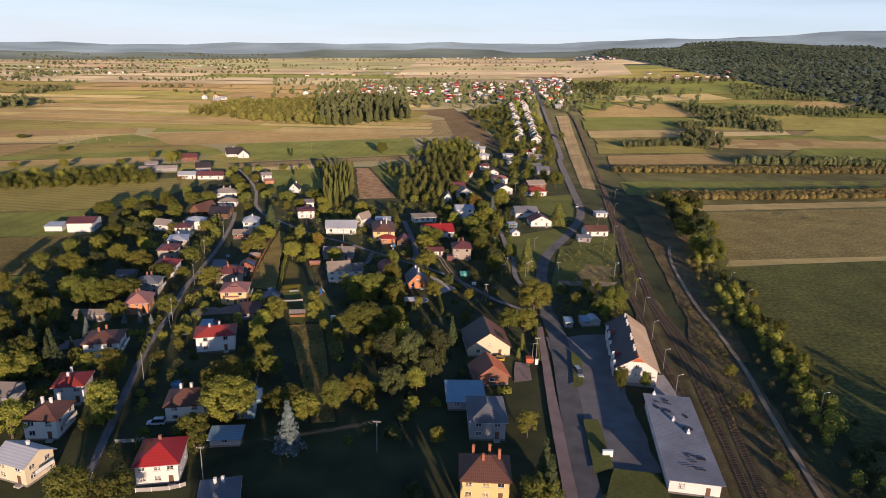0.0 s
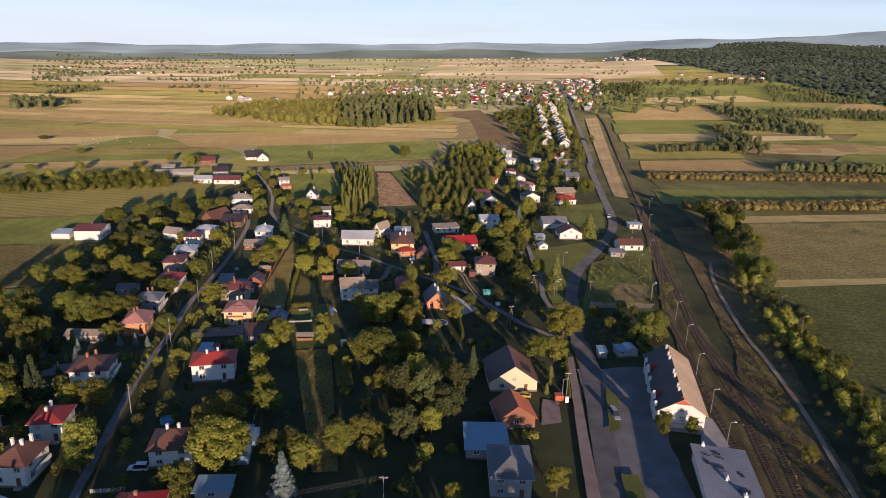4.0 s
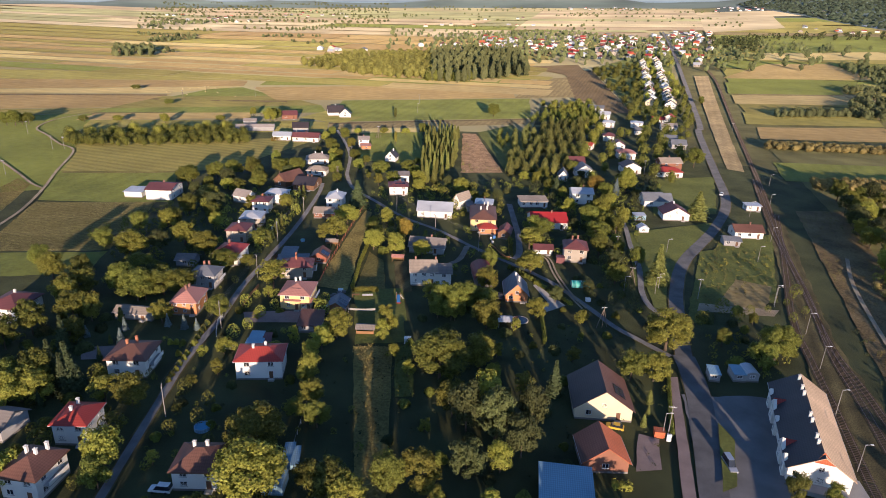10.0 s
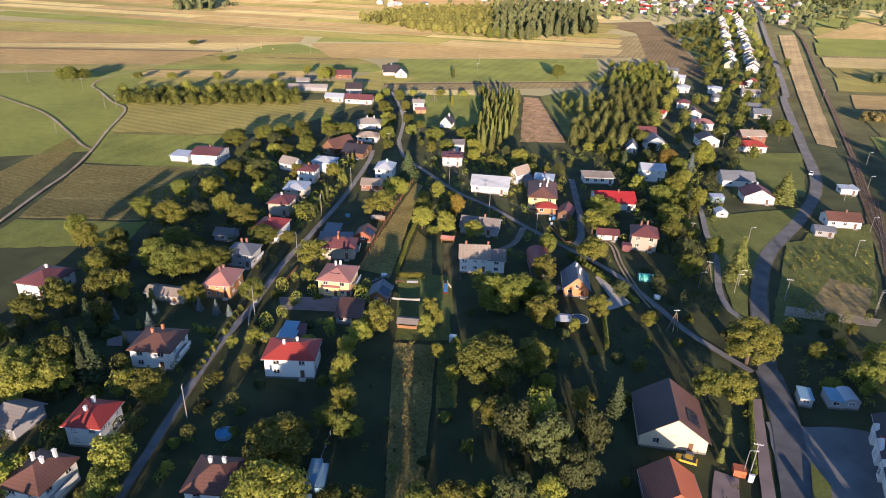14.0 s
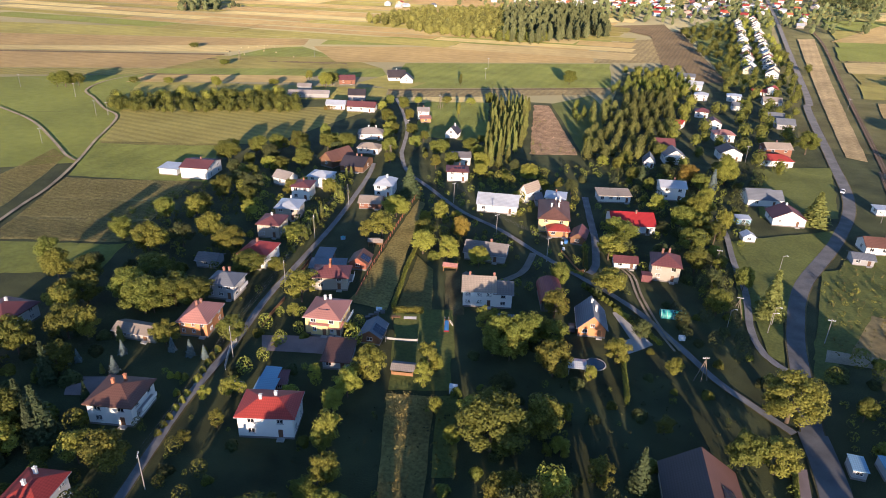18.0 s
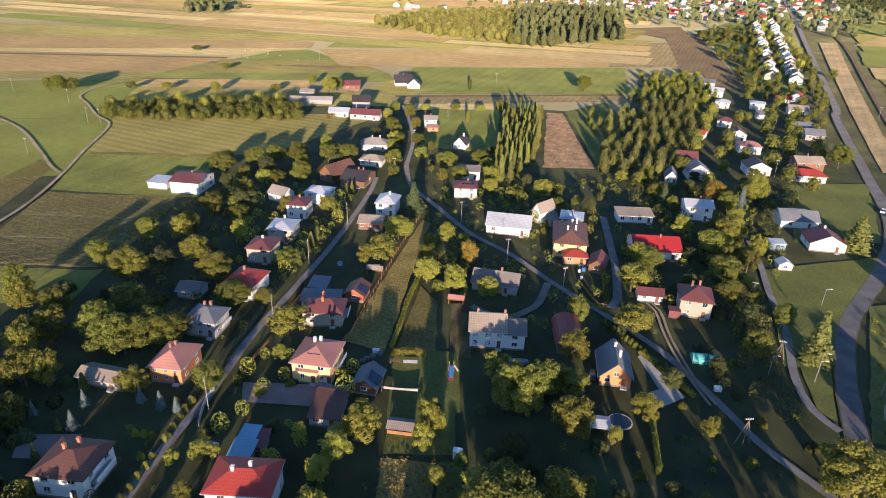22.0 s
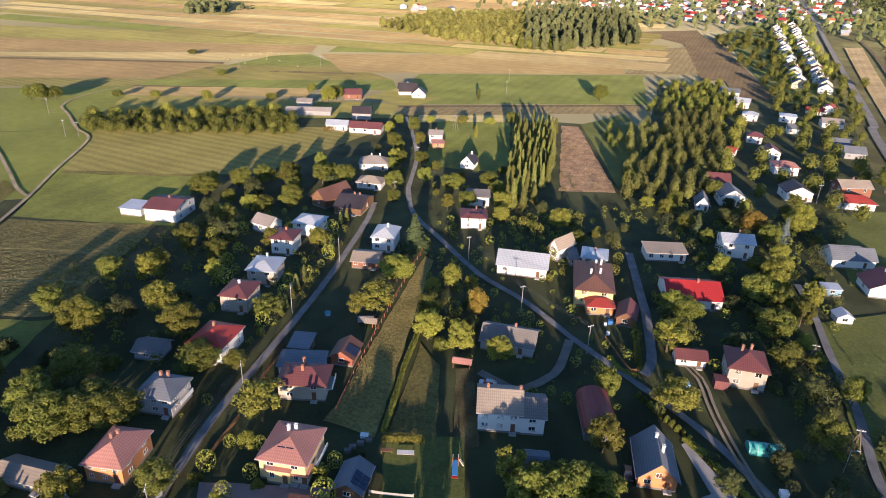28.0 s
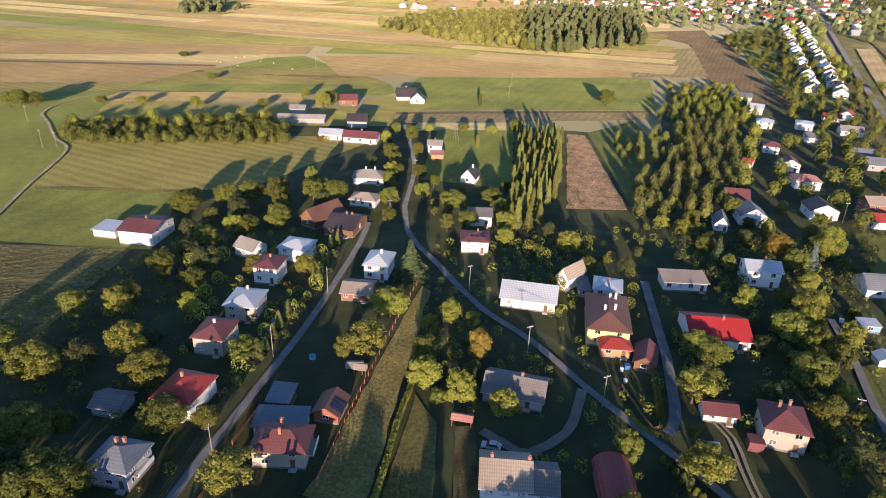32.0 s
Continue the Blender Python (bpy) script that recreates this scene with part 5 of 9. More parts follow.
road('lane', [(-77.5, 118.5), (-87.6, 164.9), (-93.0, 191.8), (-95.4, 216.6), (-99.1, 238.3), (-100.4, 252.8), (-101.8, 272.8), (-104.3, 301.6), (-108.6, 332.7), (-112.8, 359.0), (-117.0, 376.7)], 2.0, 'lane_asphalt', 'narrow grey asphalt lane between gardens', verge=0.4)
road('lane', [(-109.9, 397.8), (-98.6, 371.8), (-80.9, 350.9), (-60.7, 328.4), (-43.1, 315.4), (-26.3, 299.0), (-13.9, 288.2), (5.6, 270.5), (19.1, 251.5), (26.8, 238.9), (32.6, 232.4), (42.0, 222.7)], 2.0, 'lane_asphalt', 'narrow asphalt lane curving through the village', verge=0.3)
road('track', [(-109.7, 397.2), (-121.7, 443.5), (-140.0, 487.7), (-154.3, 517.9)], 2.0, 'lane_asphalt', 'narrow lane leading out to the fields')
road('track', [(-7.8, 288.4), (-5.9, 295.1), (-7.5, 318.2), (-10.5, 338.1), (-14.2, 362.6)], 2.7, 'lane_asphalt', 'dark side lane between hedges')
road('track', [(45.2, 248.6), (41.0, 254.8), (39.3, 267.2), (41.1, 291.3), (40.4, 314.1), (40.7, 338.5), (39.6, 357.4)], 2.1, 'lane_asphalt', 'narrow paved lane beside a lawn')
road('track', [(-27.6, 298.1), (-28.1, 288.4), (-29.5, 280.9), (-35.9, 272.3), (-41.0, 273.0), (-47.3, 275.7)], 2.4, 'gravel', 'grey gravel drive to a farmhouse')
road('track', [(18.3, 249.2), (13.4, 260.7), (8.6, 277.1), (5.9, 291.5), (1.2, 298.3)], 2.2, 'dirt', 'two-wheel dirt track through grass', ruts=True)
road('track', [(-212.2, 237.6), (-227.8, 276.8), (-236.7, 301.3), (-252.4, 334.7), (-266.4, 361.3), (-288.4, 405.0), (-309.0, 418.9), (-335.4, 440.3), (-356.3, 457.2), (-366.1, 486.5), (-363.1, 516.5)], 1.4, 'dirt', 'pale sandy field track')
road('track', [(-410.7, 415.6), (-350.1, 391.7), (-319.7, 377.5), (-282.2, 352.4), (-261.9, 338.1), (-253.0, 334.3)], 1.4, 'dirt', 'pale sandy track curving into the pasture')
road('track', [(89.4, 110.0), (92.6, 128.2), (97.6, 154.6), (102.5, 178.7), (106.7, 209.5), (109.4, 237.5), (119.0, 289.6), (129.0, 322.0)], 1.5, 'dirt', 'narrow pale footpath along the railway')
field('forecourt', 'grey paved forecourt of the station', (38.2, 149.2), (58.6, 155.7), (65.4, 206.4), (42.1, 202.5))
field('forecourt', 'grey paved yard behind the goods shed', (43.9, 126.6), (56.3, 125.5), (58.7, 156.9), (40.7, 149.9))
field('paving', 'pinkish block-paved footpath by the road', (34.3, 157.7), (37.3, 158.1), (42.0, 211.0), (39.9, 210.5), lift=0.62)
field('paving', 'pinkish block-paved footpath beside gardens', (30.2, 110.0), (33.4, 110.0), (37.3, 158.1), (34.3, 157.7), lift=0.62)
field('scrub_soil', 'dry weedy ground beside the railway', (57.5, 96.3), (91.0, 96.6), (111.6, 225.3), (104.3, 233.7))
field('scrub_soil', 'rough dry ground right along the railway', (93.1, 183.8), (108.2, 186.1), (158.8, 395.5), (130.6, 389.3))
field('track_soil', 'dark worn soil beside the goods shed', (67.0, 100.0), (80.0, 100.0), (90.5, 153.4), (75.0, 154.0))
field('track_soil', 'dark worn soil between railway tracks', (66.3, 154.6), (89.6, 153.4), (95.1, 244.0), (87.7, 258.1))
field('track_soil', 'dark worn soil between railway tracks', (87.7, 258.1), (95.1, 244.0), (118.3, 369.1), (109.8, 367.7))
field('paving', 'block-paved drive beside the cream house', (26.1, 169.2), (31.9, 170.8), (32.9, 182.0), (28.3, 183.3))
# houses
house('white two-storey house with bright red hip roof', -62.0, 123.9, 9.2, 9.1, 10.2, 5.6, 'hip', 3.0, 'white_wall', 'bright_red_roof', front=3, chimneys=((0, 0.05),), cmat='chimney_brick')
house('white house with brown hip roof beside a car', -65.2, 149.6, 9.9, 9.6, 8.6, 5.0, 'hip', 2.6, 'white_wall', 'brown_roof', chimneys=((-0.15, 0.1), (0.12, 0.12)), cmat='chimney_white', balcony=1)
house('white house with brown hip roof and balconies', -96.8, 140.5, 1.7, 7.9, 9.1, 5.8, 'hip', 2.4, 'white_wall', 'brown_roof', chimneys=((-0.2, 0.1), (0.1, 0.05), (0.2, 0.3)), cmat='chimney_white', balcony=1)
house('white cube house with red hip roof', -99.3, 157.2, 9.6, 7.5, 8.1, 5.6, 'hip', 1.6, 'white_wall', 'red_roof', chimneys=((-0.1, -0.1), (-0.12, 0.3)), cmat='chimney_white', side=2)
house('beige house with pale metal roof', -92.6, 122.7, -19.4, 8.9, 7.4, 5.2, 'gable', 2.4, 'cream_wall', 'metal_roof', chimneys=((0.1, 0.1),), cmat='chimney_white', balcony=1)
house('white house with brown hip roof and long balcony', -103.9, 185.3, 9.7, 10.1, 9.7, 5.6, 'hip', 2.0, 'white_wall', 'brown_roof', chimneys=((-0.15, 0.05), (0.02, 0.25)), cmat='chimney_orange', balcony=1)
house('white cube house with red hip roof and two chimneys', -70.3, 191.0, 13.9, 11.9, 8.6, 5.8, 'hip', 1.9, 'white_wall', 'red_roof', chimneys=((-0.15, -0.05), (0.1, 0.1)), cmat='chimney_white', front=2)
house('orange house with rose hip roof', -108.2, 221.6, 9.6, 7.7, 10.3, 4.6, 'hip', 2.6, 'orange_wall', 'rose_roof', chimneys=((0.0, 0.1), (-0.1, 0.0)), cmat='chimney_brick', front=3)
house('yellow house with rose hip roof and porch', -75.8, 233.0, 6.6, 9.5, 10.5, 5.4, 'hip', 2.2, 'yellow_wall', 'rose_roof', chimneys=((-0.12, 0.15), (0.02, 0.2)), cmat='chimney_white', sun_panel=2, balcony=1)
house('grey house with slate hip roof', -112.3, 240.4, 6.3, 8.4, 8.0, 5.0, 'hip', 2.2, 'grey_wall', 'slate_roof', chimneys=((-0.1, 0.15), (0.08, 0.2)), front=3, balcony=1)
house('white house with red hip roof behind a tree', -114.2, 263.1, 3.4, 9.1, 10.6, 4.8, 'hip', 2.2, 'white_wall', 'red_roof', chimneys=((-0.1, 0.1),))
house('beige house with brown hip roof', -121.8, 286.0, 8.5, 7.9, 9.5, 5.4, 'hip', 1.8, 'beige_wall', 'plum_roof', chimneys=((0, 0),), cmat='chimney_white')
house('white house with white metal hip roof', -123.8, 303.4, 10.8, 8.5, 9.9, 5.2, 'hip', 1.8, 'beige_wall', 'metal_roof', chimneys=((0, 0.2),), cmat='chimney_white')
house('white cube house with brown roof', -128.9, 325.2, 9.6, 7.5, 8.9, 6.0, 'hip', 1.2, 'white_wall', 'plum_roof', chimneys=((0, 0.1),), cmat='chimney_orange')
house('white house with pale metal hip roof', -128.3, 341.8, 2.7, 9.5, 8.9, 5.0, 'hip', 1.8, 'white_wall', 'metal_roof')
house('small white barn with grey gable roof', -144.6, 338.9, -13.1, 8.1, 6.8, 3.6, 'gable', 2.6, 'white_wall', 'grey_roof', front=1, side=1, floors=1, name='barn')
house('dark timber house with steep brown gable', -134.2, 372.6, -20.9, 7.7, 15.2, 3.4, 'cross', 4.0, 'timber_wall', 'brown_roof', front=1, side=1, floors=1)
house('brown timber house with dark gable roof', -122.7, 369.0, 3.0, 11.0, 15.4, 3.2, 'gable', 2.6, 'timber_wall', 'dark_roof', front=2, side=1, floors=1, chimneys=((0, 0.05), (0.2, 0.05)))
house('white house with pale grey hip roof', -97.2, 339.0, 8.6, 7.6, 10.2, 5.4, 'hip', 2.4, 'white_wall', 'metal_roof', chimneys=((0.1, 0),), cmat='chimney_white', front=2)
house('low brick outbuilding with tan roof', -97.8, 323.7, 10.9, 8.8, 8.7, 2.8, 'gable', 1.6, 'brick_wall', 'tan_roof', front=3, side=0, floors=1, name='outbuilding')
house('white farmhouse with plum roof in a field', -188.5, 340.5, 8.5, 12.8, 14.6, 5.6, 'gable', 1.8, 'white_wall', 'plum_roof', front=0, side=2, loft=1, chimneys=((0, 0.05),), door=False)
house('low white farm annexe with flat roof', -202.9, 338.7, 6.1, 8.9, 8.0, 3.2, 'shed', 0.5, 'white_wall', 'metal_roof', front=0, side=0, floors=1, name='outbuilding')
house('white modern house with black gable roofs', -176.3, 582.6, 25.6, 13.1, 9.0, 3.0, 'gable', 5.2, 'white_wall', 'dark_roof', front=1, side=1, floors=1, chimneys=((0, 0.05),), cmat='chimney_white')
house('white gabled wing with black roof', -165.9, 576.5, 16.2, 9.4, 8.0, 3.0, 'cross', 4.4, 'white_wall', 'dark_roof', front=1, side=1, floors=1, loft=1)
house('brick house with dark red gable roof in a meadow', -206.2, 554.1, 25.4, 11.9, 9.0, 3.6, 'gable', 3.0, 'brick_wall', 'plum_roof', front=2, side=1, floors=1)
house('long low barn with grey roof', -211.3, 500.5, 19.0, 27.1, 8.0, 3.0, 'gable', 1.8, 'grey_wall', 'grey_roof', front=0, side=0, floors=1, name='barn')
house('long low barn with dark roof', -224.5, 520.6, 16.7, 9.2, 7.0, 3.0, 'gable', 1.8, 'grey_wall', 'grey_roof', front=0, side=0, floors=1, name='barn')
house('long white farm building with pale roof', -180.2, 475.8, 13.5, 12.0, 8.0, 3.4, 'gable', 2.2, 'white_wall', 'metal_roof', front=3, side=0, floors=1)
house('white farmhouse with plum gable roof', -163.0, 476.6, 9.9, 17.7, 9.0, 3.4, 'gable', 2.6, 'white_wall', 'plum_roof', front=3, side=1, floors=1, chimneys=((0, 0.05),))
house('dark gabled barn behind the farmhouse', -178.0, 505.3, 18.2, 11.1, 9.0, 4.0, 'gable', 3.4, 'grey_wall', 'dark_roof', front=0, side=0, floors=1, name='barn')
house('white house with brick-red annexe', -120.4, 471.6, 15.9, 6.9, 8.0, 5.4, 'gable', 1.8, 'white_wall', 'grey_roof', chimneys=((0, 0),))
house('brick annexe with orange wall', -117.1, 464.8, 22.7, 5.9, 6.0, 2.6, 'shed', 0.6, 'orange_wall', 'rose_roof', front=1, side=0, floors=1, name='outbuilding')
house('white low house with grey hip roof', -134.8, 419.7, 17.1, 13.3, 9.0, 3.4, 'hip', 2.6, 'white_wall', 'grey_roof', front=3, side=1, floors=1, chimneys=((-0.1, 0.05), (0.2, 0.05)), cmat='chimney_white')
house('white low house with tan hip roof', -126.0, 394.5, 6.6, 10.7, 8.0, 3.2, 'hip', 2.0, 'white_wall', 'tan_roof', front=3, side=1, floors=1)
house('small white chalet with steep dark gable', -92.6, 436.7, -1.6, 6.6, 8.0, 3.0, 'cross', 3.8, 'white_wall', 'dark_roof', front=1, side=1, floors=1, loft=1, chimneys=((0.1, 0.2),), cmat='chimney_white')
house('white house with low plum roof and balcony', -72.8, 368.2, 15.3, 9.4, 9.0, 4.8, 'hip', 1.6, 'white_wall', 'plum_roof', chimneys=((0.1, 0.1),), sun_panel=3)
house('white garage with flat grey roof', -76.7, 391.1, 14.4, 9.0, 8.0, 4.4, 'shed', 0.4, 'white_wall', 'grey_roof', front=2, side=1, floors=1, name='garage')
house('long white house with white metal gable roof', -47.7, 336.8, 5.4, 16.0, 10.6, 3.6, 'gable', 3.2, 'white_wall', 'metal_roof', front=3, side=1, floors=1)
house('white barn with steep grey roof', -36.9, 351.4, -30.3, 3.7, 9.0, 4.6, 'cross', 3.4, 'white_wall', 'tan_roof', front=1, side=0, floors=1, name='barn')
house('orange-walled house with brown hip roof', -24.4, 329.1, 6.7, 11.1, 19.4, 5.6, 'hip', 2.8, 'yellow_wall', 'brown_roof', chimneys=((-0.1, -0.15), (0.15, -0.1), (0.05, 0.2), (0.2, 0.25)), cmat='chimney_white', front=2)
house('red-roofed porch wing with brick wall', -21.4, 318.2, 12.9, 7.7, 6.0, 2.9, 'hip', 1.4, 'orange_wall', 'red_roof', front=2, side=1, floors=1, name='outbuilding')
house('timber summer house with red gable roof', -13.2, 315.6, -3.8, 5.0, 9.0, 2.6, 'cross', 2.2, 'timber_wall', 'plum_roof', front=1, side=0, floors=1, name='summer_house')
house('tall box house with pale metal roof', -25.4, 344.9, 2.2, 7.7, 8.0, 6.2, 'hip', 1.2, 'white_wall', 'metal_roof', front=2, chimneys=((0, 0),))
house('dark low garage beside the box house', -32.8, 348.7, 15.1, 2.9, 8.0, 3.0, 'shed', 0.4, 'grey_wall', 'slate_roof', front=1, side=0, floors=1, name='garage')
house('white house with bright red gable roof', 4.8, 335.4, 12.4, 15.9, 13.7, 3.4, 'gable', 3.0, 'white_wall', 'bright_red_roof', front=3, side=1, floors=1, chimneys=((0.1, -0.05),))
house('grey barn-like house with worn gable roof', -42.9, 291.1, 1.6, 13.9, 9.3, 3.0, 'gable', 2.6, 'grey_wall', 'grey_roof', front=2, side=1, floors=1, chimneys=((0.1, 0.05),))
house('white two-storey house with worn grey gable roof', -39.1, 260.5, 13.0, 9.3, 9.5, 5.4, 'gable', 2.8, 'white_wall', 'tan_roof', front=3, side=2, chimneys=((-0.3, 0.04), (0.48, 0.04)), balcony=0)
house('lower white wing with tan gable roof', -31.8, 261.2, 12.4, 5.1, 8.0, 5.0, 'gable', 2.2, 'white_wall', 'grey_roof', front=1, side=1)
house('beige two-storey house with plum and grey hip roof', 16.1, 295.7, 1.5, 8.8, 9.3, 5.8, 'hip', 2.6, 'beige_wall', 'plum_roof', chimneys=((-0.15, 0.1), (0.1, 0.2)), front=2)
house('low white outbuilding with plum roof', 3.4, 298.9, 8.7, 7.4, 5.0, 2.6, 'gable', 1.4, 'white_wall', 'plum_roof', front=2, side=0, floors=1, name='outbuilding')
house('arched dark red metal barn', -18.0, 266.0, 13.7, 6.5, 12.0, 3.0, 'arch', 2.6, 'plinth', 'barn_red', front=0, side=0, floors=1, name='barn', door=False, gutter=False)
house('small orange house with dark gable roof', -5.3, 255.1, 7.5, 7.5, 11.0, 2.7, 'cross', 4.2, 'orange_wall', 'slate_roof', front=2, side=2, floors=1, loft=1, chimneys=((0.12, -0.1), (0.0, 0.2)), cmat='chimney_white')
# house and garage: shade of the west slopes painted as a darker roof
house('cream house with brown gable roof and panels', 19.5, 194.1, 4.8, 14.0, 14.0, 3.4, 'cross', 5.2, 'cream_wall', 'brown_roof', shade_mat='dark_roof', front=2, side=2, floors=1, loft=1, sun_panel=8)
house('brick garage with orange tile gable roof', 18.6, 172.0, 9.2, 10.0, 9.0, 2.9, 'cross', 4.0, 'brick_wall', 'orange_roof', shade_mat='brown_roof', front=1, side=0, floors=1, name='garage')
house('flat-roofed shed with pale blue sheet roof', 10.5, 158.6, 1.6, 10.3, 11.2, 3.0, 'shed', 0.3, 'grey_wall', 'blue_roof', front=2, side=0, floors=1, name='outbuilding')
house('pale two-storey house with slate hip roof', 15.3, 144.7, -0.0, 9.2, 12.3, 5.6, 'hip', 2.8, 'grey_wall', 'slate_roof', front=2)
house('yellow house with brown hip roof and tall chimneys', 12.8, 119.2, -2.8, 10.8, 9.4, 5.6, 'hip', 3.4, 'yellow_wall', 'brown_roof', chimneys=((-0.05, -0.1), (-0.25, 0.25), (0.1, 0.3), (0.3, 0.1)), cmat='chimney_orange', front=3)
house('dark roofed house with two white chimneys', -44.8, 111.1, 12.2, 7.7, 9.0, 4.4, 'hip', 2.2, 'grey_wall', 'slate_roof', chimneys=((-0.1, 0.1), (0.1, 0.12)), cmat='chimney_white')
house('red-brown house with plum hip roof', -84.8, 255.4, 15.0, 10.8, 7.9, 4.6, 'hip', 2.2, 'beige_wall', 'plum_roof', chimneys=((-0.02, -0.1), (-0.05, 0.3)), cmat='chimney_orange', balcony=1)
house('flat dark annexe behind the red-brown house', -89.1, 262.3, 16.3, 10.7, 6.0, 3.4, 'shed', 0.3, 'grey_wall', 'slate_roof', front=0, side=0, floors=1, name='outbuilding')
house('dark shed with felt roof', -93.5, 270.1, 11.2, 4.8, 6.0, 3.0, 'shed', 0.5, 'timber_wall', 'slate_roof', front=2, side=0, floors=1, name='shed')
house('red shed with solar panels on its gable roof', -81.3, 270.6, 5.9, 5.6, 7.0, 2.6, 'cross', 2.0, 'fence_rust', 'brown_roof', front=1, side=0, floors=1, sun_panel=6, name='shed')
house('timber shed with blue solar panels on its roof', -61.6, 230.9, 4.4, 5.3, 7.0, 2.6, 'cross', 2.0, 'timber_wall', 'slate_roof', front=1, side=0, floors=1, sun_panel=6, name='shed')
house('long low shed with brown felt roof', -66.2, 218.5, 10.8, 6.5, 9.0, 2.6, 'shed', 0.8, 'grey_wall', 'brown_roof', front=2, side=0, floors=1, name='shed')
house('open shed with pale blue roof', -77.8, 204.2, 9.5, 2.9, 5.0, 2.5, 'shed', 0.4, 'grey_wall', 'blue_roof', front=1, side=0, floors=1, name='shed')
house('small shed with brown roof beside it', -74.9, 204.1, 18.4, 2.5, 4.5, 2.4, 'shed', 0.4, 'timber_wall', 'plum_roof', front=1, side=0, floors=1, name='shed')
house('small dark shed among garden trees', -28.3, 247.2, 10.8, 4.1, 5.0, 2.6, 'gable', 1.0, 'timber_wall', 'slate_roof', front=1, side=0, floors=1, name='shed')
house('flat shed with pale blue sheet roof in a garden', -51.0, 136.7, 5.3, 7.3, 5.0, 2.4, 'shed', 0.3, 'grey_wall', 'blue_roof', front=1, side=0, floors=1, name='shed')
house('weathered grey shed in a garden', -128.4, 256.2, 7.2, 6.6, 6.0, 2.6, 'gable', 1.6, 'grey_wall', 'grey_roof', front=1, side=0, floors=1, name='shed')
house('long low shed with tan roof and bare walls', -121.0, 212.7, 2.6, 12.0, 5.0, 2.4, 'gable', 1.2, 'beige_wall', 'tan_roof', front=2, side=0, floors=1, name='shed')
house('white house with red hip roof', -158.2, 206.6, 2.2, 10.3, 11.1, 4.6, 'hip', 2.2, 'white_wall', 'plum_roof', chimneys=((0, 0.1),), cmat='chimney_white')
house('grey barn with dark roof', -116.5, 154.8, -0.7, 5.4, 8.0, 3.4, 'gable', 2.4, 'grey_wall', 'grey_roof', front=0, side=0, floors=1, name='barn')
house('small pale shed behind a house', -76.6, 199.5, 9.9, 3.9, 6.0, 2.5, 'shed', 0.4, 'grey_wall', 'blue_roof', front=1, side=0, floors=1, name='shed')
house('white balcony house with blue-grey roof', 21.5, 376.3, 8.8, 10.5, 9.0, 6.0, 'gable', 2.0, 'white_wall', 'metal_roof', front=2, chimneys=((0.1, 0.1),))
house('long grey low building with flat roof', -2.7, 363.8, 14.6, 13.6, 7.0, 3.4, 'shed', 0.8, 'white_wall', 'tan_roof', front=4, side=0, floors=1, name='outbuilding')
house('white house with grey gable roof', 57.3, 382.0, 12.8, 10.1, 9.0, 3.6, 'gable', 3.2, 'white_wall', 'slate_roof', front=2, side=1, floors=1)
house('white house with plum gable roof and arched porch', 65.4, 361.8, 6.0, 12.3, 10.0, 3.4, 'cross', 3.4, 'white_wall', 'plum_roof', front=2, side=1, floors=1, loft=1, chimneys=((0, 0.2),), cmat='chimney_white')
house('white house with dark grey gable roof', 59.7, 381.7, 12.7, 14.3, 8.0, 3.4, 'gable', 3.2, 'white_wall', 'slate_roof', front=2, side=1, floors=1)
house('small white garden house with red roof', 47.8, 336.5, 10.8, 4.5, 4.0, 2.4, 'cross', 1.4, 'white_wall', 'metal_roof', front=1, side=0, floors=1, name='shed', over=0.3)
house('pale blue kiosk shed', 48.3, 354.6, 11.4, 5.5, 4.0, 2.6, 'shed', 0.4, 'blue_roof', 'metal_roof', front=1, side=0, floors=1, name='shed', over=0.2)
house('red and tan house with hip roof', 75.8, 446.8, 8.2, 15.6, 9.0, 3.6, 'hip', 2.2, 'white_wall', 'red_roof', front=3, side=1, floors=1)
house('brick house with tan gable roof', 78.3, 461.1, 15.4, 13.4, 9.0, 6.0, 'gable', 2.4, 'brick_wall', 'tan_roof', front=2, chimneys=((0, 0.05),))
house('white railway house with brown gable roof', 93.7, 342.2, 7.6, 12.6, 8.0, 3.4, 'gable', 2.4, 'white_wall', 'brown_roof', front=3, side=1, floors=1, chimneys=((0.1, 0.0),))
house('grey shed beside the railway house', 84.1, 329.0, 0.8, 6.7, 6.0, 2.8, 'gable', 1.2, 'grey_wall', 'slate_roof', front=2, side=0, floors=1, name='shed')
house('small white signal cabin', 108.1, 385.8, 7.7, 7.2, 5.0, 3.0, 'shed', 0.3, 'white_wall', 'metal_roof', front=2, side=1, floors=1, name='signal_cabin')
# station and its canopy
# dark_roof on the station's west slope paints in its shaded side
house('white station building with long tan gable roof, one slope darkened for shade', 67.4, 188.4, -10.4, 12.4, 34.5, 4.2, 'cross', 4.4, 'white_wall', 'pale_tan_roof', front=3, side=7, floors=1, loft=1, chimneys=((-0.05, -0.36), (-0.05, -0.3), (-0.05, -0.12), (-0.05, -0.05), (-0.05, 0.22), (-0.05, 0.3), (-0.05, 0.44)), cmat='chimney_white', name='station', over=0.7, shade_mat='dark_roof')
house('long white goods shed with patched grey felt roof', 64.4, 136.2, -10.0, 11.4, 38.2, 4.0, 'shed', 0.3, 'white_wall', 'felt_roof', front=2, side=0, floors=1, name='goods_shed', over=0.8)
rg = random.Random(77)
shed_top = bpy.data.objects["goods_shed"]
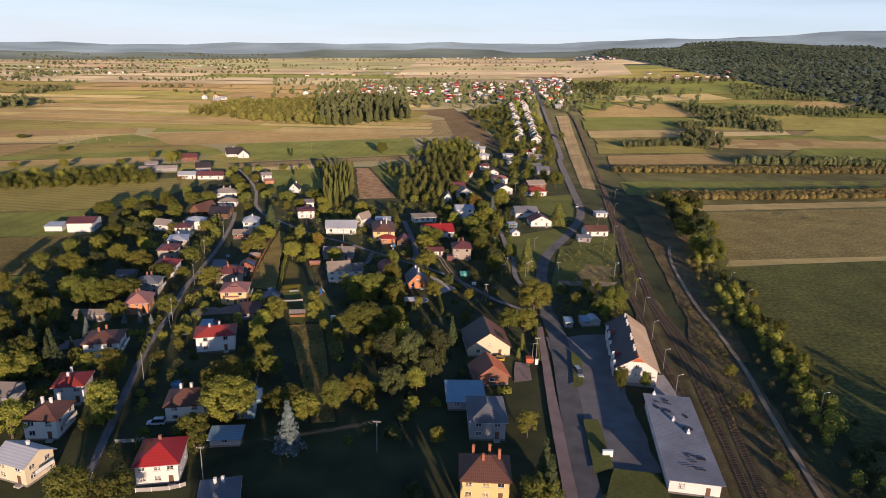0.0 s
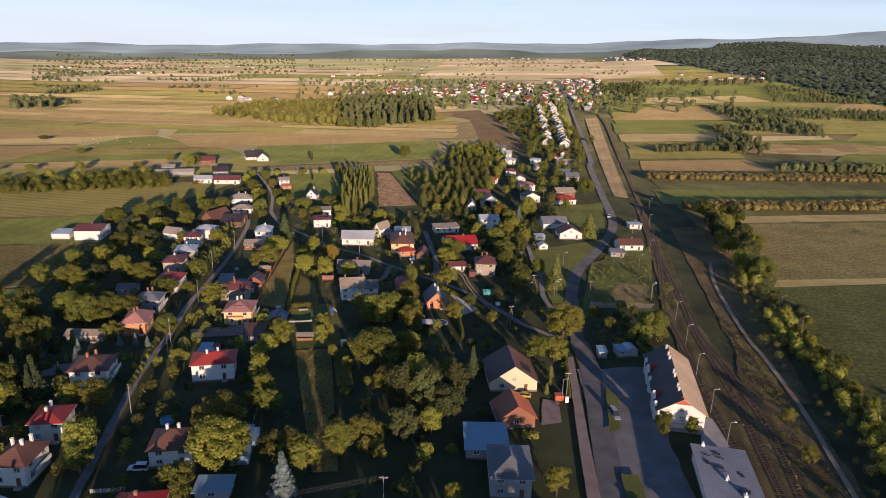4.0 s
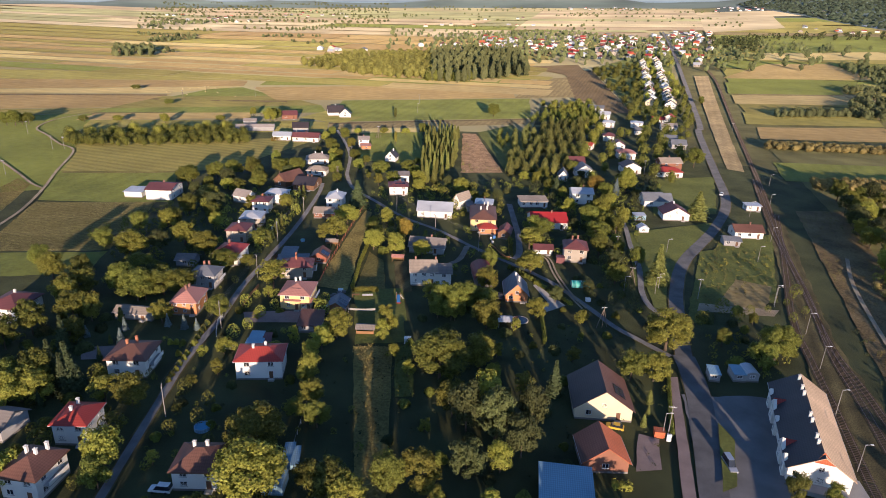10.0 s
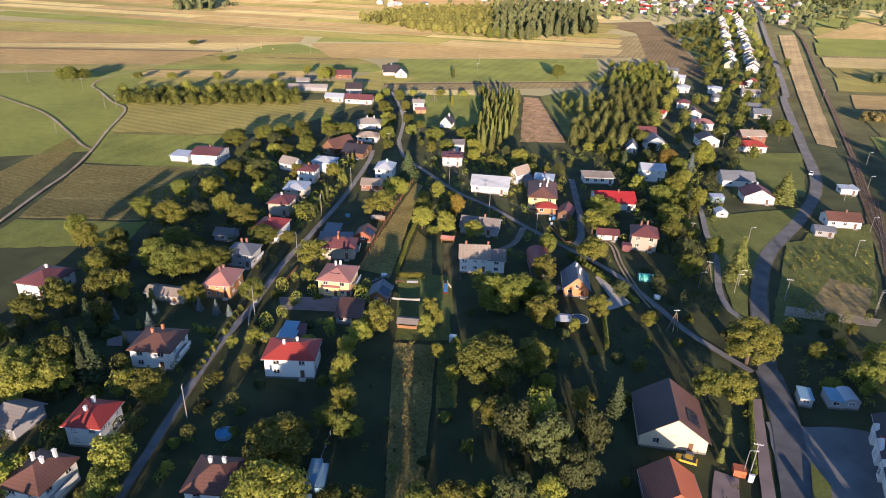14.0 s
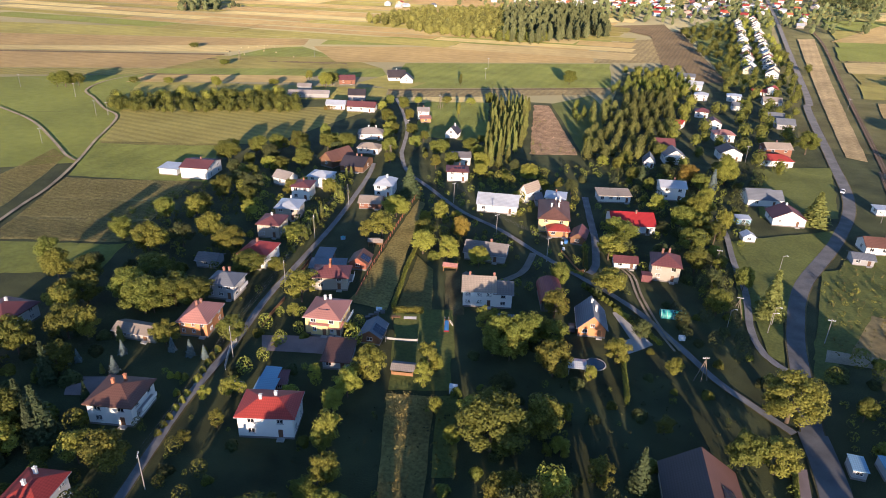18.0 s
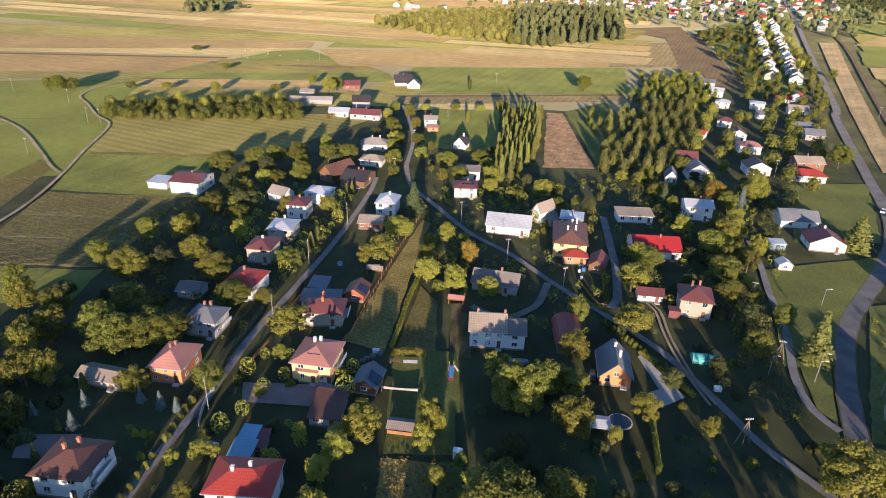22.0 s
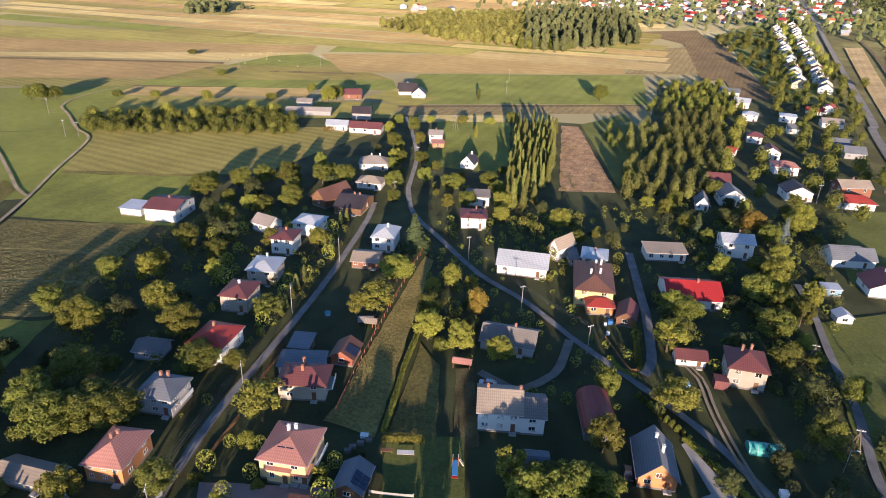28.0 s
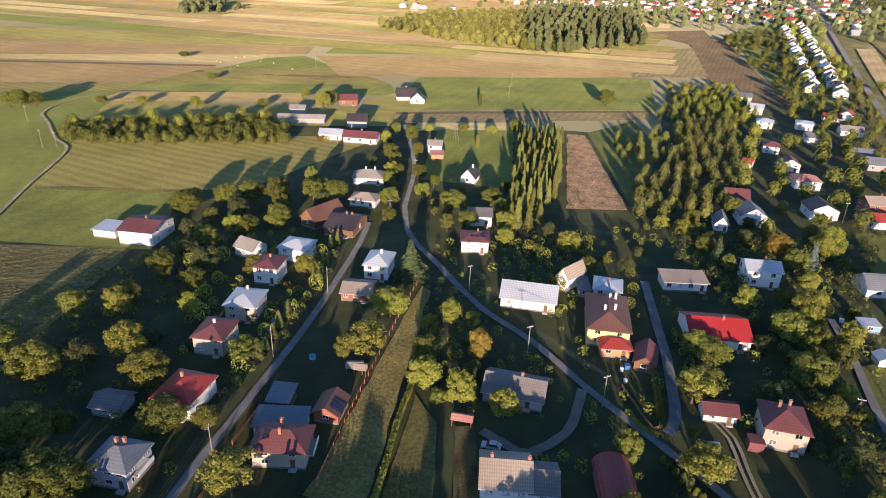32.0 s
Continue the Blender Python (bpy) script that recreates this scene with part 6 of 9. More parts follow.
for i in range(16):
    v, f = box_data(0, rg.uniform(0.8, 2.6), 0, rg.uniform(0.15, 0.5) if i % 3 else rg.uniform(0.8, 1.6), 0, 0.02)
    px, py = rg.uniform(-4.5, 3), rg.uniform(-0.42, 0.42) * 39.8
    part("tar_patch", mesh_of("tar_patch", v, f, "tar_patch"), shed_top, "black tar repair on the roof", (px, py, 4.3 + 0.3 * (py / 39.8)), rg.uniform(-0.3, 0.3))
for u, w2 in ((-0.5, 0.16), (2.2, 0.02), (-3.5, 0.49)):
    v, f = box_data(-0.4, 0.4, -0.4, 0.4, 4.1, 4.9)
    tube_data(0.2, 0.2, 4.9, 5.5, 8, 0, 0, v, f)
    part("roof_vent", mesh_of("roof_vent", v, f, "white_paint"), shed_top, "white roof vent", (u, w2 * 39.8, 0))
station_ob = bpy.data.objects["station"]
for k in (-0.28, 0.22):
    v, f = [(-6.8, -1.6, 4.0), (-6.8, 1.6, 4.0), (-6.8, 0, 6.0), (-3.5, 0, 6.1)], [(0, 2, 1), (0, 3, 2), (1, 2, 3), (0, 1, 3)]
    part("dormer", mesh_of("dormer", v, f, "red_roof"), station_ob, "small red gabled dormer", (0, k * 34, 0))
for k, wide in ((-0.42, 2.6), (-0.28, 4.2), (0.02, 2.4), (0.2, 4.2), (0.38, 2.6)):      # gabled bays on the yard side
    v, f = box_data(-6.9, -6.2, -wide / 2, wide / 2, 0, 4.3)
    n = len(v)
    v += [(-6.9, -wide / 2, 4.3), (-6.9, wide / 2, 4.3), (-6.9, 0, 4.3 + wide * 0.42), (-6.2, -wide / 2, 4.3), (-6.2, wide / 2, 4.3), (-6.2, 0, 4.3 + wide * 0.42)]
    f += [(n, n + 2, n + 1), (n, n + 3, n + 5, n + 2), (n + 1, n + 2, n + 5, n + 4), (n + 3, n + 4, n + 5)]
    bay = part("bay", mesh_of("bay", v, f, "white_wall"), station_ob, "white gabled bay", (0, k * 34, 0))
    put_window(bay, -6.9, 0, 1.4, -math.pi / 2, 1.2, 1.6)
part("half_hip", mesh_of("half_hip", [(-2.0, -18.1, 7.2), (2.0, -18.1, 7.2), (0, -16.2, 8.9), (-2.0, -17.9, 7.0), (2.0, -17.9, 7.0), (0, -16.0, 8.6)], [(0, 1, 2), (3, 5, 4), (0, 3, 4, 1), (1, 4, 5, 2), (2, 5, 3, 0)], "orange_roof"), station_ob, "small red half-hip over the gable")
part("terrace", mesh_of("terrace", *box_data(-5.6, 5.6, -20.2, -17.3, -0.2, 1.1), "concrete"), station_ob, "grey concrete loading terrace")
house('small grey kiosk beside the forecourt', 51.9, 213.7, -0.6, 2.8, 4.5, 2.5, 'shed', 0.2, 'grey_wall', 'blue_roof', front=1, side=0, floors=1, name='kiosk', over=0.2)
house('small metal garage with ribbed roof', 61.9, 216.0, 8.9, 3.6, 5.0, 2.5, 'arch', 0.7, 'grey_wall', 'metal_roof', front=1, side=0, floors=1, name='garage', gutter=False, over=0.1)
house('low flat garage beside the forecourt', 58.6, 215.3, 4.8, 3.3, 5.0, 2.4, 'shed', 0.2, 'grey_wall', 'blue_roof', front=1, side=0, floors=1, name='garage', over=0.1)
# houses of the upper village
house('white house with dark gable roof', 21.1, 451.4, 7.5, 9.6, 9.0, 4.0, 'gable', 3.4, 'white_wall', 'plum_roof', front=2, side=1, floors=1, group='upper village houses')
house('white gabled house with slate roof', 24.9, 431.8, 9.4, 10.0, 10.0, 4.4, 'cross', 3.4, 'white_wall', 'slate_roof', front=2, side=1, floors=1, group='upper village houses')
house('small white house with steep dark roof', 13.0, 420.8, 0.3, 5.0, 9.0, 3.0, 'cross', 3.4, 'white_wall', 'slate_roof', front=2, side=1, floors=1, group='upper village houses')
house('white house with dark hip roof', 53.8, 449.5, 10.1, 11.1, 10.0, 4.4, 'cross', 2.8, 'white_wall', 'dark_roof', front=2, side=1, floors=1, group='upper village houses')
house('white house with red hip roof', 55.1, 488.0, 7.6, 11.1, 9.0, 4.6, 'hip', 2.0, 'white_wall', 'rose_roof', front=2, side=1, floors=2, group='upper village houses')
house('white house with dark gable roof', 52.2, 514.3, 1.8, 8.9, 9.0, 4.4, 'cross', 2.6, 'white_wall', 'plum_roof', front=2, side=1, floors=2, group='upper village houses')
house('white house with plum roof', 48.4, 545.8, -4.2, 8.1, 8.0, 4.4, 'hip', 2.0, 'white_wall', 'plum_roof', front=2, side=1, floors=2, group='upper village houses')
house('white house with pale roof', 52.7, 603.3, -8.3, 9.1, 8.0, 4.6, 'hip', 1.8, 'white_wall', 'metal_roof', front=2, side=1, floors=2, group='upper village houses')
house('white house with pale metal roof', 51.8, 643.8, -10.4, 10.1, 9.0, 4.6, 'gable', 2.4, 'white_wall', 'metal_roof', front=2, side=1, floors=2, group='upper village houses')
house('white house with slate roof', 47.2, 684.5, -4.2, 14.1, 9.0, 3.6, 'gable', 2.4, 'white_wall', 'slate_roof', front=2, side=1, floors=1, group='upper village houses')
house('white house with pale flat roof', 76.2, 609.9, -6.6, 9.5, 9.0, 4.6, 'hip', 1.2, 'white_wall', 'metal_roof', front=2, side=1, floors=2, group='upper village houses')
house('white house with grey gable roof', 75.7, 579.0, -3.0, 9.4, 8.0, 3.6, 'gable', 2.2, 'white_wall', 'slate_roof', front=2, side=1, floors=1, group='upper village houses')
house('long low house with bright red roof', 98.4, 643.0, -7.1, 10.3, 8.0, 3.0, 'gable', 2.0, 'white_wall', 'red_roof', front=2, side=1, floors=1, group='upper village houses')
house('white house with red roof', 108.7, 648.1, -19.0, 7.7, 8.0, 4.6, 'cross', 2.4, 'white_wall', 'red_roof', front=2, side=1, floors=2, group='upper village houses')
house('white house with grey roof', 101.3, 606.3, 1.5, 12.3, 9.0, 3.4, 'gable', 2.6, 'white_wall', 'grey_roof', front=2, side=1, floors=1, group='upper village houses')
house('dark-roofed house among trees', 93.5, 549.7, 1.2, 9.6, 9.0, 3.6, 'gable', 3.0, 'grey_wall', 'slate_roof', front=2, side=1, floors=1, group='upper village houses')
house('dark-roofed house among trees', 96.4, 533.5, 4.1, 10.3, 9.0, 3.6, 'gable', 3.0, 'grey_wall', 'slate_roof', front=2, side=1, floors=1, group='upper village houses')
house('small house with red wall', 32.7, 509.5, -19.8, 4.3, 7.0, 3.4, 'gable', 1.8, 'white_wall', 'red_roof', front=2, side=1, floors=1, group='upper village houses')
rg = random.Random(21)
WALLS = ["white_wall"] * 5 + ["cream_wall", "beige_wall", "white_wall"]
ROOFS = ["red_roof", "orange_roof", "metal_roof", "red_roof", "grey_roof", "slate_roof", "metal_roof", "plum_roof"]
NAMED = {"red_roof": "red", "brown_roof": "brown", "metal_roof": "pale metal", "plum_roof": "plum", "grey_roof": "grey", "bright_red_roof": "bright red", "slate_roof": "slate", "orange_roof": "orange"}


def far_house(x, y, rot, group):
    rm, wm = ROOFS[rg.randrange(8)], WALLS[rg.randrange(8)]
    kind = ("hip", "gable", "cross", "gable")[rg.randrange(4)]
    two = rg.random() < 0.6
    shade = {"white_wall": "white", "cream_wall": "cream", "beige_wall": "beige"}[wm]
    return house(shade + " house with " + NAMED[rm] + (" hip" if kind == "hip" else " gable") + " roof", x, y, rot, rg.uniform(8.5, 11), rg.uniform(8, 10), 5.2 if two else 3.4, kind, rg.uniform(2.0, 3.2), wm, rm, front=2 if y < 1260 else 0, side=0, floors=2 if two else 1, group=group, door=False, gutter=False, chimneys=((0.1, 0.05),) if rg.random() < 0.5 else ())


def row_house(x, y, k):
    """A white house in the row beside the street, its gable to the south."""
    rm = ("grey_roof", "slate_roof", "metal_roof", "grey_roof", "metal_roof", "slate_roof", "red_roof")[k % 7]
    word = {"grey_roof": "grey", "slate_roof": "slate", "red_roof": "red", "metal_roof": "pale metal", "rose_roof": "rose", "tan_roof": "tan"}[rm]
    return house(("white", "cream", "white", "white")[k % 4] + " two-storey house with " + word + " gable roof in a row", x, y, -6 + (k * 37 % 9) - 4, 10.6, 10.0, 4.4, "cross", 3.8, ("white_wall", "cream_wall", "white_wall", "white_wall")[k % 4], rm, front=2, side=0, floors=2, loft=1, gutter=False, door=False, group="street row houses", chimneys=((0.1, 0.2),), cmat="chimney_white")


for k in range(17):
    u = k / 16
    row_house(105 + 40 * u + 1.5 * math.sin(k * 2.3), 740 + 400 * u ** 1.05, 3 * k + 1)
for k in range(19):
    u = k / 18
    row_house(122 + 48 * u + 1.5 * math.sin(k * 1.7), 727 + 450 * u ** 1.05, 5 * k)

# clusters of the far village and farms on the plain
for quad, seed, count, gap in (
    (((-157, 1566), (-78, 1579), (-62, 1240), (-124, 1228)), 640, 34, 17), (((-253, 1300), (-167, 1318), (-164, 1350), (-250, 1335)), 440, 7, 20),
    (((37, 1630), (79, 1635), (56, 1216), (22, 1190)), 780, 30, 15), (((109, 1676), (192, 1682), (135, 1167), (77, 1160)), 781, 40, 18),
    (((303, 1856), (398, 1856), (240, 1100), (188, 1137)), 965, 44, 21), (((233, 1744), (282, 1746), (194, 1183), (156, 1179)), 966, 24, 19),
    (((-40, 1290), (20, 1300), (24, 1500), (-50, 1490)), 641, 12, 22),
    (((-433, 1111), (-282, 1146), (-308, 1257), (-474, 1220)), 300, 5, 25), (((595, 1826), (818, 1797), (940, 2073), (690, 2126)), 1140, 18, 25),
    (((-1133, 1839), (-797, 1908), (-1001, 2406), (-1431, 2333)), 20, 16, 25), (((-984, 2231), (-648, 2288), (-812, 2876), (-1237, 2815)), 230, 14, 25),
    (((-385, 1767), (3, 1821), (4, 2440), (-518, 2392)), 500, 10, 25), (((640, 3060), (829, 2900), (930, 3300), (740, 3390)), 1000, 16, 25),
    (((66, 3200), (430, 3180), (468, 3420), (72, 3430)), 780, 16, 25)):
    for x, y in spots(list(quad), gap, seed, count)[0]:
        far_house(x, y, rg.uniform(-25, 25), "far village houses")
# single trees
tree('leafy', -127.3, 222.7, 12.4, 7.18)
tree('light', -147.9, 216.9, 11.0, 4.97)
tree('leafy', -121.7, 165.5, 11.0, 5.8)
tree('leafy', -121.9, 171.1, 12.4, 4.97)
tree('spruce', -113.6, 172.7, 13.8, 4.14)
tree('spruce', -120.2, 174.7, 12.4, 3.59)
tree('leafy', -126.1, 165.4, 12.4, 6.21)
tree('light', -117.6, 165.5, 9.7, 4.97)
tree('airy', -101.4, 169.1, 8.3, 4.14)
tree('light', -94.5, 169.4, 9.7, 5.24)
tree('light', -57.5, 159.4, 12.4, 7.73)
tree('light', -53.0, 145.7, 13.8, 8.56)
tree('light', -86.8, 147.7, 11.0, 4.97)
tree('leafy', -84.2, 141.9, 8.3, 3.86)
tree('light', -56.2, 212.6, 10.0, 4.9)
tree('light', -58.2, 204.8, 8.3, 3.86)
tree('airy', -84.3, 197.0, 5.5, 3.04)
tree('leafy', -96.6, 217.7, 8.3, 4.42)
tree('light', -111.3, 210.3, 8.3, 4.14)
tree('airy', -55.9, 188.1, 9.7, 3.59)
tree('light', -51.7, 178.2, 8.3, 3.59)
tree('leafy', -53.4, 173.6, 5.5, 3.31)
tree('leafy', -22.5, 197.2, 15.2, 9.11)
tree('light', -12.5, 204.6, 11.0, 5.8)
tree('light', -12.8, 227.9, 11.0, 5.24)
tree('dull', -12.6, 176.0, 14.5, 5.0)
tree('dull', -5.5, 172.5, 16.0, 5.2)
tree('airy', -8.4, 180.5, 15.0, 4.4)
tree('dull', 0.8, 169.0, 12.5, 4.4)
tree('dull', 2.6, 177.5, 15.2, 4.0)
tree('dull', -10.5, 159.5, 11.0, 4.69)
tree('airy', -3.5, 163.2, 8.3, 3.59)
tree('light', -16.7, 181.0, 11.0, 4.42)
tree('spruce', 8.1, 195.6, 10.5, 2.9)
tree('light', 41.1, 226.6, 13.8, 8.56)
tree('light', 35.1, 208.0, 9.7, 4.97)
tree('leafy', 29.0, 207.5, 9.7, 4.69)
tree('leafy', -25.9, 152.9, 10.4, 4.4)
tree('light', -19.7, 154.2, 10.8, 4.6)
tree('leafy', -37.6, 147.7, 11.0, 5.24)
tree('light', -15.7, 257.0, 9.7, 4.42)
tree('airy', -42.5, 218.4, 11.0, 3.31)
tree('airy', -42.2, 213.2, 8.3, 2.76)
tree('leafy', 30.3, 273.5, 9.7, 4.14)
tree('larch', 45.7, 277.9, 15.2, 4.97)
tree('leafy', 72.2, 227.3, 12.4, 6.35)
tree('leafy', 66.8, 220.9, 9.7, 4.69)
tree('light', 2.4, 238.3, 8.3, 3.59)
tree('leafy', -25.9, 240.7, 6.9, 5.52)
tree('leafy', -20.0, 242.5, 6.9, 5.52)
tree('leafy', -134.6, 226.5, 12.4, 6.07)
tree('light', -145.9, 213.3, 11.0, 4.97)
tree('leafy', -137.5, 205.5, 11.0, 5.8)
tree('leafy', -63.0, 124.5, 8.3, 4.14)
tree('leafy', -58.3, 134.0, 9.7, 4.97)
tree('blue_spruce', -34.6, 133.2, 13.8, 4.14)
tree('light', -32.7, 145.4, 9.7, 4.69)
tree('spruce', 25.8, 116.1, 15.2, 3.86)
tree('spruce', 26.0, 110.1, 15.2, 4.14)
tree('leafy', 24.0, 108.5, 12.4, 5.52)
tree('airy', 25.9, 140.0, 8.3, 3.59)
tree('leafy', -76.7, 111.7, 11.0, 5.52)
tree('leafy', -65.6, 108.2, 11.0, 5.52)
tree('light', -104.3, 136.7, 11.0, 5.8)
tree('leafy', 57.6, 165.0, 9.0, 2.7)
tree('leafy', 65.6, 166.4, 6.5, 2.0)
tree('light', 16.6, 238.2, 5.2, 2.6)
tree('leafy', 40.2, 292.2, 9.7, 3.59)
tree('light', -155.6, 289.1, 11.0, 4.69)
tree('light', -139.7, 274.0, 11.0, 5.8)
tree('light', -126.6, 265.4, 11.0, 6.07)
tree('light', -152.9, 258.8, 11.0, 6.9)
tree('leafy', -137.3, 240.5, 9.7, 6.9)
tree('leafy', -122.0, 229.1, 11.0, 8.28)
tree('leafy', -116.5, 231.1, 9.7, 6.21)
tree('leafy', -113.0, 253.7, 8.3, 6.35)
tree('airy', -88.6, 242.4, 11.0, 6.35)
tree('light', -105.1, 257.6, 5.5, 3.59)
tree('leafy', -186.7, 360.0, 12.4, 7.18)
tree('leafy', -177.6, 374.5, 11.0, 4.69)
tree('leafy', -170.7, 379.9, 11.0, 4.42)
tree('leafy', -161.3, 383.8, 12.4, 3.86)
tree('leafy', -153.4, 400.5, 12.4, 3.31)
tree('leafy', -137.3, 390.4, 11.0, 6.07)
tree('leafy', -137.0, 451.1, 9.7, 4.69)
tree('leafy', -114.7, 393.6, 9.7, 4.42)
tree('leafy', -162.7, 339.9, 8.3, 4.97)
tree('leafy', -155.0, 352.8, 8.3, 4.97)
tree('leafy', -146.9, 360.7, 8.3, 4.97)
tree('spruce', -86.1, 337.9, 13.8, 5.8)
tree('light', -84.1, 314.6, 9.7, 6.35)
tree('airy', -82.2, 293.7, 11.0, 6.07)
tree('airy', -87.0, 290.5, 8.3, 3.59)
tree('light', -118.8, 329.6, 8.3, 4.14)
tree('leafy', -110.5, 282.4, 6.9, 4.97)
tree('light', -134.2, 324.7, 8.3, 4.14)
tree('light', -64.3, 285.7, 9.7, 4.69)
tree('leafy', -66.6, 295.0, 9.7, 4.14)
tree('light', -54.9, 283.2, 9.7, 4.14)
tree('airy', -65.6, 314.5, 9.7, 3.86)
tree('golden', -54.7, 301.9, 9.7, 3.59)
tree('light', -43.7, 281.7, 8.3, 4.14)
tree('light', -0.6, 276.0, 9.7, 5.8)
tree('leafy', -16.2, 275.8, 9.7, 3.31)
tree('airy', -2.1, 301.8, 9.7, 6.07)
tree('leafy', 3.5, 320.5, 8.3, 5.52)
tree('leafy', 23.8, 342.6, 8.3, 4.42)
tree('light', 31.3, 348.7, 13.8, 6.07)
tree('light', 46.7, 402.1, 13.8, 6.35)
tree('leafy', 26.3, 319.0, 9.7, 6.9)
tree('light', 37.8, 335.4, 12.4, 3.86)
tree('spruce', 8.9, 384.1, 11.0, 3.59)
tree('golden', 29.5, 398.7, 9.7, 4.14)
tree('light', -40.5, 374.4, 9.7, 4.97)
tree('light', -65.1, 383.8, 9.7, 4.42)
tree('leafy', -90.3, 399.2, 9.7, 5.8)
tree('leafy', -79.1, 383.6, 8.3, 4.42)
tree('leafy', -76.6, 410.3, 8.3, 4.97)
tree('leafy', -376.4, 461.2, 12.4, 6.35)
tree('leafy', -381.9, 459.4, 11.0, 5.52)
tree('leafy', -371.8, 468.3, 9.7, 4.97)
tree('leafy', -375.9, 467.1, 8.3, 4.69)
tree('light', -285.5, 503.4, 8.3, 4.14)
tree('light', -321.1, 498.3, 5.5, 4.69)
tree('leafy', -343.1, 489.6, 5.5, 4.14)
tree('light', -251.3, 524.5, 5.5, 4.69)
tree('light', -213.0, 530.8, 12.4, 6.35)
tree('leafy', -213.6, 543.9, 11.0, 5.52)
tree('light', -237.3, 554.3, 8.3, 3.31)
tree('leafy', -330.0, 584.4, 5.5, 4.69)
tree('leafy', -407.7, 655.8, 5.5, 5.52)
tree('leafy', -123.1, 578.0, 11.0, 1.38)
tree('leafy', -44.8, 620.6, 12.4, 6.9)
tree('light', -100.2, 479.9, 11.0, 1.38)
tree('leafy', 78.3, 578.9, 8.3, 5.52)
tree('leafy', -114.7, 430.3, 8.3, 4.14)
tree('light', -126.0, 461.8, 8.3, 3.59)
tree('leafy', -138.7, 487.5, 9.7, 4.42)
tree('leafy', -105.1, 406.5, 8.3, 3.86)
tree('leafy', -150.5, 494.7, 8.3, 3.59)
tree('leafy', -123.5, 426.9, 8.3, 3.31)
tree('light', -135.3, 508.5, 5.5, 3.59)
tree('light', -117.5, 516.4, 5.5, 3.86)
tree('light', -101.7, 519.4, 5.5, 3.86)
tree('leafy', -89.5, 522.5, 9.7, 4.14)
tree('airy', -32.9, 241.1, 9.7, 4.14)
tree('leafy', -27.9, 235.6, 11.7, 4.42)
tree('leafy', -23.8, 234.7, 12.4, 4.69)
tree('leafy', -20.9, 239.8, 11.0, 4.42)
tree('airy', -17.6, 243.6, 8.3, 4.14)
tree('leafy', -14.1, 242.0, 8.3, 4.14)
tree('airy', -23.3, 231.7, 8.3, 4.14)
tree('leafy', -29.0, 232.4, 6.9, 4.14)
tree('leafy', 96.4, 473.9, 13.8, 6.9)
tree('larch', 76.6, 363.1, 13.8, 6.9)
tree('leafy', 46.8, 403.7, 12.4, 6.9)
tree('leafy', 27.2, 360.7, 6.9, 4.14)
tree('golden', 30.2, 398.3, 9.7, 5.52)
# poplar plantation
tree('poplar', -64.1, 388.8, 11.3, 1.72)
tree('poplar', -61.6, 388.9, 13.4, 2.02)
tree('poplar', -57.4, 388.7, 10.8, 2.04)
tree('poplar', -54.4, 397.8, 9.4, 1.77)
tree('poplar', -54.3, 417.7, 12.3, 1.46)
tree('poplar', -52.7, 425.5, 13.0, 1.39)
tree('poplar', -67.4, 406.4, 12.9, 2.02)
tree('poplar', -62.6, 406.3, 9.7, 2.04)
tree('poplar', -59.4, 410.5, 10.2, 1.77)
tree('poplar', -55.8, 403.4, 13.2, 1.46)
tree('poplar', -58.3, 435.1, 12.0, 1.39)
tree('poplar', -54.5, 440.6, 9.3, 1.63)
tree('poplar', -67.9, 419.6, 9.3, 2.04)
tree('poplar', -65.5, 419.8, 11.4, 1.77)
tree('poplar', -61.3, 412.5, 13.4, 1.46)
tree('poplar', -58.8, 422.8, 10.8, 1.39)
tree('poplar', -57.9, 446.6, 9.4, 1.63)
tree('poplar', -54.3, 447.7, 12.4, 1.95)
tree('poplar', -71.3, 429.3, 12.5, 1.77)
tree('poplar', -66.2, 424.5, 12.8, 1.46)
tree('poplar', -62.8, 434.4, 9.7, 1.39)
tree('poplar', -58.9, 432.7, 10.2, 1.63)
tree('poplar', -59.6, 450.6, 13.2, 1.95)
tree('poplar', -57.0, 454.8, 11.9, 2.07)
tree('poplar', -70.7, 438.1, 11.8, 1.46)
tree('poplar', -68.3, 445.7, 9.3, 1.39)
tree('poplar', -64.6, 439.7, 11.4, 1.63)
tree('poplar', -61.7, 439.1, 13.4, 1.95)
tree('poplar', -61.0, 463.2, 10.7, 2.07)
tree('poplar', -56.6, 468.9, 9.4, 1.87)
tree('poplar', -74.8, 455.9, 9.5, 1.39)
tree('poplar', -70.4, 448.1, 12.5, 1.63)
tree('poplar', -66.0, 449.7, 12.8, 1.95)
tree('poplar', -62.2, 457.6, 9.7, 2.07)
tree('poplar', -61.1, 472.7, 10.2, 1.87)
tree('poplar', -58.4, 470.5, 13.2, 1.54)
tree('poplar', -74.8, 458.2, 13.3, 1.63)
tree('poplar', -70.5, 462.5, 11.7, 1.95)
tree('poplar', -67.7, 468.8, 9.3, 2.07)
tree('poplar', -64.5, 463.9, 11.4, 1.87)
tree('poplar', -63.5, 476.5, 13.4, 1.54)
tree('poplar', -59.0, 480.4, 10.7, 1.38)
tree('poplar', -76.5, 475.6, 10.5, 1.95)
tree('poplar', -74.5, 479.3, 9.5, 2.07)
tree('poplar', -69.9, 471.3, 12.6, 1.87)
tree('poplar', -65.9, 476.1, 12.8, 1.54)
tree('poplar', -62.8, 489.5, 9.7, 1.38)
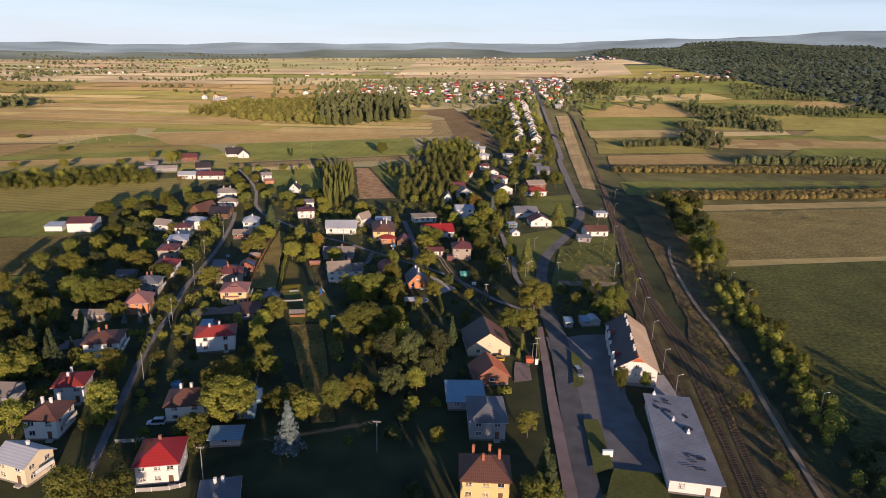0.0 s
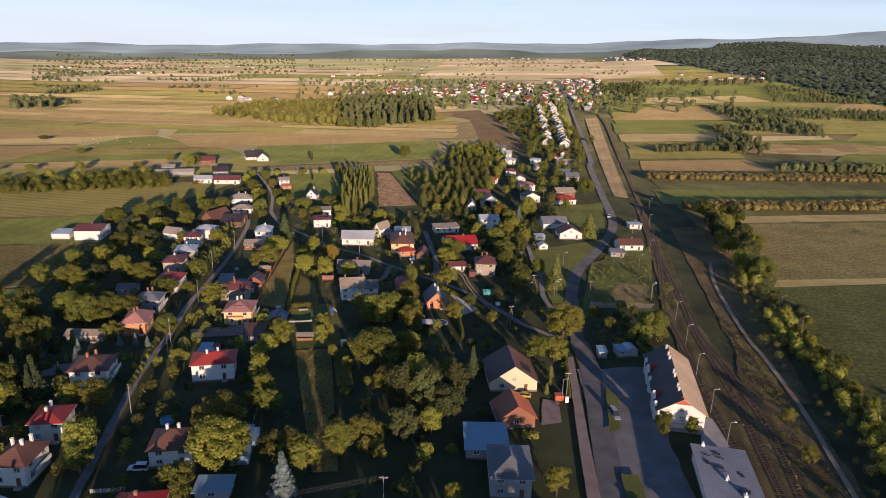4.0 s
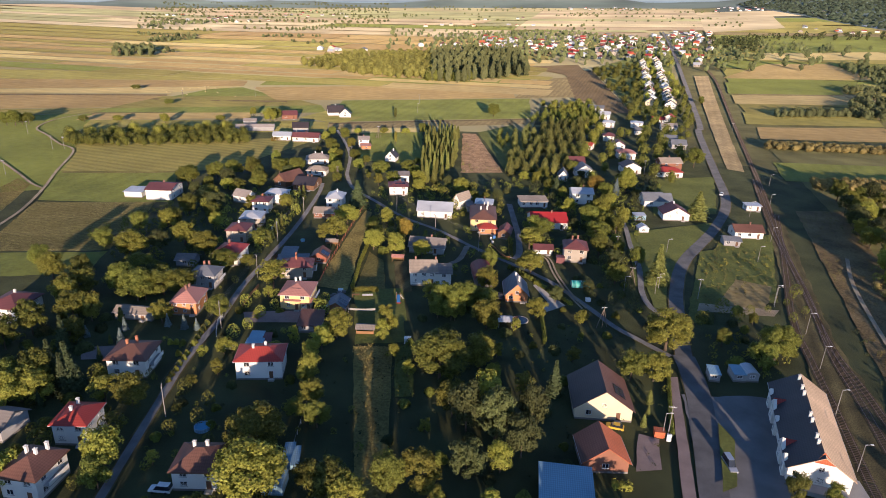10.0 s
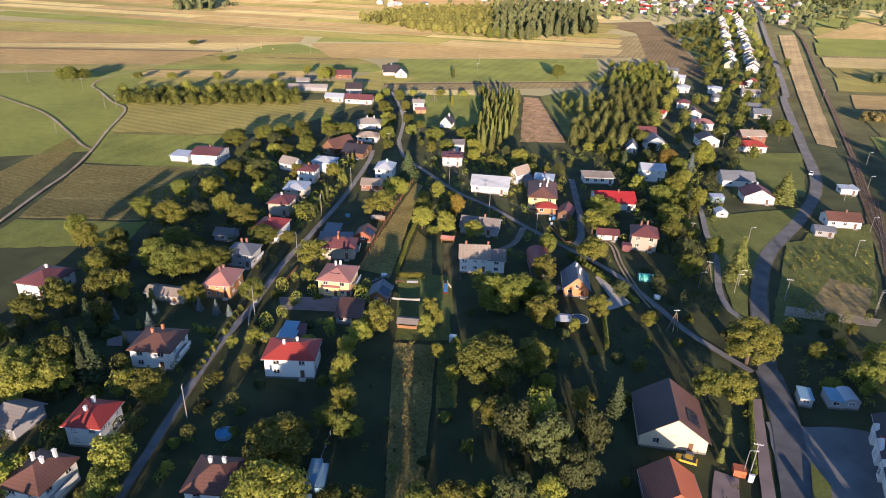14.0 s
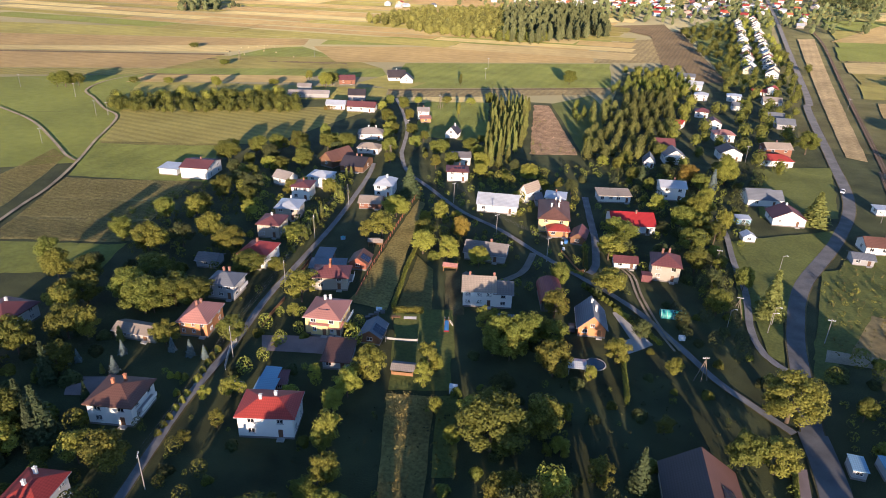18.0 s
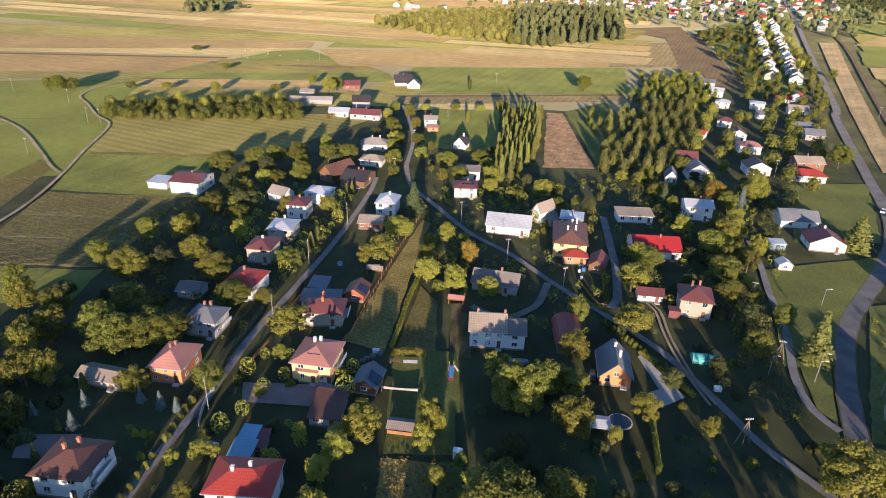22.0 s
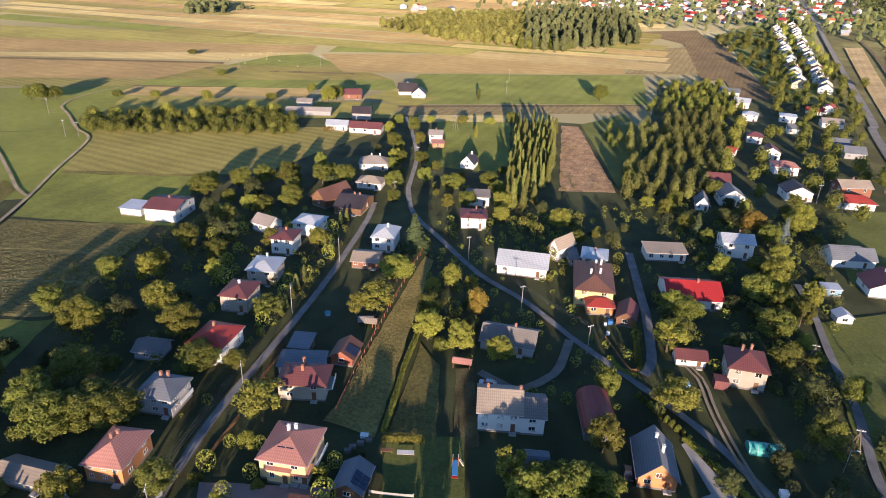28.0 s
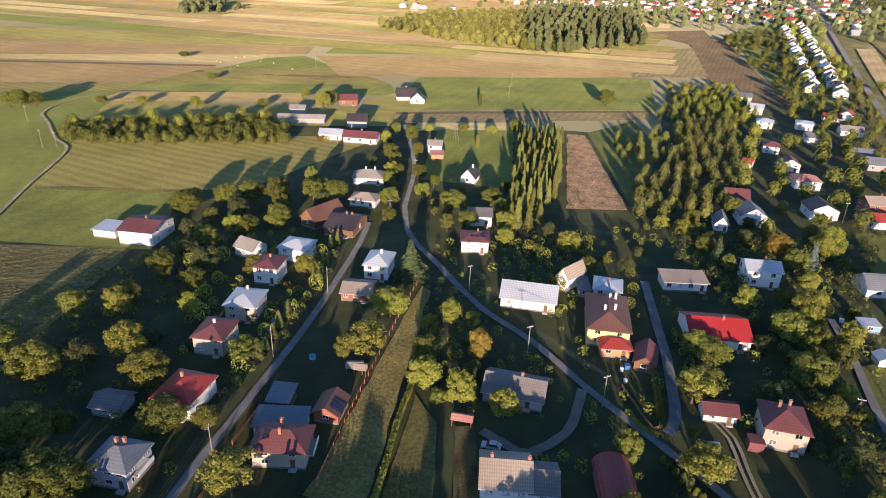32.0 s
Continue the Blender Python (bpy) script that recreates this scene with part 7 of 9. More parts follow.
tree('poplar', -60.0, 495.1, 10.3, 1.54)
tree('poplar', -80.5, 488.9, 10.4, 2.07)
tree('poplar', -74.1, 480.7, 13.3, 1.87)
tree('poplar', -70.6, 490.3, 11.7, 1.54)
tree('poplar', -67.0, 491.0, 9.2, 1.38)
tree('poplar', -66.0, 499.9, 11.5, 1.54)
tree('poplar', -61.0, 489.2, 13.3, 1.87)
tree('poplar', -78.4, 491.8, 13.3, 1.87)
tree('poplar', -77.1, 504.7, 10.5, 1.54)
tree('poplar', -73.8, 501.2, 9.5, 1.38)
tree('poplar', -70.5, 502.3, 12.6, 1.54)
tree('poplar', -64.9, 498.7, 12.8, 1.87)
tree('poplar', -61.8, 514.7, 9.7, 2.07)
tree('poplar', -84.6, 518.2, 9.6, 1.54)
tree('poplar', -79.5, 510.3, 10.4, 1.38)
tree('poplar', -75.0, 514.1, 13.3, 1.54)
tree('poplar', -69.1, 509.9, 11.7, 1.87)
tree('poplar', -67.9, 525.3, 9.2, 2.07)
tree('poplar', -63.2, 509.1, 11.5, 1.95)
# thujas along the lanes
tree('poplar', -111.0, 304.4, 5.9, 1.30)
tree('poplar', -110.7, 298.7, 5.9, 1.30)
tree('poplar', -109.4, 293.4, 5.2, 1.16)
tree('poplar', -115.0, 327.8, 5.2, 1.16)
tree('poplar', -112.6, 326.8, 5.9, 1.30)
tree('poplar', -120.8, 351.8, 5.2, 1.16)
tree('poplar', -119.6, 354.7, 5.2, 1.16)
tree('poplar', -107.2, 283.6, 3.9, 0.87)
tree('poplar', -108.3, 287.8, 4.5, 1.01)
tree('poplar', -127.0, 348.0, 4.5, 1.01)
tree('poplar', 32.4, 196.4, 4.5, 1.01)
tree('poplar', 31.5, 191.2, 3.2, 0.72)
tree('poplar', 29.7, 186.0, 3.9, 0.87)
tree('poplar', -123.4, 208.1, 5.2, 1.16)
tree('poplar', -118.3, 195.4, 3.2, 0.72)
tree('blue_spruce', -116.1, 196.9, 4.9, 1.49)
tree('blue_spruce', -108.5, 208.9, 4.3, 1.32)
tree('blue_spruce', -102.8, 208.4, 4.9, 1.49)
tree('blue_spruce', -129.3, 195.8, 3.8, 1.16)
tree('blue_spruce', -119.5, 203.9, 4.3, 1.32)
tree('blue_spruce', -99.0, 208.8, 3.8, 1.16)
tree('blue_spruce', -127.6, 197.8, 3.8, 1.16)
tree('blue_spruce', 40.7, 393.7, 9.7, 2.97)
# clipped round bushes in two rows along the lane
bush(-91.8, 180.7, 1.9, 0.81, 'leaf_b', label='clipped round yellow-green bush in a row', name='topiary_bush')
bush(-92.3, 183.3, 1.9, 0.81, 'leaf_b', label='clipped round yellow-green bush in a row', name='topiary_bush')
bush(-92.6, 185.9, 1.9, 0.81, 'leaf_b', label='clipped round yellow-green bush in a row', name='topiary_bush')
bush(-93.2, 189.0, 1.9, 0.81, 'leaf_b', label='clipped round yellow-green bush in a row', name='topiary_bush')
bush(-93.5, 191.8, 1.9, 0.81, 'leaf_b', label='clipped round yellow-green bush in a row', name='topiary_bush')
bush(-94.0, 194.3, 1.9, 0.81, 'leaf_b', label='clipped round yellow-green bush in a row', name='topiary_bush')
bush(-96.5, 193.8, 1.9, 0.81, 'leaf_b', label='clipped round yellow-green bush in a row', name='topiary_bush')
bush(-95.1, 200.4, 1.9, 0.81, 'leaf_b', label='clipped round yellow-green bush in a row', name='topiary_bush')
bush(-95.8, 203.4, 1.9, 0.81, 'leaf_b', label='clipped round yellow-green bush in a row', name='topiary_bush')
bush(-96.5, 206.5, 1.9, 0.81, 'leaf_b', label='clipped round yellow-green bush in a row', name='topiary_bush')
bush(-97.1, 209.4, 1.9, 0.81, 'leaf_b', label='clipped round yellow-green bush in a row', name='topiary_bush')
bush(-97.6, 212.3, 1.9, 0.81, 'leaf_b', label='clipped round yellow-green bush in a row', name='topiary_bush')
bush(-100.3, 210.9, 1.9, 0.81, 'leaf_b', label='clipped round yellow-green bush in a row', name='topiary_bush')
bush(-102.0, 199.1, 1.9, 0.81, 'leaf_b', label='clipped round yellow-green bush in a row', name='topiary_bush')
bush(-100.2, 199.5, 1.9, 0.81, 'leaf_b', label='clipped round yellow-green bush in a row', name='topiary_bush')
bush(-98.3, 199.6, 1.9, 0.81, 'leaf_b', label='clipped round yellow-green bush in a row', name='topiary_bush')
bush(-95.0, 199.6, 1.9, 0.81, 'leaf_b', label='clipped round yellow-green bush in a row', name='topiary_bush')
# belts and thickets
thicket([(-18.1, 437.0), (24.2, 453.8), (20.2, 414.1), (-17.0, 399.7)], 9.7, 5, ['leafy', 'light', 'bush', 'bush'], 5.5, 9.7)
thicket([(-190.3, 368.6), (-154.3, 406.8), (-140.3, 411.7), (-137.2, 373.1), (-158.8, 345.0), (-175.5, 345.1)], 9.0, 6, ['leafy', 'leafy', 'light'], 6.9, 11.0)
thicket([(-183.9, 242.3), (-167.8, 264.7), (-167.7, 333.3), (-139.0, 315.8), (-129.6, 282.2), (-132.0, 246.5), (-126.3, 222.5), (-151.8, 213.7)], 11.0, 7, ['leafy', 'light', 'leafy', 'bush'], 6.9, 11.7)
thicket([(-156.1, 188.4), (-143.3, 205.9), (-125.2, 227.3), (-115.5, 207.1), (-117.2, 176.7), (-112.1, 159.8), (-124.1, 156.4)], 11.0, 8, ['leafy', 'spruce', 'light', 'leafy', 'bush'], 6.9, 12.4)
thicket([(-157.4, 193.4), (-129.2, 214.0), (-107.9, 186.7), (-111.1, 157.7), (-110.7, 118.0)], 11.0, 9, ['leafy', 'light', 'spruce', 'leafy'], 8.3, 12.4)
thicket([(-33.5, 218.4), (-8.1, 219.6), (5.9, 182.8), (3.5, 154.8), (-21.0, 177.9)], 10.3, 10, ['leafy', 'light', 'airy'], 6.2, 9.0, count=4)
thicket([(-19.3, 160.4), (3.5, 154.8), (4.1, 115.6), (-14.9, 115.3)], 11.0, 11, ['airy', 'bush', 'light'], 5.5, 8.3, count=5)
thicket([(-37.7, 223.3), (-2.6, 233.7), (12.0, 213.8), (10.6, 170.0), (-22.3, 169.4)], 12.4, 12, ['light', 'bush', 'bush'], 4.1, 6.9, count=6)
thicket([(-63.4, 197.2), (-56.1, 207.0), (-38.8, 159.8), (-35.3, 142.4), (-46.9, 147.6)], 11.0, 13, ['leafy', 'light', 'bush'], 5.5, 9.7)
thicket([(-72.7, 306.4), (-61.1, 323.1), (-52.5, 289.8), (-59.7, 276.4)], 9.7, 14, ['leafy', 'light', 'bush'], 4.8, 9.0)
thicket([(-16.0, 361.9), (-7.2, 357.2), (-0.4, 320.8), (7.0, 295.5), (-2.7, 296.2)], 11.0, 15, ['leafy', 'light', 'bush'], 4.8, 9.7)
thicket([(10.3, 330.2), (41.8, 360.5), (38.0, 319.3), (25.4, 294.2), (27.1, 315.4)], 9.7, 16, ['leafy', 'light', 'leafy', 'bush'], 5.5, 11.0)
thicket([(-6.7, 415.3), (23.6, 427.1), (34.6, 372.6), (48.5, 362.9), (25.3, 335.5), (12.1, 349.7)], 13.8, 17, ['leafy', 'light', 'bush'], 4.8, 9.7)
thicket([(9.2, 296.0), (38.4, 306.3), (36.0, 285.0), (14.0, 280.0)], 11.0, 18, ['leafy', 'light', 'bush', 'bush'], 4.1, 9.0)
thicket([(156.7, 414.2), (180.2, 420.0), (145.9, 290.7), (130.1, 282.8)], 8.3, 19, ['leafy', 'light', 'leafy'], 9.7, 13.8)
thicket([(132.8, 273.2), (144.1, 266.2), (126.8, 179.2), (118.8, 135.6), (103.7, 113.6), (112.0, 146.0), (121.9, 214.9)], 6.9, 20, ['bush', 'leafy', 'light', 'bush', 'bush'], 4.1, 8.3)
thicket([(108.9, 225.2), (102.2, 186.3), (93.5, 135.1), (92.1, 113.5), (84.2, 113.4), (90.5, 157.2)], 8.3, 21, ['bush', 'bush', 'airy'], 3.4, 6.2)
thicket([(70.8, 261.9), (82.1, 248.5), (77.2, 223.7), (50.5, 211.7), (53.8, 228.3)], 9.7, 22, ['bush', 'leafy', 'bush'], 4.1, 8.3)
thicket([(55.2, 250.7), (78.5, 250.9), (80.8, 230.9), (68.6, 217.4), (53.2, 225.7)], 8.3, 23, ['bush', 'bush', 'leafy'], 3.4, 8.3)
thicket([(-152.4, 482.4), (-141.2, 487.3), (-115.7, 413.1), (-108.2, 376.8), (-114.2, 363.7), (-135.7, 413.3)], 9.7, 27, ['leafy', 'leafy', 'light'], 5.5, 9.7)
thicket([(-112.3, 422.0), (-73.1, 429.7), (-58.5, 359.1), (-76.4, 352.5)], 12.4, 28, ['leafy', 'light', 'bush'], 4.1, 8.3)
thicket([(-33.6, 239.2), (-12.5, 251.8), (1.8, 230.4), (-0.5, 196.1), (-24.9, 188.6)], 12.4, 29, ['light', 'bush', 'bush'], 4.1, 6.2, count=5)
thicket([(-129.5, 281.2), (-115.8, 288.6), (-104.7, 284.1), (-105.0, 269.4), (-115.0, 268.3)], 9.7, 30, ['leafy', 'bush', 'bush'], 4.1, 6.9)
thicket([(-160, 190), (-128, 214), (-108, 190), (-104, 160), (-112, 128), (-150, 160)], 6.4, 231, ['bush', 'spruce', 'bush', 'bush'], 4.5, 7.5, count=46)
thicket([(-46, 230), (-6, 236), (14, 214), (12, 150), (-22, 130), (-34, 180)], 6.6, 232, ['bush', 'bush', 'bush', 'airy'], 3.4, 6.2, count=44)
thicket([(-100, 232), (-60, 240), (-54, 150), (-74, 128), (-88, 160)], 7.0, 233, ['bush', 'bush', 'airy'], 3.2, 5.4, count=30)
thicket([(-6, 300), (36, 300), (38, 236), (10, 226), (6, 262)], 7.0, 234, ['bush', 'bush', 'bush'], 3.2, 5.6, count=26)
# far woods
wood('wood', [(-335.4, 924.7), (-302.8, 1080.1), (-193.8, 1144.1), (-133.1, 839.7), (-227.7, 857.0)], 9.5, 41, 9.7, 15.2, 'field_leaf', 'young light green wood standing in the fields', clumps=110, size=0.6, keep=0.9, core=0.85)
wood('wood', [(-193.8, 1144.1), (-60.2, 1211.7), (-24.0, 927.4), (-112.4, 820.1), (-136.6, 839.0)], 9.5, 141, 15.2, 20.7, 'far_leaf', 'dense mixed wood standing in the fields', clumps=130, size=0.5, squash=0.7, cone=0.5, core=0.85)
wood('wood', [(-143.6, 837.5), (-85.7, 837.5), (-90.5, 886.9), (-151.7, 887.2)], 9.5, 142, 11.0, 13.8, 'leaf_a', 'rounded trees at the edge of a wood', clumps=110, size=0.55, core=0.85)
wood('wood', [(-619.7, 925.2), (-583.0, 975.5), (-647.8, 1083.4), (-706.4, 1059.7)], 10.8, 341, 8.3, 12.4, 'far_leaf', 'dark clump of trees on the plain', clumps=30, core=0.9)
wood('wood', [(-728.6, 1185.6), (-689.1, 1284.0), (-742.5, 1386.3), (-790.4, 1307.5)], 10.8, 342, 5.5, 9.7, 'far_leaf', 'dark belt of trees on the plain', clumps=30, core=0.9)
wood('wood', [(-1011.7, 1638.1), (-898.0, 1888.0), (-953.9, 2007.9), (-1105.7, 1818.5)], 16.2, 343, 6.9, 11.0, 'far_leaf', 'long belt of trees across the plain', clumps=16, core=0.9)
wood('wood', [(-624.7, 1584.5), (-525.2, 1741.1), (-546.5, 1813.2), (-651.9, 1691.9)], 16.2, 344, 5.5, 9.7, 'far_leaf', 'thin belt of trees across the plain', clumps=16, core=0.9)
wood('hedgerow', [(160.6, 546.6), (493.6, 576.5), (517.1, 605.9), (168.1, 564.5)], 3.6, 42, 4.2, 4.9, 'tawny_leaf', 'tall tawny hedge along a field', clumps=60, size=0.7, squash=1.7, core=0.85)
wood('hedgerow', [(155.9, 434.8), (410.6, 473.0), (431.9, 499.6), (158.0, 453.8)], 3.6, 43, 4.2, 4.9, 'tawny_leaf', 'tall tawny hedge along a field', clumps=60, size=0.7, squash=1.7, core=0.85)
wood('wood', [(444, 1187), (476, 1151), (501, 907), (466, 842), (416, 890), (421, 1034)], 9.5, 44, 6.5, 10.5, 'far_leaf', 'dark belt of trees between fields', clumps=60, core=0.85)
wood('wood', [(318, 808), (375, 887), (356, 752), (326, 696), (290, 715)], 9.0, 45, 6.5, 10.5, 'far_leaf', 'dark clump of trees between fields', clumps=60, core=0.85)
wood('wood', [(496, 1029), (714, 1003), (790, 1106), (534, 1134)], 9.5, 46, 6.0, 9.5, 'far_leaf', 'broken belt of trees', clumps=40, keep=0.75, core=0.85)
wood('hedgerow', [(212.5, 701.4), (325.9, 731.6), (333.4, 749.5), (217.5, 718.7)], 4.1, 90, 5.5, 9.7, 'far_leaf', 'dark hedge between fields', clumps=30, keep=0.7, core=0.85)
wood('hedgerow', [(294.4, 605.1), (522.0, 612.1), (537.1, 631.0), (306.4, 619.1)], 4.1, 91, 5.5, 9.7, 'far_leaf', 'dark hedge between fields', clumps=30, keep=0.7, core=0.85)
wood('hedgerow', [(345.4, 890.7), (418.3, 894.7), (428.7, 918.1), (354.2, 914.6)], 5.4, 92, 5.5, 9.7, 'far_leaf', 'dark hedge between fields', clumps=30, keep=0.7, core=0.85)
wood('wood', [(258.3, 1055.6), (487.8, 1141.9), (621.0, 1467.1), (352.6, 1406.8)], 29.7, 47, 9.7, 16.6, 'far_leaf', 'scattered trees between fields', clumps=40, keep=0.5, core=0.85)
wood('forest', [(878.7, 3581.2), (865.2, 2608.9), (832.5, 1794.7), (751.8, 1059.9), (787.8, 947.7), (2547.1, 3197.3), (1631.9, 3277.4), (1076.0, 3864.0)], 17.6, 49, 6.9, 11.7, 'hill_leaf', 'dark forest covering the low hills', clumps=3, size=1.2, squash=2.2, most=7500, core=0.95)
wood('scattered_trees', [(-619.8, 962.6), (-328.6, 1392.4), (-743.0, 2885.0), (-1916.8, 3054.8)], 17.0, 50, 4.1, 9.7, 'far_leaf', 'scattered trees and hedges over the plain', clumps=12, size=0.8, squash=1.3, keep=0.2, most=3600, core=0.95, patch=0.0045)
wood('scattered_trees', [(-267.9, 1128.0), (267.7, 1056.3), (408.2, 1636.4), (-413.4, 1761.9)], 23.0, 51, 5.5, 11.0, 'far_leaf', 'trees among the far village houses', clumps=12, size=0.75, keep=0.7, most=900, core=0.95, patch=0.0045)
wood('scattered_trees', [(-384.9, 1767.0), (501.3, 1951.7), (830.5, 3381.6), (-783.7, 3639.0)], 24.0, 52, 4.8, 9.7, 'far_leaf', 'hedges and trees across the far plain', clumps=12, size=0.85, squash=1.4, keep=0.22, most=3600, core=0.95, patch=0.0045)
wood('tree_belt', [(-299.6, 412.4), (-196.5, 454.8), (-213.9, 485.8), (-231.7, 494.5), (-320.7, 443.3)], 4.4, 61, 3.8, 7.6, 'leaf_a', 'rounded leafy belt of trees along a field', clumps=200, size=0.42, squash=1.25, core=0.75)
wood('tree_belt', [(-312.2, 430.6), (-224.3, 476.0), (-231.7, 494.5), (-318.0, 444.5)], 9.5, 62, 5.5, 9.0, 'leaf_b', 'rounded leafy belt of trees along a field', clumps=260, size=0.4, squash=1.2, core=0.75)
wood('tree_belt', [(-4.3, 699.2), (41.7, 709.4), (44.8, 568.2), (37.7, 509.5), (25.7, 559.8)], 8.8, 65, 5.5, 9.0, 'leaf_b', 'leafy trees between the houses', clumps=120, size=0.55, squash=1.1, core=0.75)
wood('tree_belt', [(27.8, 548.4), (117.0, 599.4), (78.6, 425.6), (22.3, 414.9)], 12.2, 66, 5.5, 11.0, 'leaf_a', 'leafy garden trees between the houses', clumps=150, size=0.5, squash=1.1, keep=0.75, core=0.75)
wood('tree_belt', [(62.0, 1026.8), (127.7, 1103.0), (84.8, 660.5), (78.2, 675.6)], 12.2, 67, 5.5, 11.0, 'leaf_a', 'scrubby trees beside the street', clumps=90, size=0.6, squash=1.1, keep=0.8, core=0.75)
wood('tree_belt', [(127.7, 1103.0), (162.9, 774.7), (121.0, 614.4), (66.5, 590.8)], 11.5, 68, 5.5, 10.3, 'leaf_a', 'garden trees between street houses', clumps=90, size=0.55, squash=1.0, keep=0.85, core=0.75)
wood('tree_belt', [(155.2, 1226.2), (225.1, 1394.2), (135.1, 751.4), (95.6, 723.1)], 11.5, 168, 5.5, 10.3, 'leaf_b', 'garden trees along the street row', clumps=80, size=0.55, squash=1.0, keep=0.6, core=0.75)
wood('undergrowth', [(-161.9, 186.7), (-119.6, 213.0), (-80.9, 187.2), (-59.3, 146.1), (-106.1, 133.4)], 5.7, 69, 0.7, 2.5, 'leaf_a', 'low garden shrubs and weeds', clumps=40, size=1.0, squash=1.3, keep=0.55, most=420)
wood('undergrowth', [(-80.9, 187.2), (12.1, 238.0), (42.2, 228.1), (32.5, 171.0), (-58.3, 146.4)], 6.8, 70, 0.7, 2.1, 'leaf_a', 'low garden shrubs and weeds', clumps=40, size=1.0, squash=1.3, keep=0.5, most=260)
wood('undergrowth', [(-188.4, 279.7), (-175.5, 345.1), (-117.9, 352.3), (-104.1, 308.1), (-99.6, 238.1), (-129.5, 228.0)], 4.2, 71, 1.0, 3.6, 'leaf_a', 'low garden shrubs and weeds', clumps=46, size=1.0, squash=1.3, keep=0.8, most=1500)
wood('undergrowth', [(-91.5, 361.3), (-13.1, 412.8), (70.2, 422.4), (33.4, 283.1), (-27.2, 262.6), (-62.2, 284.2)], 4.2, 72, 1.0, 3.6, 'leaf_a', 'low garden shrubs and weeds', clumps=46, size=1.0, squash=1.3, keep=0.8, most=1500)
wood('undergrowth', [(115.5, 280.2), (144.5, 290.6), (109.2, 121.7), (94.7, 113.5), (83.5, 116.8)], 3.6, 73, 0.8, 2.6, 'leaf_c', 'rough scrub and weeds along the railway', clumps=70, size=0.7, squash=1.6, keep=0.75)
wood('wood', [(602, 1283), (742, 1233), (831, 1387), (745, 1631)], 12.0, 346, 6.5, 10.0, 'far_leaf', 'belt of trees below the wooded hills', clumps=30, keep=0.7, core=0.85)
wood('wood', [(400, 1447), (485, 1332), (539, 1487), (440, 1652)], 13.0, 347, 6.0, 9.0, 'far_leaf', 'trees round a far hamlet', clumps=26, keep=0.55, core=0.85)
# unseen wood south of the railway, added for shade; belts along the field edge
wood('mixed_wood', [(106, 62), (152, 62), (158, 112), (122, 110)], 6.4, 82, 9, 13, 'leaf_b', 'unseen yellowing wood added to shade the railway strip', clumps=60, size=0.9)
BELT = [(106.9, 118.0), (112.0, 140.8), (119.0, 171.8), (125.7, 205.5), (128.7, 238.6), (141.6, 300.2)]
wood('tree_belt', [(x - 8, y) for x, y in BELT] + [(x + 1, y) for x, y in reversed(BELT)], 3.4, 361, 2.6, 6.2, 'leaf_b', 'bushy yellow-green belt along a field edge', clumps=110, size=0.48, squash=1.15, keep=0.82, core=0.75)
wood('tree_belt', [(x - 13, y) for x, y in BELT] + [(x - 5, y) for x, y in reversed(BELT)], 4.6, 362, 1.6, 3.6, 'tawny_leaf', 'golden scrub beside the railway path', clumps=90, size=0.6, squash=1.3, keep=0.7, core=0.75)
# dark tree lines beyond the railway
wood('tree_belt', [(459.7, 1748.5), (833.4, 1792.3), (767.5, 1648.4), (422.1, 1602.0)], 22.0, 301, 8, 13, 'leaf_c', 'dark trees round the far hamlet', clumps=26, size=1.5)
wood('tree_belt', [(343.6, 1629.6), (444.5, 1619.0), (370.4, 1342.6), (312.5, 1425.3)], 15.0, 302, 8, 13, 'leaf_c', 'dark trees at the edge of the village', clumps=26, size=1.4)
# unseen wood behind the first gardens, added to cast shade over them
wood('mixed_wood', [(-34, 40), (10, 40), (12, 84), (-30, 84)], 6.0, 81, 11, 15, 'leaf_a', 'unseen leafy wood added south to shade the gardens', clumps=60, size=0.9)
# garden strips
field('strip_grass', 'strip of tall dry grass between fence and hedge', (-75.5, 246.5), (-63.0, 245.0), (-77.8, 333.0), (-81.4, 335.5))
field('dry_grass', 'mown lawn strip beside a hedge', (-60.4, 245.4), (-50.0, 248.5), (-57.6, 275.0), (-65.3, 283.0))
field('strip_grass', 'strip of rough corn stubble in a garden', (-31.0, 145.0), (-25.0, 146.0), (-38.8, 211.0), (-50.0, 209.0))
field('lawn', 'green vegetable strip in a garden', (-32.4, 186.0), (-27.5, 187.4), (-33.5, 213.0), (-38.2, 211.5))
field('track_soil', 'bare soil path through a garden', (-46.2, 247.9), (-40.7, 249.7), (-49.2, 276.8), (-53.3, 275.4))
field('lawn', 'sunny garden lawn with a slide', (-43.6, 223.7), (-38.0, 227.9), (-44.8, 251.5), (-53.3, 249.0))
field('lawn', 'lawn with swings and benches', (-49.9, 210.2), (-35.6, 214.3), (-45.0, 249.4), (-60.1, 244.8))
field('lawn', 'bright green lawn beside the road', (37.8, 272.4), (49.6, 275.2), (84.2, 358.9), (40.6, 332.2))
field('lawn', 'green lawn in front of white houses', (56.4, 362.6), (88.5, 373.3), (104.1, 450.9), (64.5, 434.5))
field('lawn', 'rough green around the station yard', (52.3, 257.0), (86.0, 270.7), (106.8, 347.0), (78.7, 328.6))
field('concrete', 'pale paved yard beside a house', (4.9, 243.3), (12.1, 250.6), (9.5, 254.3), (3.8, 250.1))
field('concrete', 'narrow pale paved path beside a hedge', (6.0, 251.8), (9.5, 254.3), (1.8, 266.1), (0.7, 264.9))
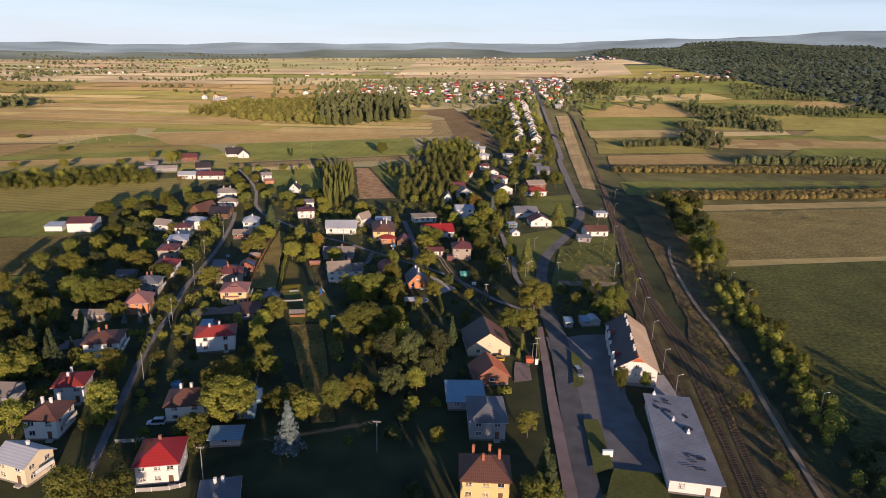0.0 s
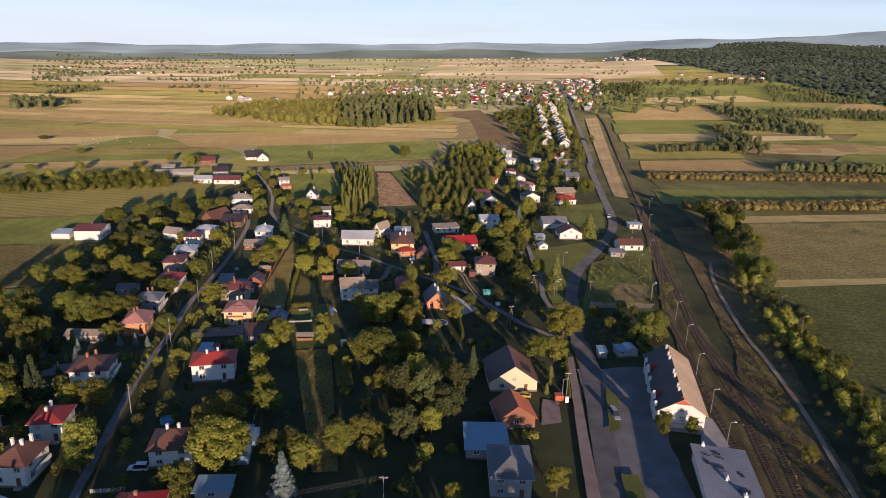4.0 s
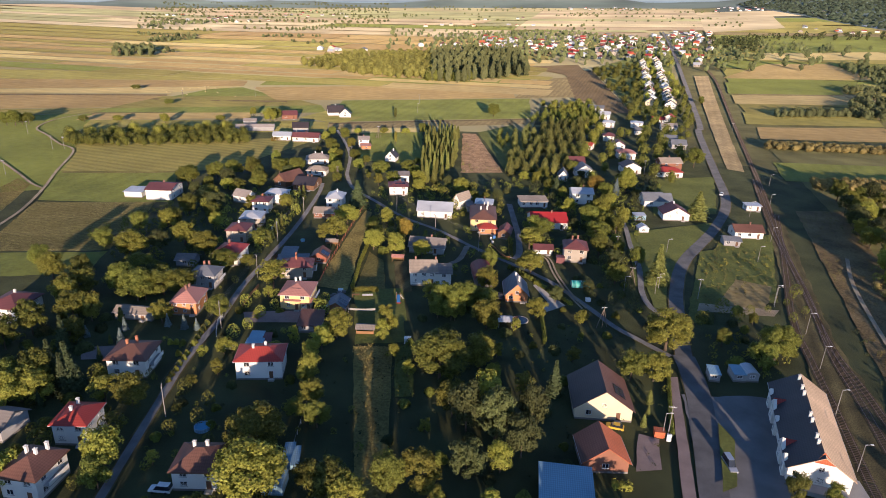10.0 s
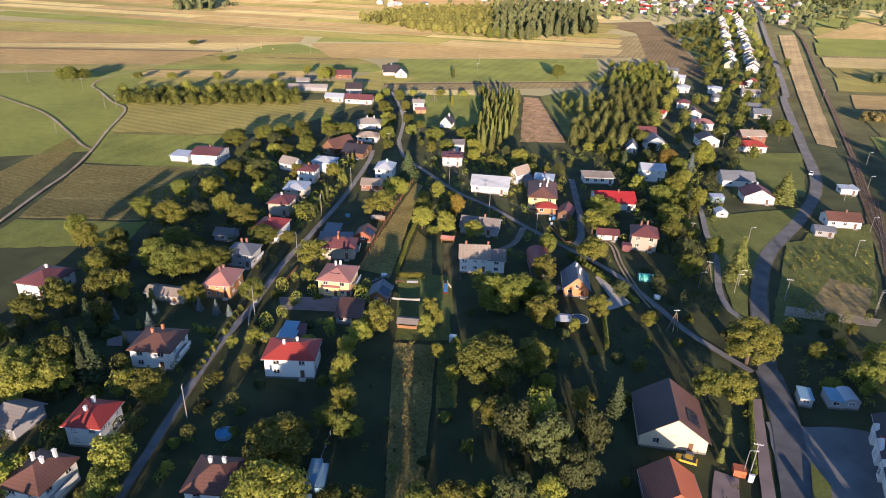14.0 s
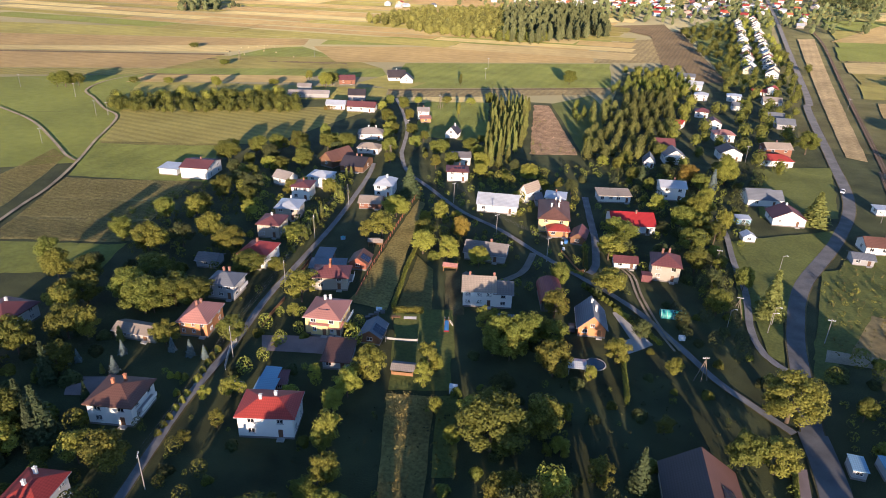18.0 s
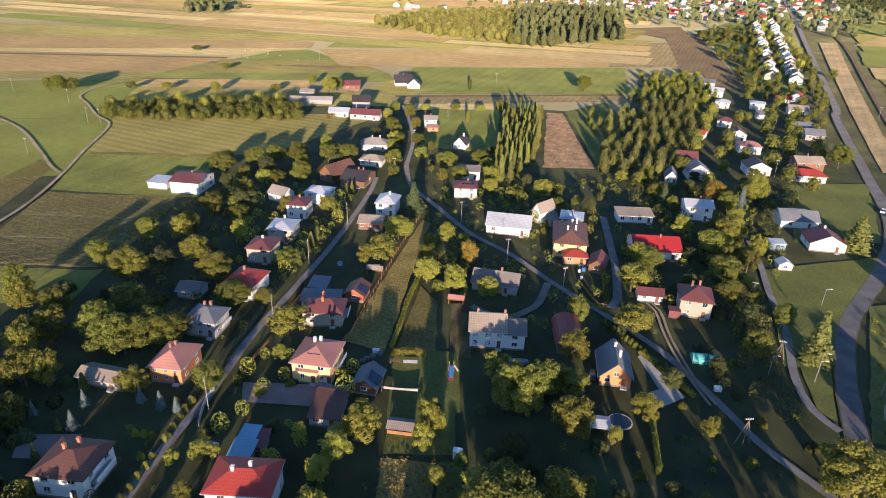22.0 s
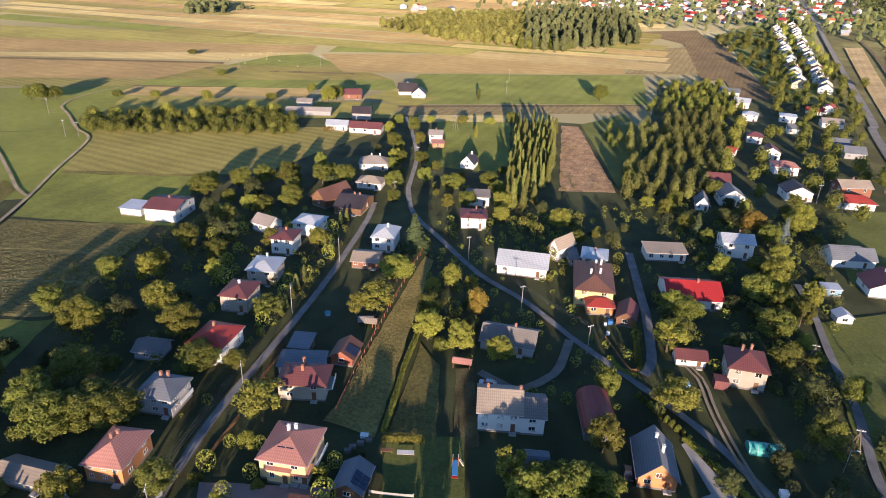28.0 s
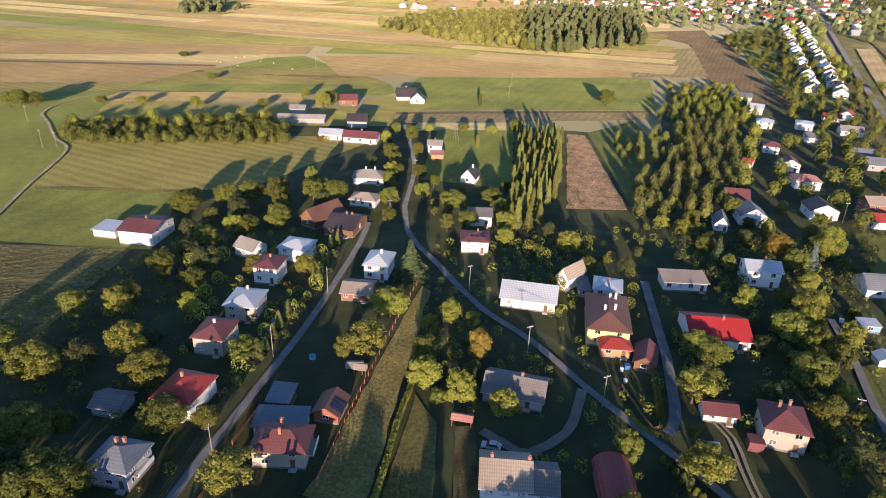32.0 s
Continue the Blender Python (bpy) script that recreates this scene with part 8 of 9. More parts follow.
field('paving', 'dark paved yard of the yellow house', (-86.7, 215.7), (-63.3, 221.1), (-65.5, 229.2), (-90.6, 222.4))
field('paving', 'grey paved yard behind a house', (-120.6, 185.8), (-113.8, 187.2), (-112.6, 195.8), (-124.4, 191.9))
field('concrete', 'pale concrete pavement behind the station', (66.2, 161.1), (74.5, 162.0), (74.6, 175.8), (72.3, 175.6))
# railway
rail_track([(72.0, 92.0), (76.6, 113.0), (81.4, 137.5), (85.7, 157.0), (89.4, 180.0), (91.5, 210.6), (92.3, 238.9), (97.5, 273.6), (107.9, 338.1), (127.9, 442.8), (160.1, 626.4), (214.2, 945.2), (230.1, 1084.3)], 'rusty railway track on dark ballast')
rail_track([(68.5, 92.0), (73.4, 115.0), (77.6, 137.4), (81.6, 162.0), (85.2, 182.0), (88.4, 209.8), (91.0, 236.7), (99.4, 282.6), (108.8, 352.5), (127.6, 452.3)], 'rusty siding track on dark ballast')
rail_track([(74.9, 155.4), (76.8, 176.1), (80.0, 202.4), (83.3, 231.1), (87.2, 258.1), (103.3, 319.9), (118.6, 380.3)], 'rusty loop track beside the platform')
# lamps, poles and cables
street_lamp(84.1, 267.7, 7.6, 0)
street_lamp(87.5, 246.8, 7.6, 0)
street_lamp(84.0, 224.9, 7.6, 0)
street_lamp(79.5, 201.7, 7.6, 0)
street_lamp(75.5, 179.0, 7.6, 0)
street_lamp(73.1, 161.8, 7.6, 0)
street_lamp(90.4, 310.0, 6.7, 0)
street_lamp(103.3, 337.1, 6.7, 0)
street_lamp(134.1, 284.8, 6.7, 0)
street_lamp(133.8, 259.9, 6.7, 0)
street_lamp(131.3, 238.4, 6.7, 0)
street_lamp(111.2, 152.6, 7.6, 0)
street_lamp(119.5, 394.7, 6.7, 0)
street_lamp(132.3, 439.6, 6.7, 0)
street_lamp(83.8, 266.3, 7.6, 0)
street_lamp(43.8, 267.5, 6.7, 0)
street_lamp(54.8, 312.1, 5.9, 0)
street_lamp(33.0, 267.4, 5.9, 0)
street_lamp(104.3, 374.6, 7.6, 0)
street_lamp(33.9, 183.5, 6.7, 0)
street_lamp(45.7, 272.7, 5.9, 0)
utility_pole(-84.4, 167.1, 9, -60, 1)
utility_pole(-92.4, 211.2, 9, -60, 1)
utility_pole(-97.7, 249.4, 9, -60, 1)
utility_pole(-105.3, 286.1, 9, -60, 1)
utility_pole(-107.0, 321.3, 9, -60, 1)
utility_pole(-43.0, 308.9, 9, 40, 1)
utility_pole(-66.5, 337.3, 9, 40, 1)
utility_pole(-22.4, 293.6, 9, 40, 1)
utility_pole(-109.8, 380.9, 9, 30, 3)
utility_pole(23.3, 237.3, 7.5, 20, 3)
utility_pole(35.1, 183.4, 9, 0, 1)
utility_pole(58.3, 266.5, 8, 0, 1)
utility_pole(33.7, 306.4, 7.5, 0, 3)
utility_pole(35.9, 273.2, 7.5, 0, 3)
utility_pole(-12.8, 132.8, 9, 0, 1)
utility_pole(-51.8, 121.0, 9, 0, 1)
utility_pole(-117.4, 500.0, 9, 0, 3)
utility_pole(-118.0, 434.5, 8, 0, 1)
utility_pole(153.3, 612.5, 8, 0, 1)
utility_pole(-347.7, 438.6, 9, 0, 1)
utility_pole(-302.3, 404.7, 9, 0, 1)
utility_pole(-403.1, 449.7, 9, 0, 1)
utility_pole(-286.9, 349.1, 8, 0, 1)
utility_pole(-627.5, 1089.0, 24, 0, 1)
utility_pole(-280.6, 654.1, 9, 0, 1)
utility_pole(-331.9, 611.3, 9, 0, 3)
utility_pole(-296.4, 407.5, 8, 0, 1)
utility_pole(-120.0, 667.0, 9, 0, 1)
utility_pole(-111.8, 616.5, 9, 0, 1)
utility_pole(62.0, 445.2, 9, 0, 1)
wires([(-84.4, 167.1), (-92.4, 211.2), (-97.7, 249.4), (-105.3, 286.1), (-107.0, 321.3)], 9, 3)
wires([(-66.5, 337.3), (-43.0, 308.9), (-22.4, 293.6)], 9, 3)
wires([(-51.8, 121.0), (-12.8, 132.8)], 9, 3)
wires([(-403.1, 449.7), (-347.7, 438.6), (-302.3, 404.7)], 9, 2)
wires([(33.9, 183.5), (35.1, 183.4)], 8, 2)
# crops standing in rows
def crop_rows(material, label, a, b, c, d, gap, step, h, seed, skip=()):
    """Plants in rows that run from edge a-d to edge b-c of a field."""
    rg = random.Random(seed)
    a, b, c, d = Vector(a), Vector(b), Vector(c), Vector(d)
    rows = int(((d - a).length + (c - b).length) / 2 / gap)
    vs, fs = [], []
    for r in range(1, rows):
        w = r / rows
        if any(abs(w - q) < 1.1 / rows for q in skip):
            continue
        p, q = a.lerp(d, w), b.lerp(c, w)
        n = int((q - p).length / step)
        for k in range(n):
            u = (k + rg.uniform(0.1, 0.9)) / n
            x, y = p.lerp(q, u)
            x, y = x + rg.gauss(0, 0.12), y + rg.gauss(0, 0.12)
            z, hh = rise(x, y), h * rg.uniform(0.7, 1.15)
            t = rg.uniform(-0.7, 0.7)
            dx, dy = math.cos(t) * step * 0.62, math.sin(t) * step * 0.62
            lx, ly = rg.gauss(0, 0.2) * hh, rg.gauss(0.1, 0.2) * hh
            m = len(vs)
            vs += [(x - dx, y - dy, z), (x + dx, y + dy, z), (x + dx * 0.7 + lx, y + dy * 0.7 + ly, z + hh), (x - dx * 0.7 + lx, y - dy * 0.7 + ly, z + hh * rg.uniform(0.75, 1))]
            fs.append((m, m + 1, m + 2, m + 3))
    return tagged(new("crop", mesh_of("crop", vs, fs, material)), label, "crop", kind="stuff")


crop_rows("maize_dry", "rows of tall drying maize", (-212.4, 249.5), (-166.0, 262.9), (-187.6, 331.5), (-240.6, 314.0), 0.95, 0.42, 0.28, 401, (0.3, 0.62))
crop_rows("maize_dry", "narrow rows of drying maize beside a track", (-252.0, 240.0), (-276.0, 344.5), (-262.0, 337.0), (-213.5, 231.0), 1.2, 0.42, 0.28, 402)
crop_rows("crop_green", "rows of low green crop beside the railway", (107.5, 117.0), (128.0, 117.5), (282.5, 314.0), (143.0, 286.5), 1.6, 0.9, 0.2, 403)
# fences and hedges
fence([(-83.7, 345.5), (-82.0, 320.8), (-79.5, 292.8), (-77.0, 268.4), (-74.4, 248.7)], 1.3, 3.0, 'fence_rust', 'fence_rust', 'rusty red mesh fence along a garden strip', False)
fence([(-92.0, 224.6), (-93.1, 231.4), (-93.8, 241.6)], 1.4, 2.4, 'fence_wood', 'fence_wood', 'orange-brown wooden panel fence beside the lane', True)
fence([(-96.3, 254.2), (-97.6, 262.4), (-98.8, 270.4)], 1.5, 2.4, 'brick_wall', 'timber_wall', 'low brick and timber fence beside the lane', True)
fence([(-76.4, 119.0), (-78.2, 125.8), (-80.1, 135.0)], 1.2, 2.6, 'white_paint', 'concrete', 'white concrete fence beside the lane', True)
fence([(-78.1, 135.0), (-73.4, 135.6), (-70.7, 136.4)], 1.2, 2.6, 'white_paint', 'concrete', 'white concrete fence in front of a house', True)
fence([(-65.2, 116.4), (-58.1, 117.3), (-54.9, 118.9)], 1.2, 2.6, 'white_paint', 'concrete', 'white concrete fence below the red-roofed house', True)
fence([(-48.3, 149.4), (-50.5, 163.4), (-53.4, 180.6)], 1.3, 3.0, 'pole_steel', 'wire', 'thin grey wire garden fence', False)
fence([(-91.3, 205.9), (-94.5, 213.3), (-94.9, 217.4)], 1.6, 2.4, 'pole_steel', 'grey_wall', 'grey metal gate beside the lane', True)
hedge([(-61.7, 246.9), (-63.3, 257.9), (-65.7, 271.6), (-66.8, 282.0), (-68.0, 290.0)], 1.9, 1.2, 'leaf_b', 'clipped yellow-green hedge along a lawn')
hedge([(-61.0, 245.0), (-57.0, 246.2), (-52.4, 247.4)], 1.9, 1.8, 'leaf_b', 'thick clipped yellow-green hedge across a lawn', 170)
hedge([(1.4, 266.4), (8.1, 258.8), (14.1, 250.9)], 1.4, 1.2, 'leaf_b', 'low clipped hedge beside the lane')
hedge([(3.7, 243.3), (4.5, 233.2), (5.4, 221.8)], 2.6, 1.0, 'leaf_a', 'tall thin hedge of thujas')
hedge([(-9.6, 286.8), (-14.0, 289.2), (-16.6, 293.5)], 1.0, 1.2, 'leaf_b', 'low hedge round a corner garden')
hedge([(-8.8, 289.6), (-9.7, 300.3), (-10.4, 309.5)], 2.0, 1.2, 'leaf_a', 'dark clipped hedge beside a lane')
hedge([(-185.5, 468.3), (-172.7, 476.1), (-157.1, 478.1)], 2.6, 1.4, 'leaf_gold', 'golden hedge in front of a farm')
hedge([(20.4, 163.2), (24.6, 163.4)], 1.6, 2.2, 'leaf_b', 'clipped garden hedge beside a garage')
hedge([(36.2, 184.0), (37.6, 196.0), (39.2, 208.0), (40.4, 216.0)], 1.3, 0.9, 'leaf_a', 'dense green hedge beside the road')
field('lawn', 'grassy island between road and forecourt', (43.6, 165.4), (47.0, 168.0), (50.6, 184.7), (48.4, 191.0), lift=0.75)
field('lawn', 'grassy verge between road and yard', (38.4, 112.0), (55.0, 112.0), (55.0, 124.6), (45.2, 126.6), lift=0.75)
field('lawn', 'narrow grass wedge beside the yard', (39.6, 124.0), (45.2, 126.8), (46.6, 148.0), (42.6, 148.4), lift=0.76)
# parked cars
car(-71.5, 143.7, 5, 'white_paint', 'white van parked beside a house', van=True, length=4.6, tall=1.8)
car(22.8, 184.2, -10, 'yellow_paint', 'yellow car parked in front of a garage')
car(47.2, 175.1, 100, 'silver_paint', 'small grey loader truck parked on the forecourt', van=True, length=5.2, tall=2.2)
car(-44.2, 271.4, 5, 'silver_paint', 'silver-blue car parked beside a farmhouse')
car(27.0, 376.7, 80, 'dark_roof', 'dark car parked behind a white house')
car(-10.2, 251.7, 95, 'dark_roof', 'dark car parked beside the orange house')
car(99.2, 410.7, 70, 'white_paint', 'pale car on the village road')
wood('mixed_wood', [(-13.7, 591.6), (10.2, 694.8), (45.9, 711.4), (53.0, 621.5), (25.5, 598.5)], 6.2, 160, 6.0, 9.0, 'leaf_a', 'young wood of slender leafy trees', clumps=230, size=0.32, squash=0.95, keep=0.85, cone=0.45, core=0.7)
wood('mixed_wood', [(-3.6, 475.9), (-0.2, 582.5), (35.4, 598.4), (25.1, 487.7)], 6.2, 161, 7.0, 11.0, 'poplar_leaf', 'young wood of slender leafy trees', clumps=230, size=0.32, squash=0.95, keep=0.85, cone=0.45, core=0.7)
wood('mixed_wood', [(-24.2, 483.7), (-24.6, 537.9), (2.3, 552.2), (0.8, 496.0)], 6.2, 162, 6.5, 10.0, 'poplar_leaf', 'young wood of slender leafy trees', clumps=230, size=0.32, squash=0.95, keep=0.85, cone=0.45, core=0.7)
wood('mixed_wood', [(-19.1, 411.7), (-20.5, 477.8), (26.2, 499.9), (19.5, 427.9)], 6.2, 163, 6.5, 10.5, 'poplar_leaf', 'young wood of slender leafy trees', clumps=230, size=0.32, squash=0.95, keep=0.85, cone=0.45, core=0.7)
wood('mixed_wood', [(-32.0, 490.2), (-33.8, 546.7), (-27.6, 549.5), (-23.8, 493.6)], 6.2, 164, 5, 8, 'leaf_a', 'young wood of slender leafy trees', clumps=230, size=0.32, squash=0.95, keep=0.85, cone=0.45, core=0.7)
wood('garden_shrubs', [(-71.9, 319.3), (-49.3, 314.7), (-29.5, 291.1), (-28.8, 275.5), (-52.5, 289.8), (-65.7, 295.0)], 6.2, 180, 2.2, 6.1, 'leaf_a', 'mixed garden shrubs and small fruit trees', clumps=210, size=0.42, squash=1.1, keep=0.8, most=700)
wood('garden_shrubs', [(-62.2, 377.1), (-34.3, 382.5), (-3.9, 350.9), (-4.4, 330.8), (-26.0, 311.7), (-37.4, 318.9)], 6.2, 181, 2.2, 6.1, 'leaf_b', 'mixed garden shrubs and small fruit trees', clumps=210, size=0.42, squash=1.1, keep=0.8, most=700)
# shrubs below with leaf_c have garden shade put into their leaf colour
wood('garden_shrubs', [(-11.8, 316.7), (17.0, 327.0), (32.6, 317.3), (47.9, 338.0), (33.4, 283.1), (-5.8, 269.8)], 6.2, 182, 2.2, 6.1, 'leaf_c', 'mixed garden shrubs and small fruit trees', clumps=210, size=0.42, squash=1.1, keep=0.8, most=700)
wood('garden_shrubs', [(-6.7, 415.3), (71.8, 428.4), (47.9, 338.0), (17.0, 338.5), (-3.4, 375.2)], 6.2, 183, 2.2, 6.1, 'leaf_c', 'mixed garden shrubs and small fruit trees', clumps=210, size=0.42, squash=1.1, keep=0.8, most=700)
wood('garden_shrubs', [(-96.3, 235.3), (-72.1, 243.7), (-62.4, 228.1), (-60.0, 213.4), (-68.0, 197.5), (-78.2, 194.2), (-85.4, 204.9)], 6.2, 184, 2.2, 6.1, 'leaf_b', 'mixed garden shrubs and small fruit trees', clumps=210, size=0.42, squash=1.1, keep=0.8, most=700)
wood('garden_shrubs', [(7.2, 276.6), (37.8, 293.2), (40.3, 263.0), (33.3, 244.6), (20.8, 256.4)], 6.2, 185, 2.2, 6.1, 'leaf_c', 'mixed garden shrubs and small fruit trees', clumps=210, size=0.42, squash=1.1, keep=0.8, most=700)
wood('garden_shrubs', [(-127.4, 159.7), (-111.9, 178.3), (-91.6, 172.0), (-84.7, 152.2), (-81.9, 140.0), (-102.1, 134.5)], 6.2, 186, 2.2, 6.1, 'leaf_a', 'mixed garden shrubs and small fruit trees', clumps=210, size=0.42, squash=1.1, keep=0.8, most=700)
wood('garden_shrubs', [(-175.5, 345.1), (-118.3, 373.4), (-110.3, 354.8), (-110.2, 306.0), (-107.5, 273.2), (-119.9, 264.3), (-139.2, 296.5)], 6.2, 187, 2.2, 6.1, 'leaf_b', 'mixed garden shrubs and small fruit trees', clumps=210, size=0.42, squash=1.1, keep=0.8, most=700)
wood('garden_shrubs', [(51.8, 249.7), (97.9, 278.2), (78.2, 220.1), (52.3, 215.2)], 6.2, 188, 2.2, 6.1, 'leaf_a', 'mixed garden shrubs and small fruit trees', clumps=210, size=0.42, squash=1.1, keep=0.8, most=700)
wood('garden_shrubs', [(-120.3, 157.4), (-109.7, 186.7), (-81.6, 179.6), (-53.2, 159.4), (-41.1, 114.9), (-69.3, 114.4)], 6.2, 189, 2.2, 6.1, 'leaf_a', 'mixed garden shrubs and small fruit trees', clumps=210, size=0.42, squash=1.1, keep=0.8, most=700)
# garden things
tunnel_greenhouse(17.8, 268.6, 8)
round_pool(-73.5, 164.5, 1.9)
round_pool(-2.7, 236.6, 2.8, 'pond', 'dark garden pond with a pale stone rim', 'glass', 0.2, 'concrete')
round_pool(-95.4, 288.7, 0.9, 'trampoline', 'small teal covered garden trampoline', 'teal_film')
garden_slide(-44.0, 241.8, 14)
garden_hut(-48.9, 218.3, 8, 5.5, 3.5, 1.9, 'fence_wood', 'grey_roof', 'low wooden chicken coop with grey roof', 'chicken_coop', False)
garden_hut(-81.1, 286.8, 10, 3, 2.6, 2.1, 'fence_wood', 'tan_roof', 'small wooden garden shelter by a fence')
garden_hut(-82.8, 287.0, 20, 4, 3, 2.2, 'fence_wood', 'grey_roof', 'wooden picnic shelter beside a red fence')
garden_hut(-52.1, 276.8, 5, 4.5, 2.4, 2.0, 'fence_wood', 'rose_roof', 'wooden bench shelter with a pink roof')
garden_table(-55.0, 242.6, 16, 3.6, 1.3, 'chimney_white', 'long garden table with a pale pink cover beside a hedge')
garden_table(-59.0, 242.0, 16, 2.6, 1.1, 'fence_wood', 'weathered wooden garden table beside a hedge')
lawn_net((-57.9, 229.9), (-49.4, 231.5))
garden_hut(-7.3, 232.3, 8, 4.2, 4, 2.3, 'grey_wall', 'metal_roof', 'grey garden shelter beside a pond')
crate(-35.1, 214.3, 5, 1.6, 1.4, 1.8, 'white_paint', 'white plastic storage box on a lawn')
crate(-34.9, 214.3, 5, 1.6, 1.4, 1.8, 'white_paint', 'white plastic storage box on grass')
crate(19.8, 256.2, 10, 1.6, 1.2, 1.0, 'white_paint', 'white tarpaulin-covered box in a garden')
crate(-84.3, 200.5, 5, 2.4, 1.6, 1.2, 'white_paint', 'pale tarpaulin stack in a garden')
crate(-113.5, 300.8, 5, 1.2, 1.0, 1.0, 'blue_roof', 'blue plastic barrel box')
crate(-17.5, 311.3, 10, 1.2, 1.2, 1.2, 'blue_paint', 'blue garden box beside a summer house')
crate(1.8, 286.9, 10, 2.6, 1.6, 1.3, 'blue_roof', 'pale blue tarpaulin-covered pile')
crate(44.9, 131.9, 0, 2.6, 0.5, 2.0, 'white_paint', 'white roadside notice board')
crate(35.1, 182.0, 0, 1.0, 0.4, 1.8, 'white_paint', 'white cabinet beside the road')
crate(33.1, 183.7, 0, 2.4, 2.0, 1.6, 'orange_roof', 'orange skip beside a fence')
crate(42.4, 357.3, 0, 1, 1, 1, 'white_paint', 'white plastic box beside a garden')
crate(-48.3, 158.3, 15, 2.0, 6.5, 1.2, 'blue_roof', 'long pale blue polytunnel frame')
crate(-49.9, 158.5, 12, 2.2, 7.0, 1.6, 'blue_roof', 'pale blue sheeted woodpile')
crate(-49.3, 149.5, 8, 4.5, 5, 2.4, 'blue_roof', 'pale blue flat-roofed lean-to shed')
porch(-75.9, 228.6, 7, 4.8, 3.2, 3.6, 'rose_roof', 'yellow_wall', 'glazed bay with a rose roof on the yellow house')
porch(-71.8, 229.4, 7, 3.0, 2.6, 2.5, 'rose_roof', 'cream_wall', 'low entrance porch with rose roof beside a bay')
crate(10.5, 290.4, 5, 3.2, 3.0, 2.4, 'plum_roof', 'small plum-roofed porch beside a beige house', 'porch_box')
hay = mesh_of("hay_bale", *tube_data(0.6, 0.6, 0, 1.0, 10), "pale_stubble")
rg = random.Random(8)
for i in range(14):
    hx, hy = rg.uniform(-372, -297), rg.uniform(631, 698)
    bale = tagged(new("hay_bale", hay), "round pale straw bale on a green field", "hay bale", "hay bales")
    bale.location = (hx, hy, rise(hx, hy) + 0.25)
# dull trees mixed in, their darker leaves standing for shade in these gardens
thicket([(-7.5, 318.2), (15.5, 337.9), (55.2, 365.4), (33.4, 283.1), (21.3, 279.0), (8.3, 308.8)], 12.4, 201, ['leafy', 'dull', 'leafy', 'dull'], 5.5, 9.7, count=15)
thicket([(-2.3, 269.3), (26.3, 287.6), (38.0, 272.0), (36.0, 262.3), (5.0, 250.6)], 11.0, 202, ['leafy', 'dull', 'dull'], 4.5, 7.5, count=5)
thicket([(-6.7, 415.3), (52.3, 438.3), (64.5, 400.7), (31.8, 356.9), (6.1, 383.3)], 13.8, 203, ['leafy', 'light', 'leafy'], 5.5, 9.7, count=16)
thicket([(-69.1, 379.8), (-39.3, 391.2), (-7.0, 383.0), (-7.2, 357.2), (-39.8, 361.6)], 11.0, 204, ['leafy', 'light', 'bush'], 4.8, 8.3, count=20)
wood('scattered_trees', [(-1152.3, 1821.6), (-474.5, 2028.2), (-905.7, 3771.9), (-2068.1, 3301.6)], 20.0, 205, 5.5, 10.3, 'far_leaf', 'hedges and trees of a far village', clumps=12, size=0.85, squash=1.5, keep=0.26, most=3200, core=0.95, patch=0.0045)
wood('scattered_trees', [(-215.4, 1275.9), (285.0, 1088.5), (433.0, 1476.0), (2.8, 1820.9), (-264.3, 1575.0)], 14.9, 206, 4.8, 9.7, 'far_leaf', 'trees among the far village houses', clumps=12, size=0.75, squash=1.2, keep=0.75, most=1500, core=0.95, patch=0.0045)
wood('undergrowth', [(98.0, 207.9), (106.0, 208.8), (99.2, 171.2), (90.2, 159.4), (89.9, 175.0)], 3.0, 301, 0.9, 1.8, 'leaf_a', 'bright green weeds between track and path', clumps=70, size=0.7, squash=1.6, keep=0.95, most=900)
wood('undergrowth', [(130.1, 382.2), (147.6, 363.4), (111.7, 228.3), (97.1, 207.8), (103.1, 265.7)], 4.3, 302, 0.8, 2.0, 'leaf_c', 'rough weeds beside the railway', clumps=34, size=1.1, squash=1.6, keep=0.6, most=900)
wood('undergrowth', [(56.0, 239.0), (80.6, 242.1), (76.9, 224.1), (65.8, 211.2), (52.2, 221.1)], 3.5, 303, 1.0, 2.5, 'leaf_b', 'rough grass and weeds beside the forecourt', clumps=34, size=1.1, squash=1.6, keep=0.7, most=500)
wood('undergrowth', [(66.7, 310.5), (98.2, 331.8), (96.4, 299.4), (76.0, 284.1), (59.9, 274.9)], 3.8, 304, 0.7, 1.9, 'leaf_b', 'rough grass and weeds on waste ground', clumps=30, size=1.2, squash=1.8, keep=0.7, most=500)
wood('undergrowth', [(99.3, 186.2), (106.1, 182.4), (92.7, 123.6), (84.9, 119.2), (88.1, 145.4)], 3.5, 305, 0.6, 1.7, 'leaf_c', 'dry golden weeds beside the railway track', clumps=60, size=0.7, squash=1.7, keep=0.62, most=500)
wood('undergrowth', [(121.8, 187.0), (126.8, 179.2), (118.8, 135.6), (106.1, 117.2), (105.5, 135.3)], 4.1, 306, 1.1, 3.0, 'tawny_leaf', 'dry golden scrub along a field edge', clumps=80, size=0.65, squash=1.5, keep=0.6, most=500)
# thujas beside the lane
bush(-8.7, 279.1, 1.8, 0.78, 'leaf_a', label='small clipped thuja in a row beside the lane', name='thuja_bush')
bush(-7.4, 277.6, 1.8, 0.78, 'leaf_a', label='small clipped thuja in a row beside the lane', name='thuja_bush')
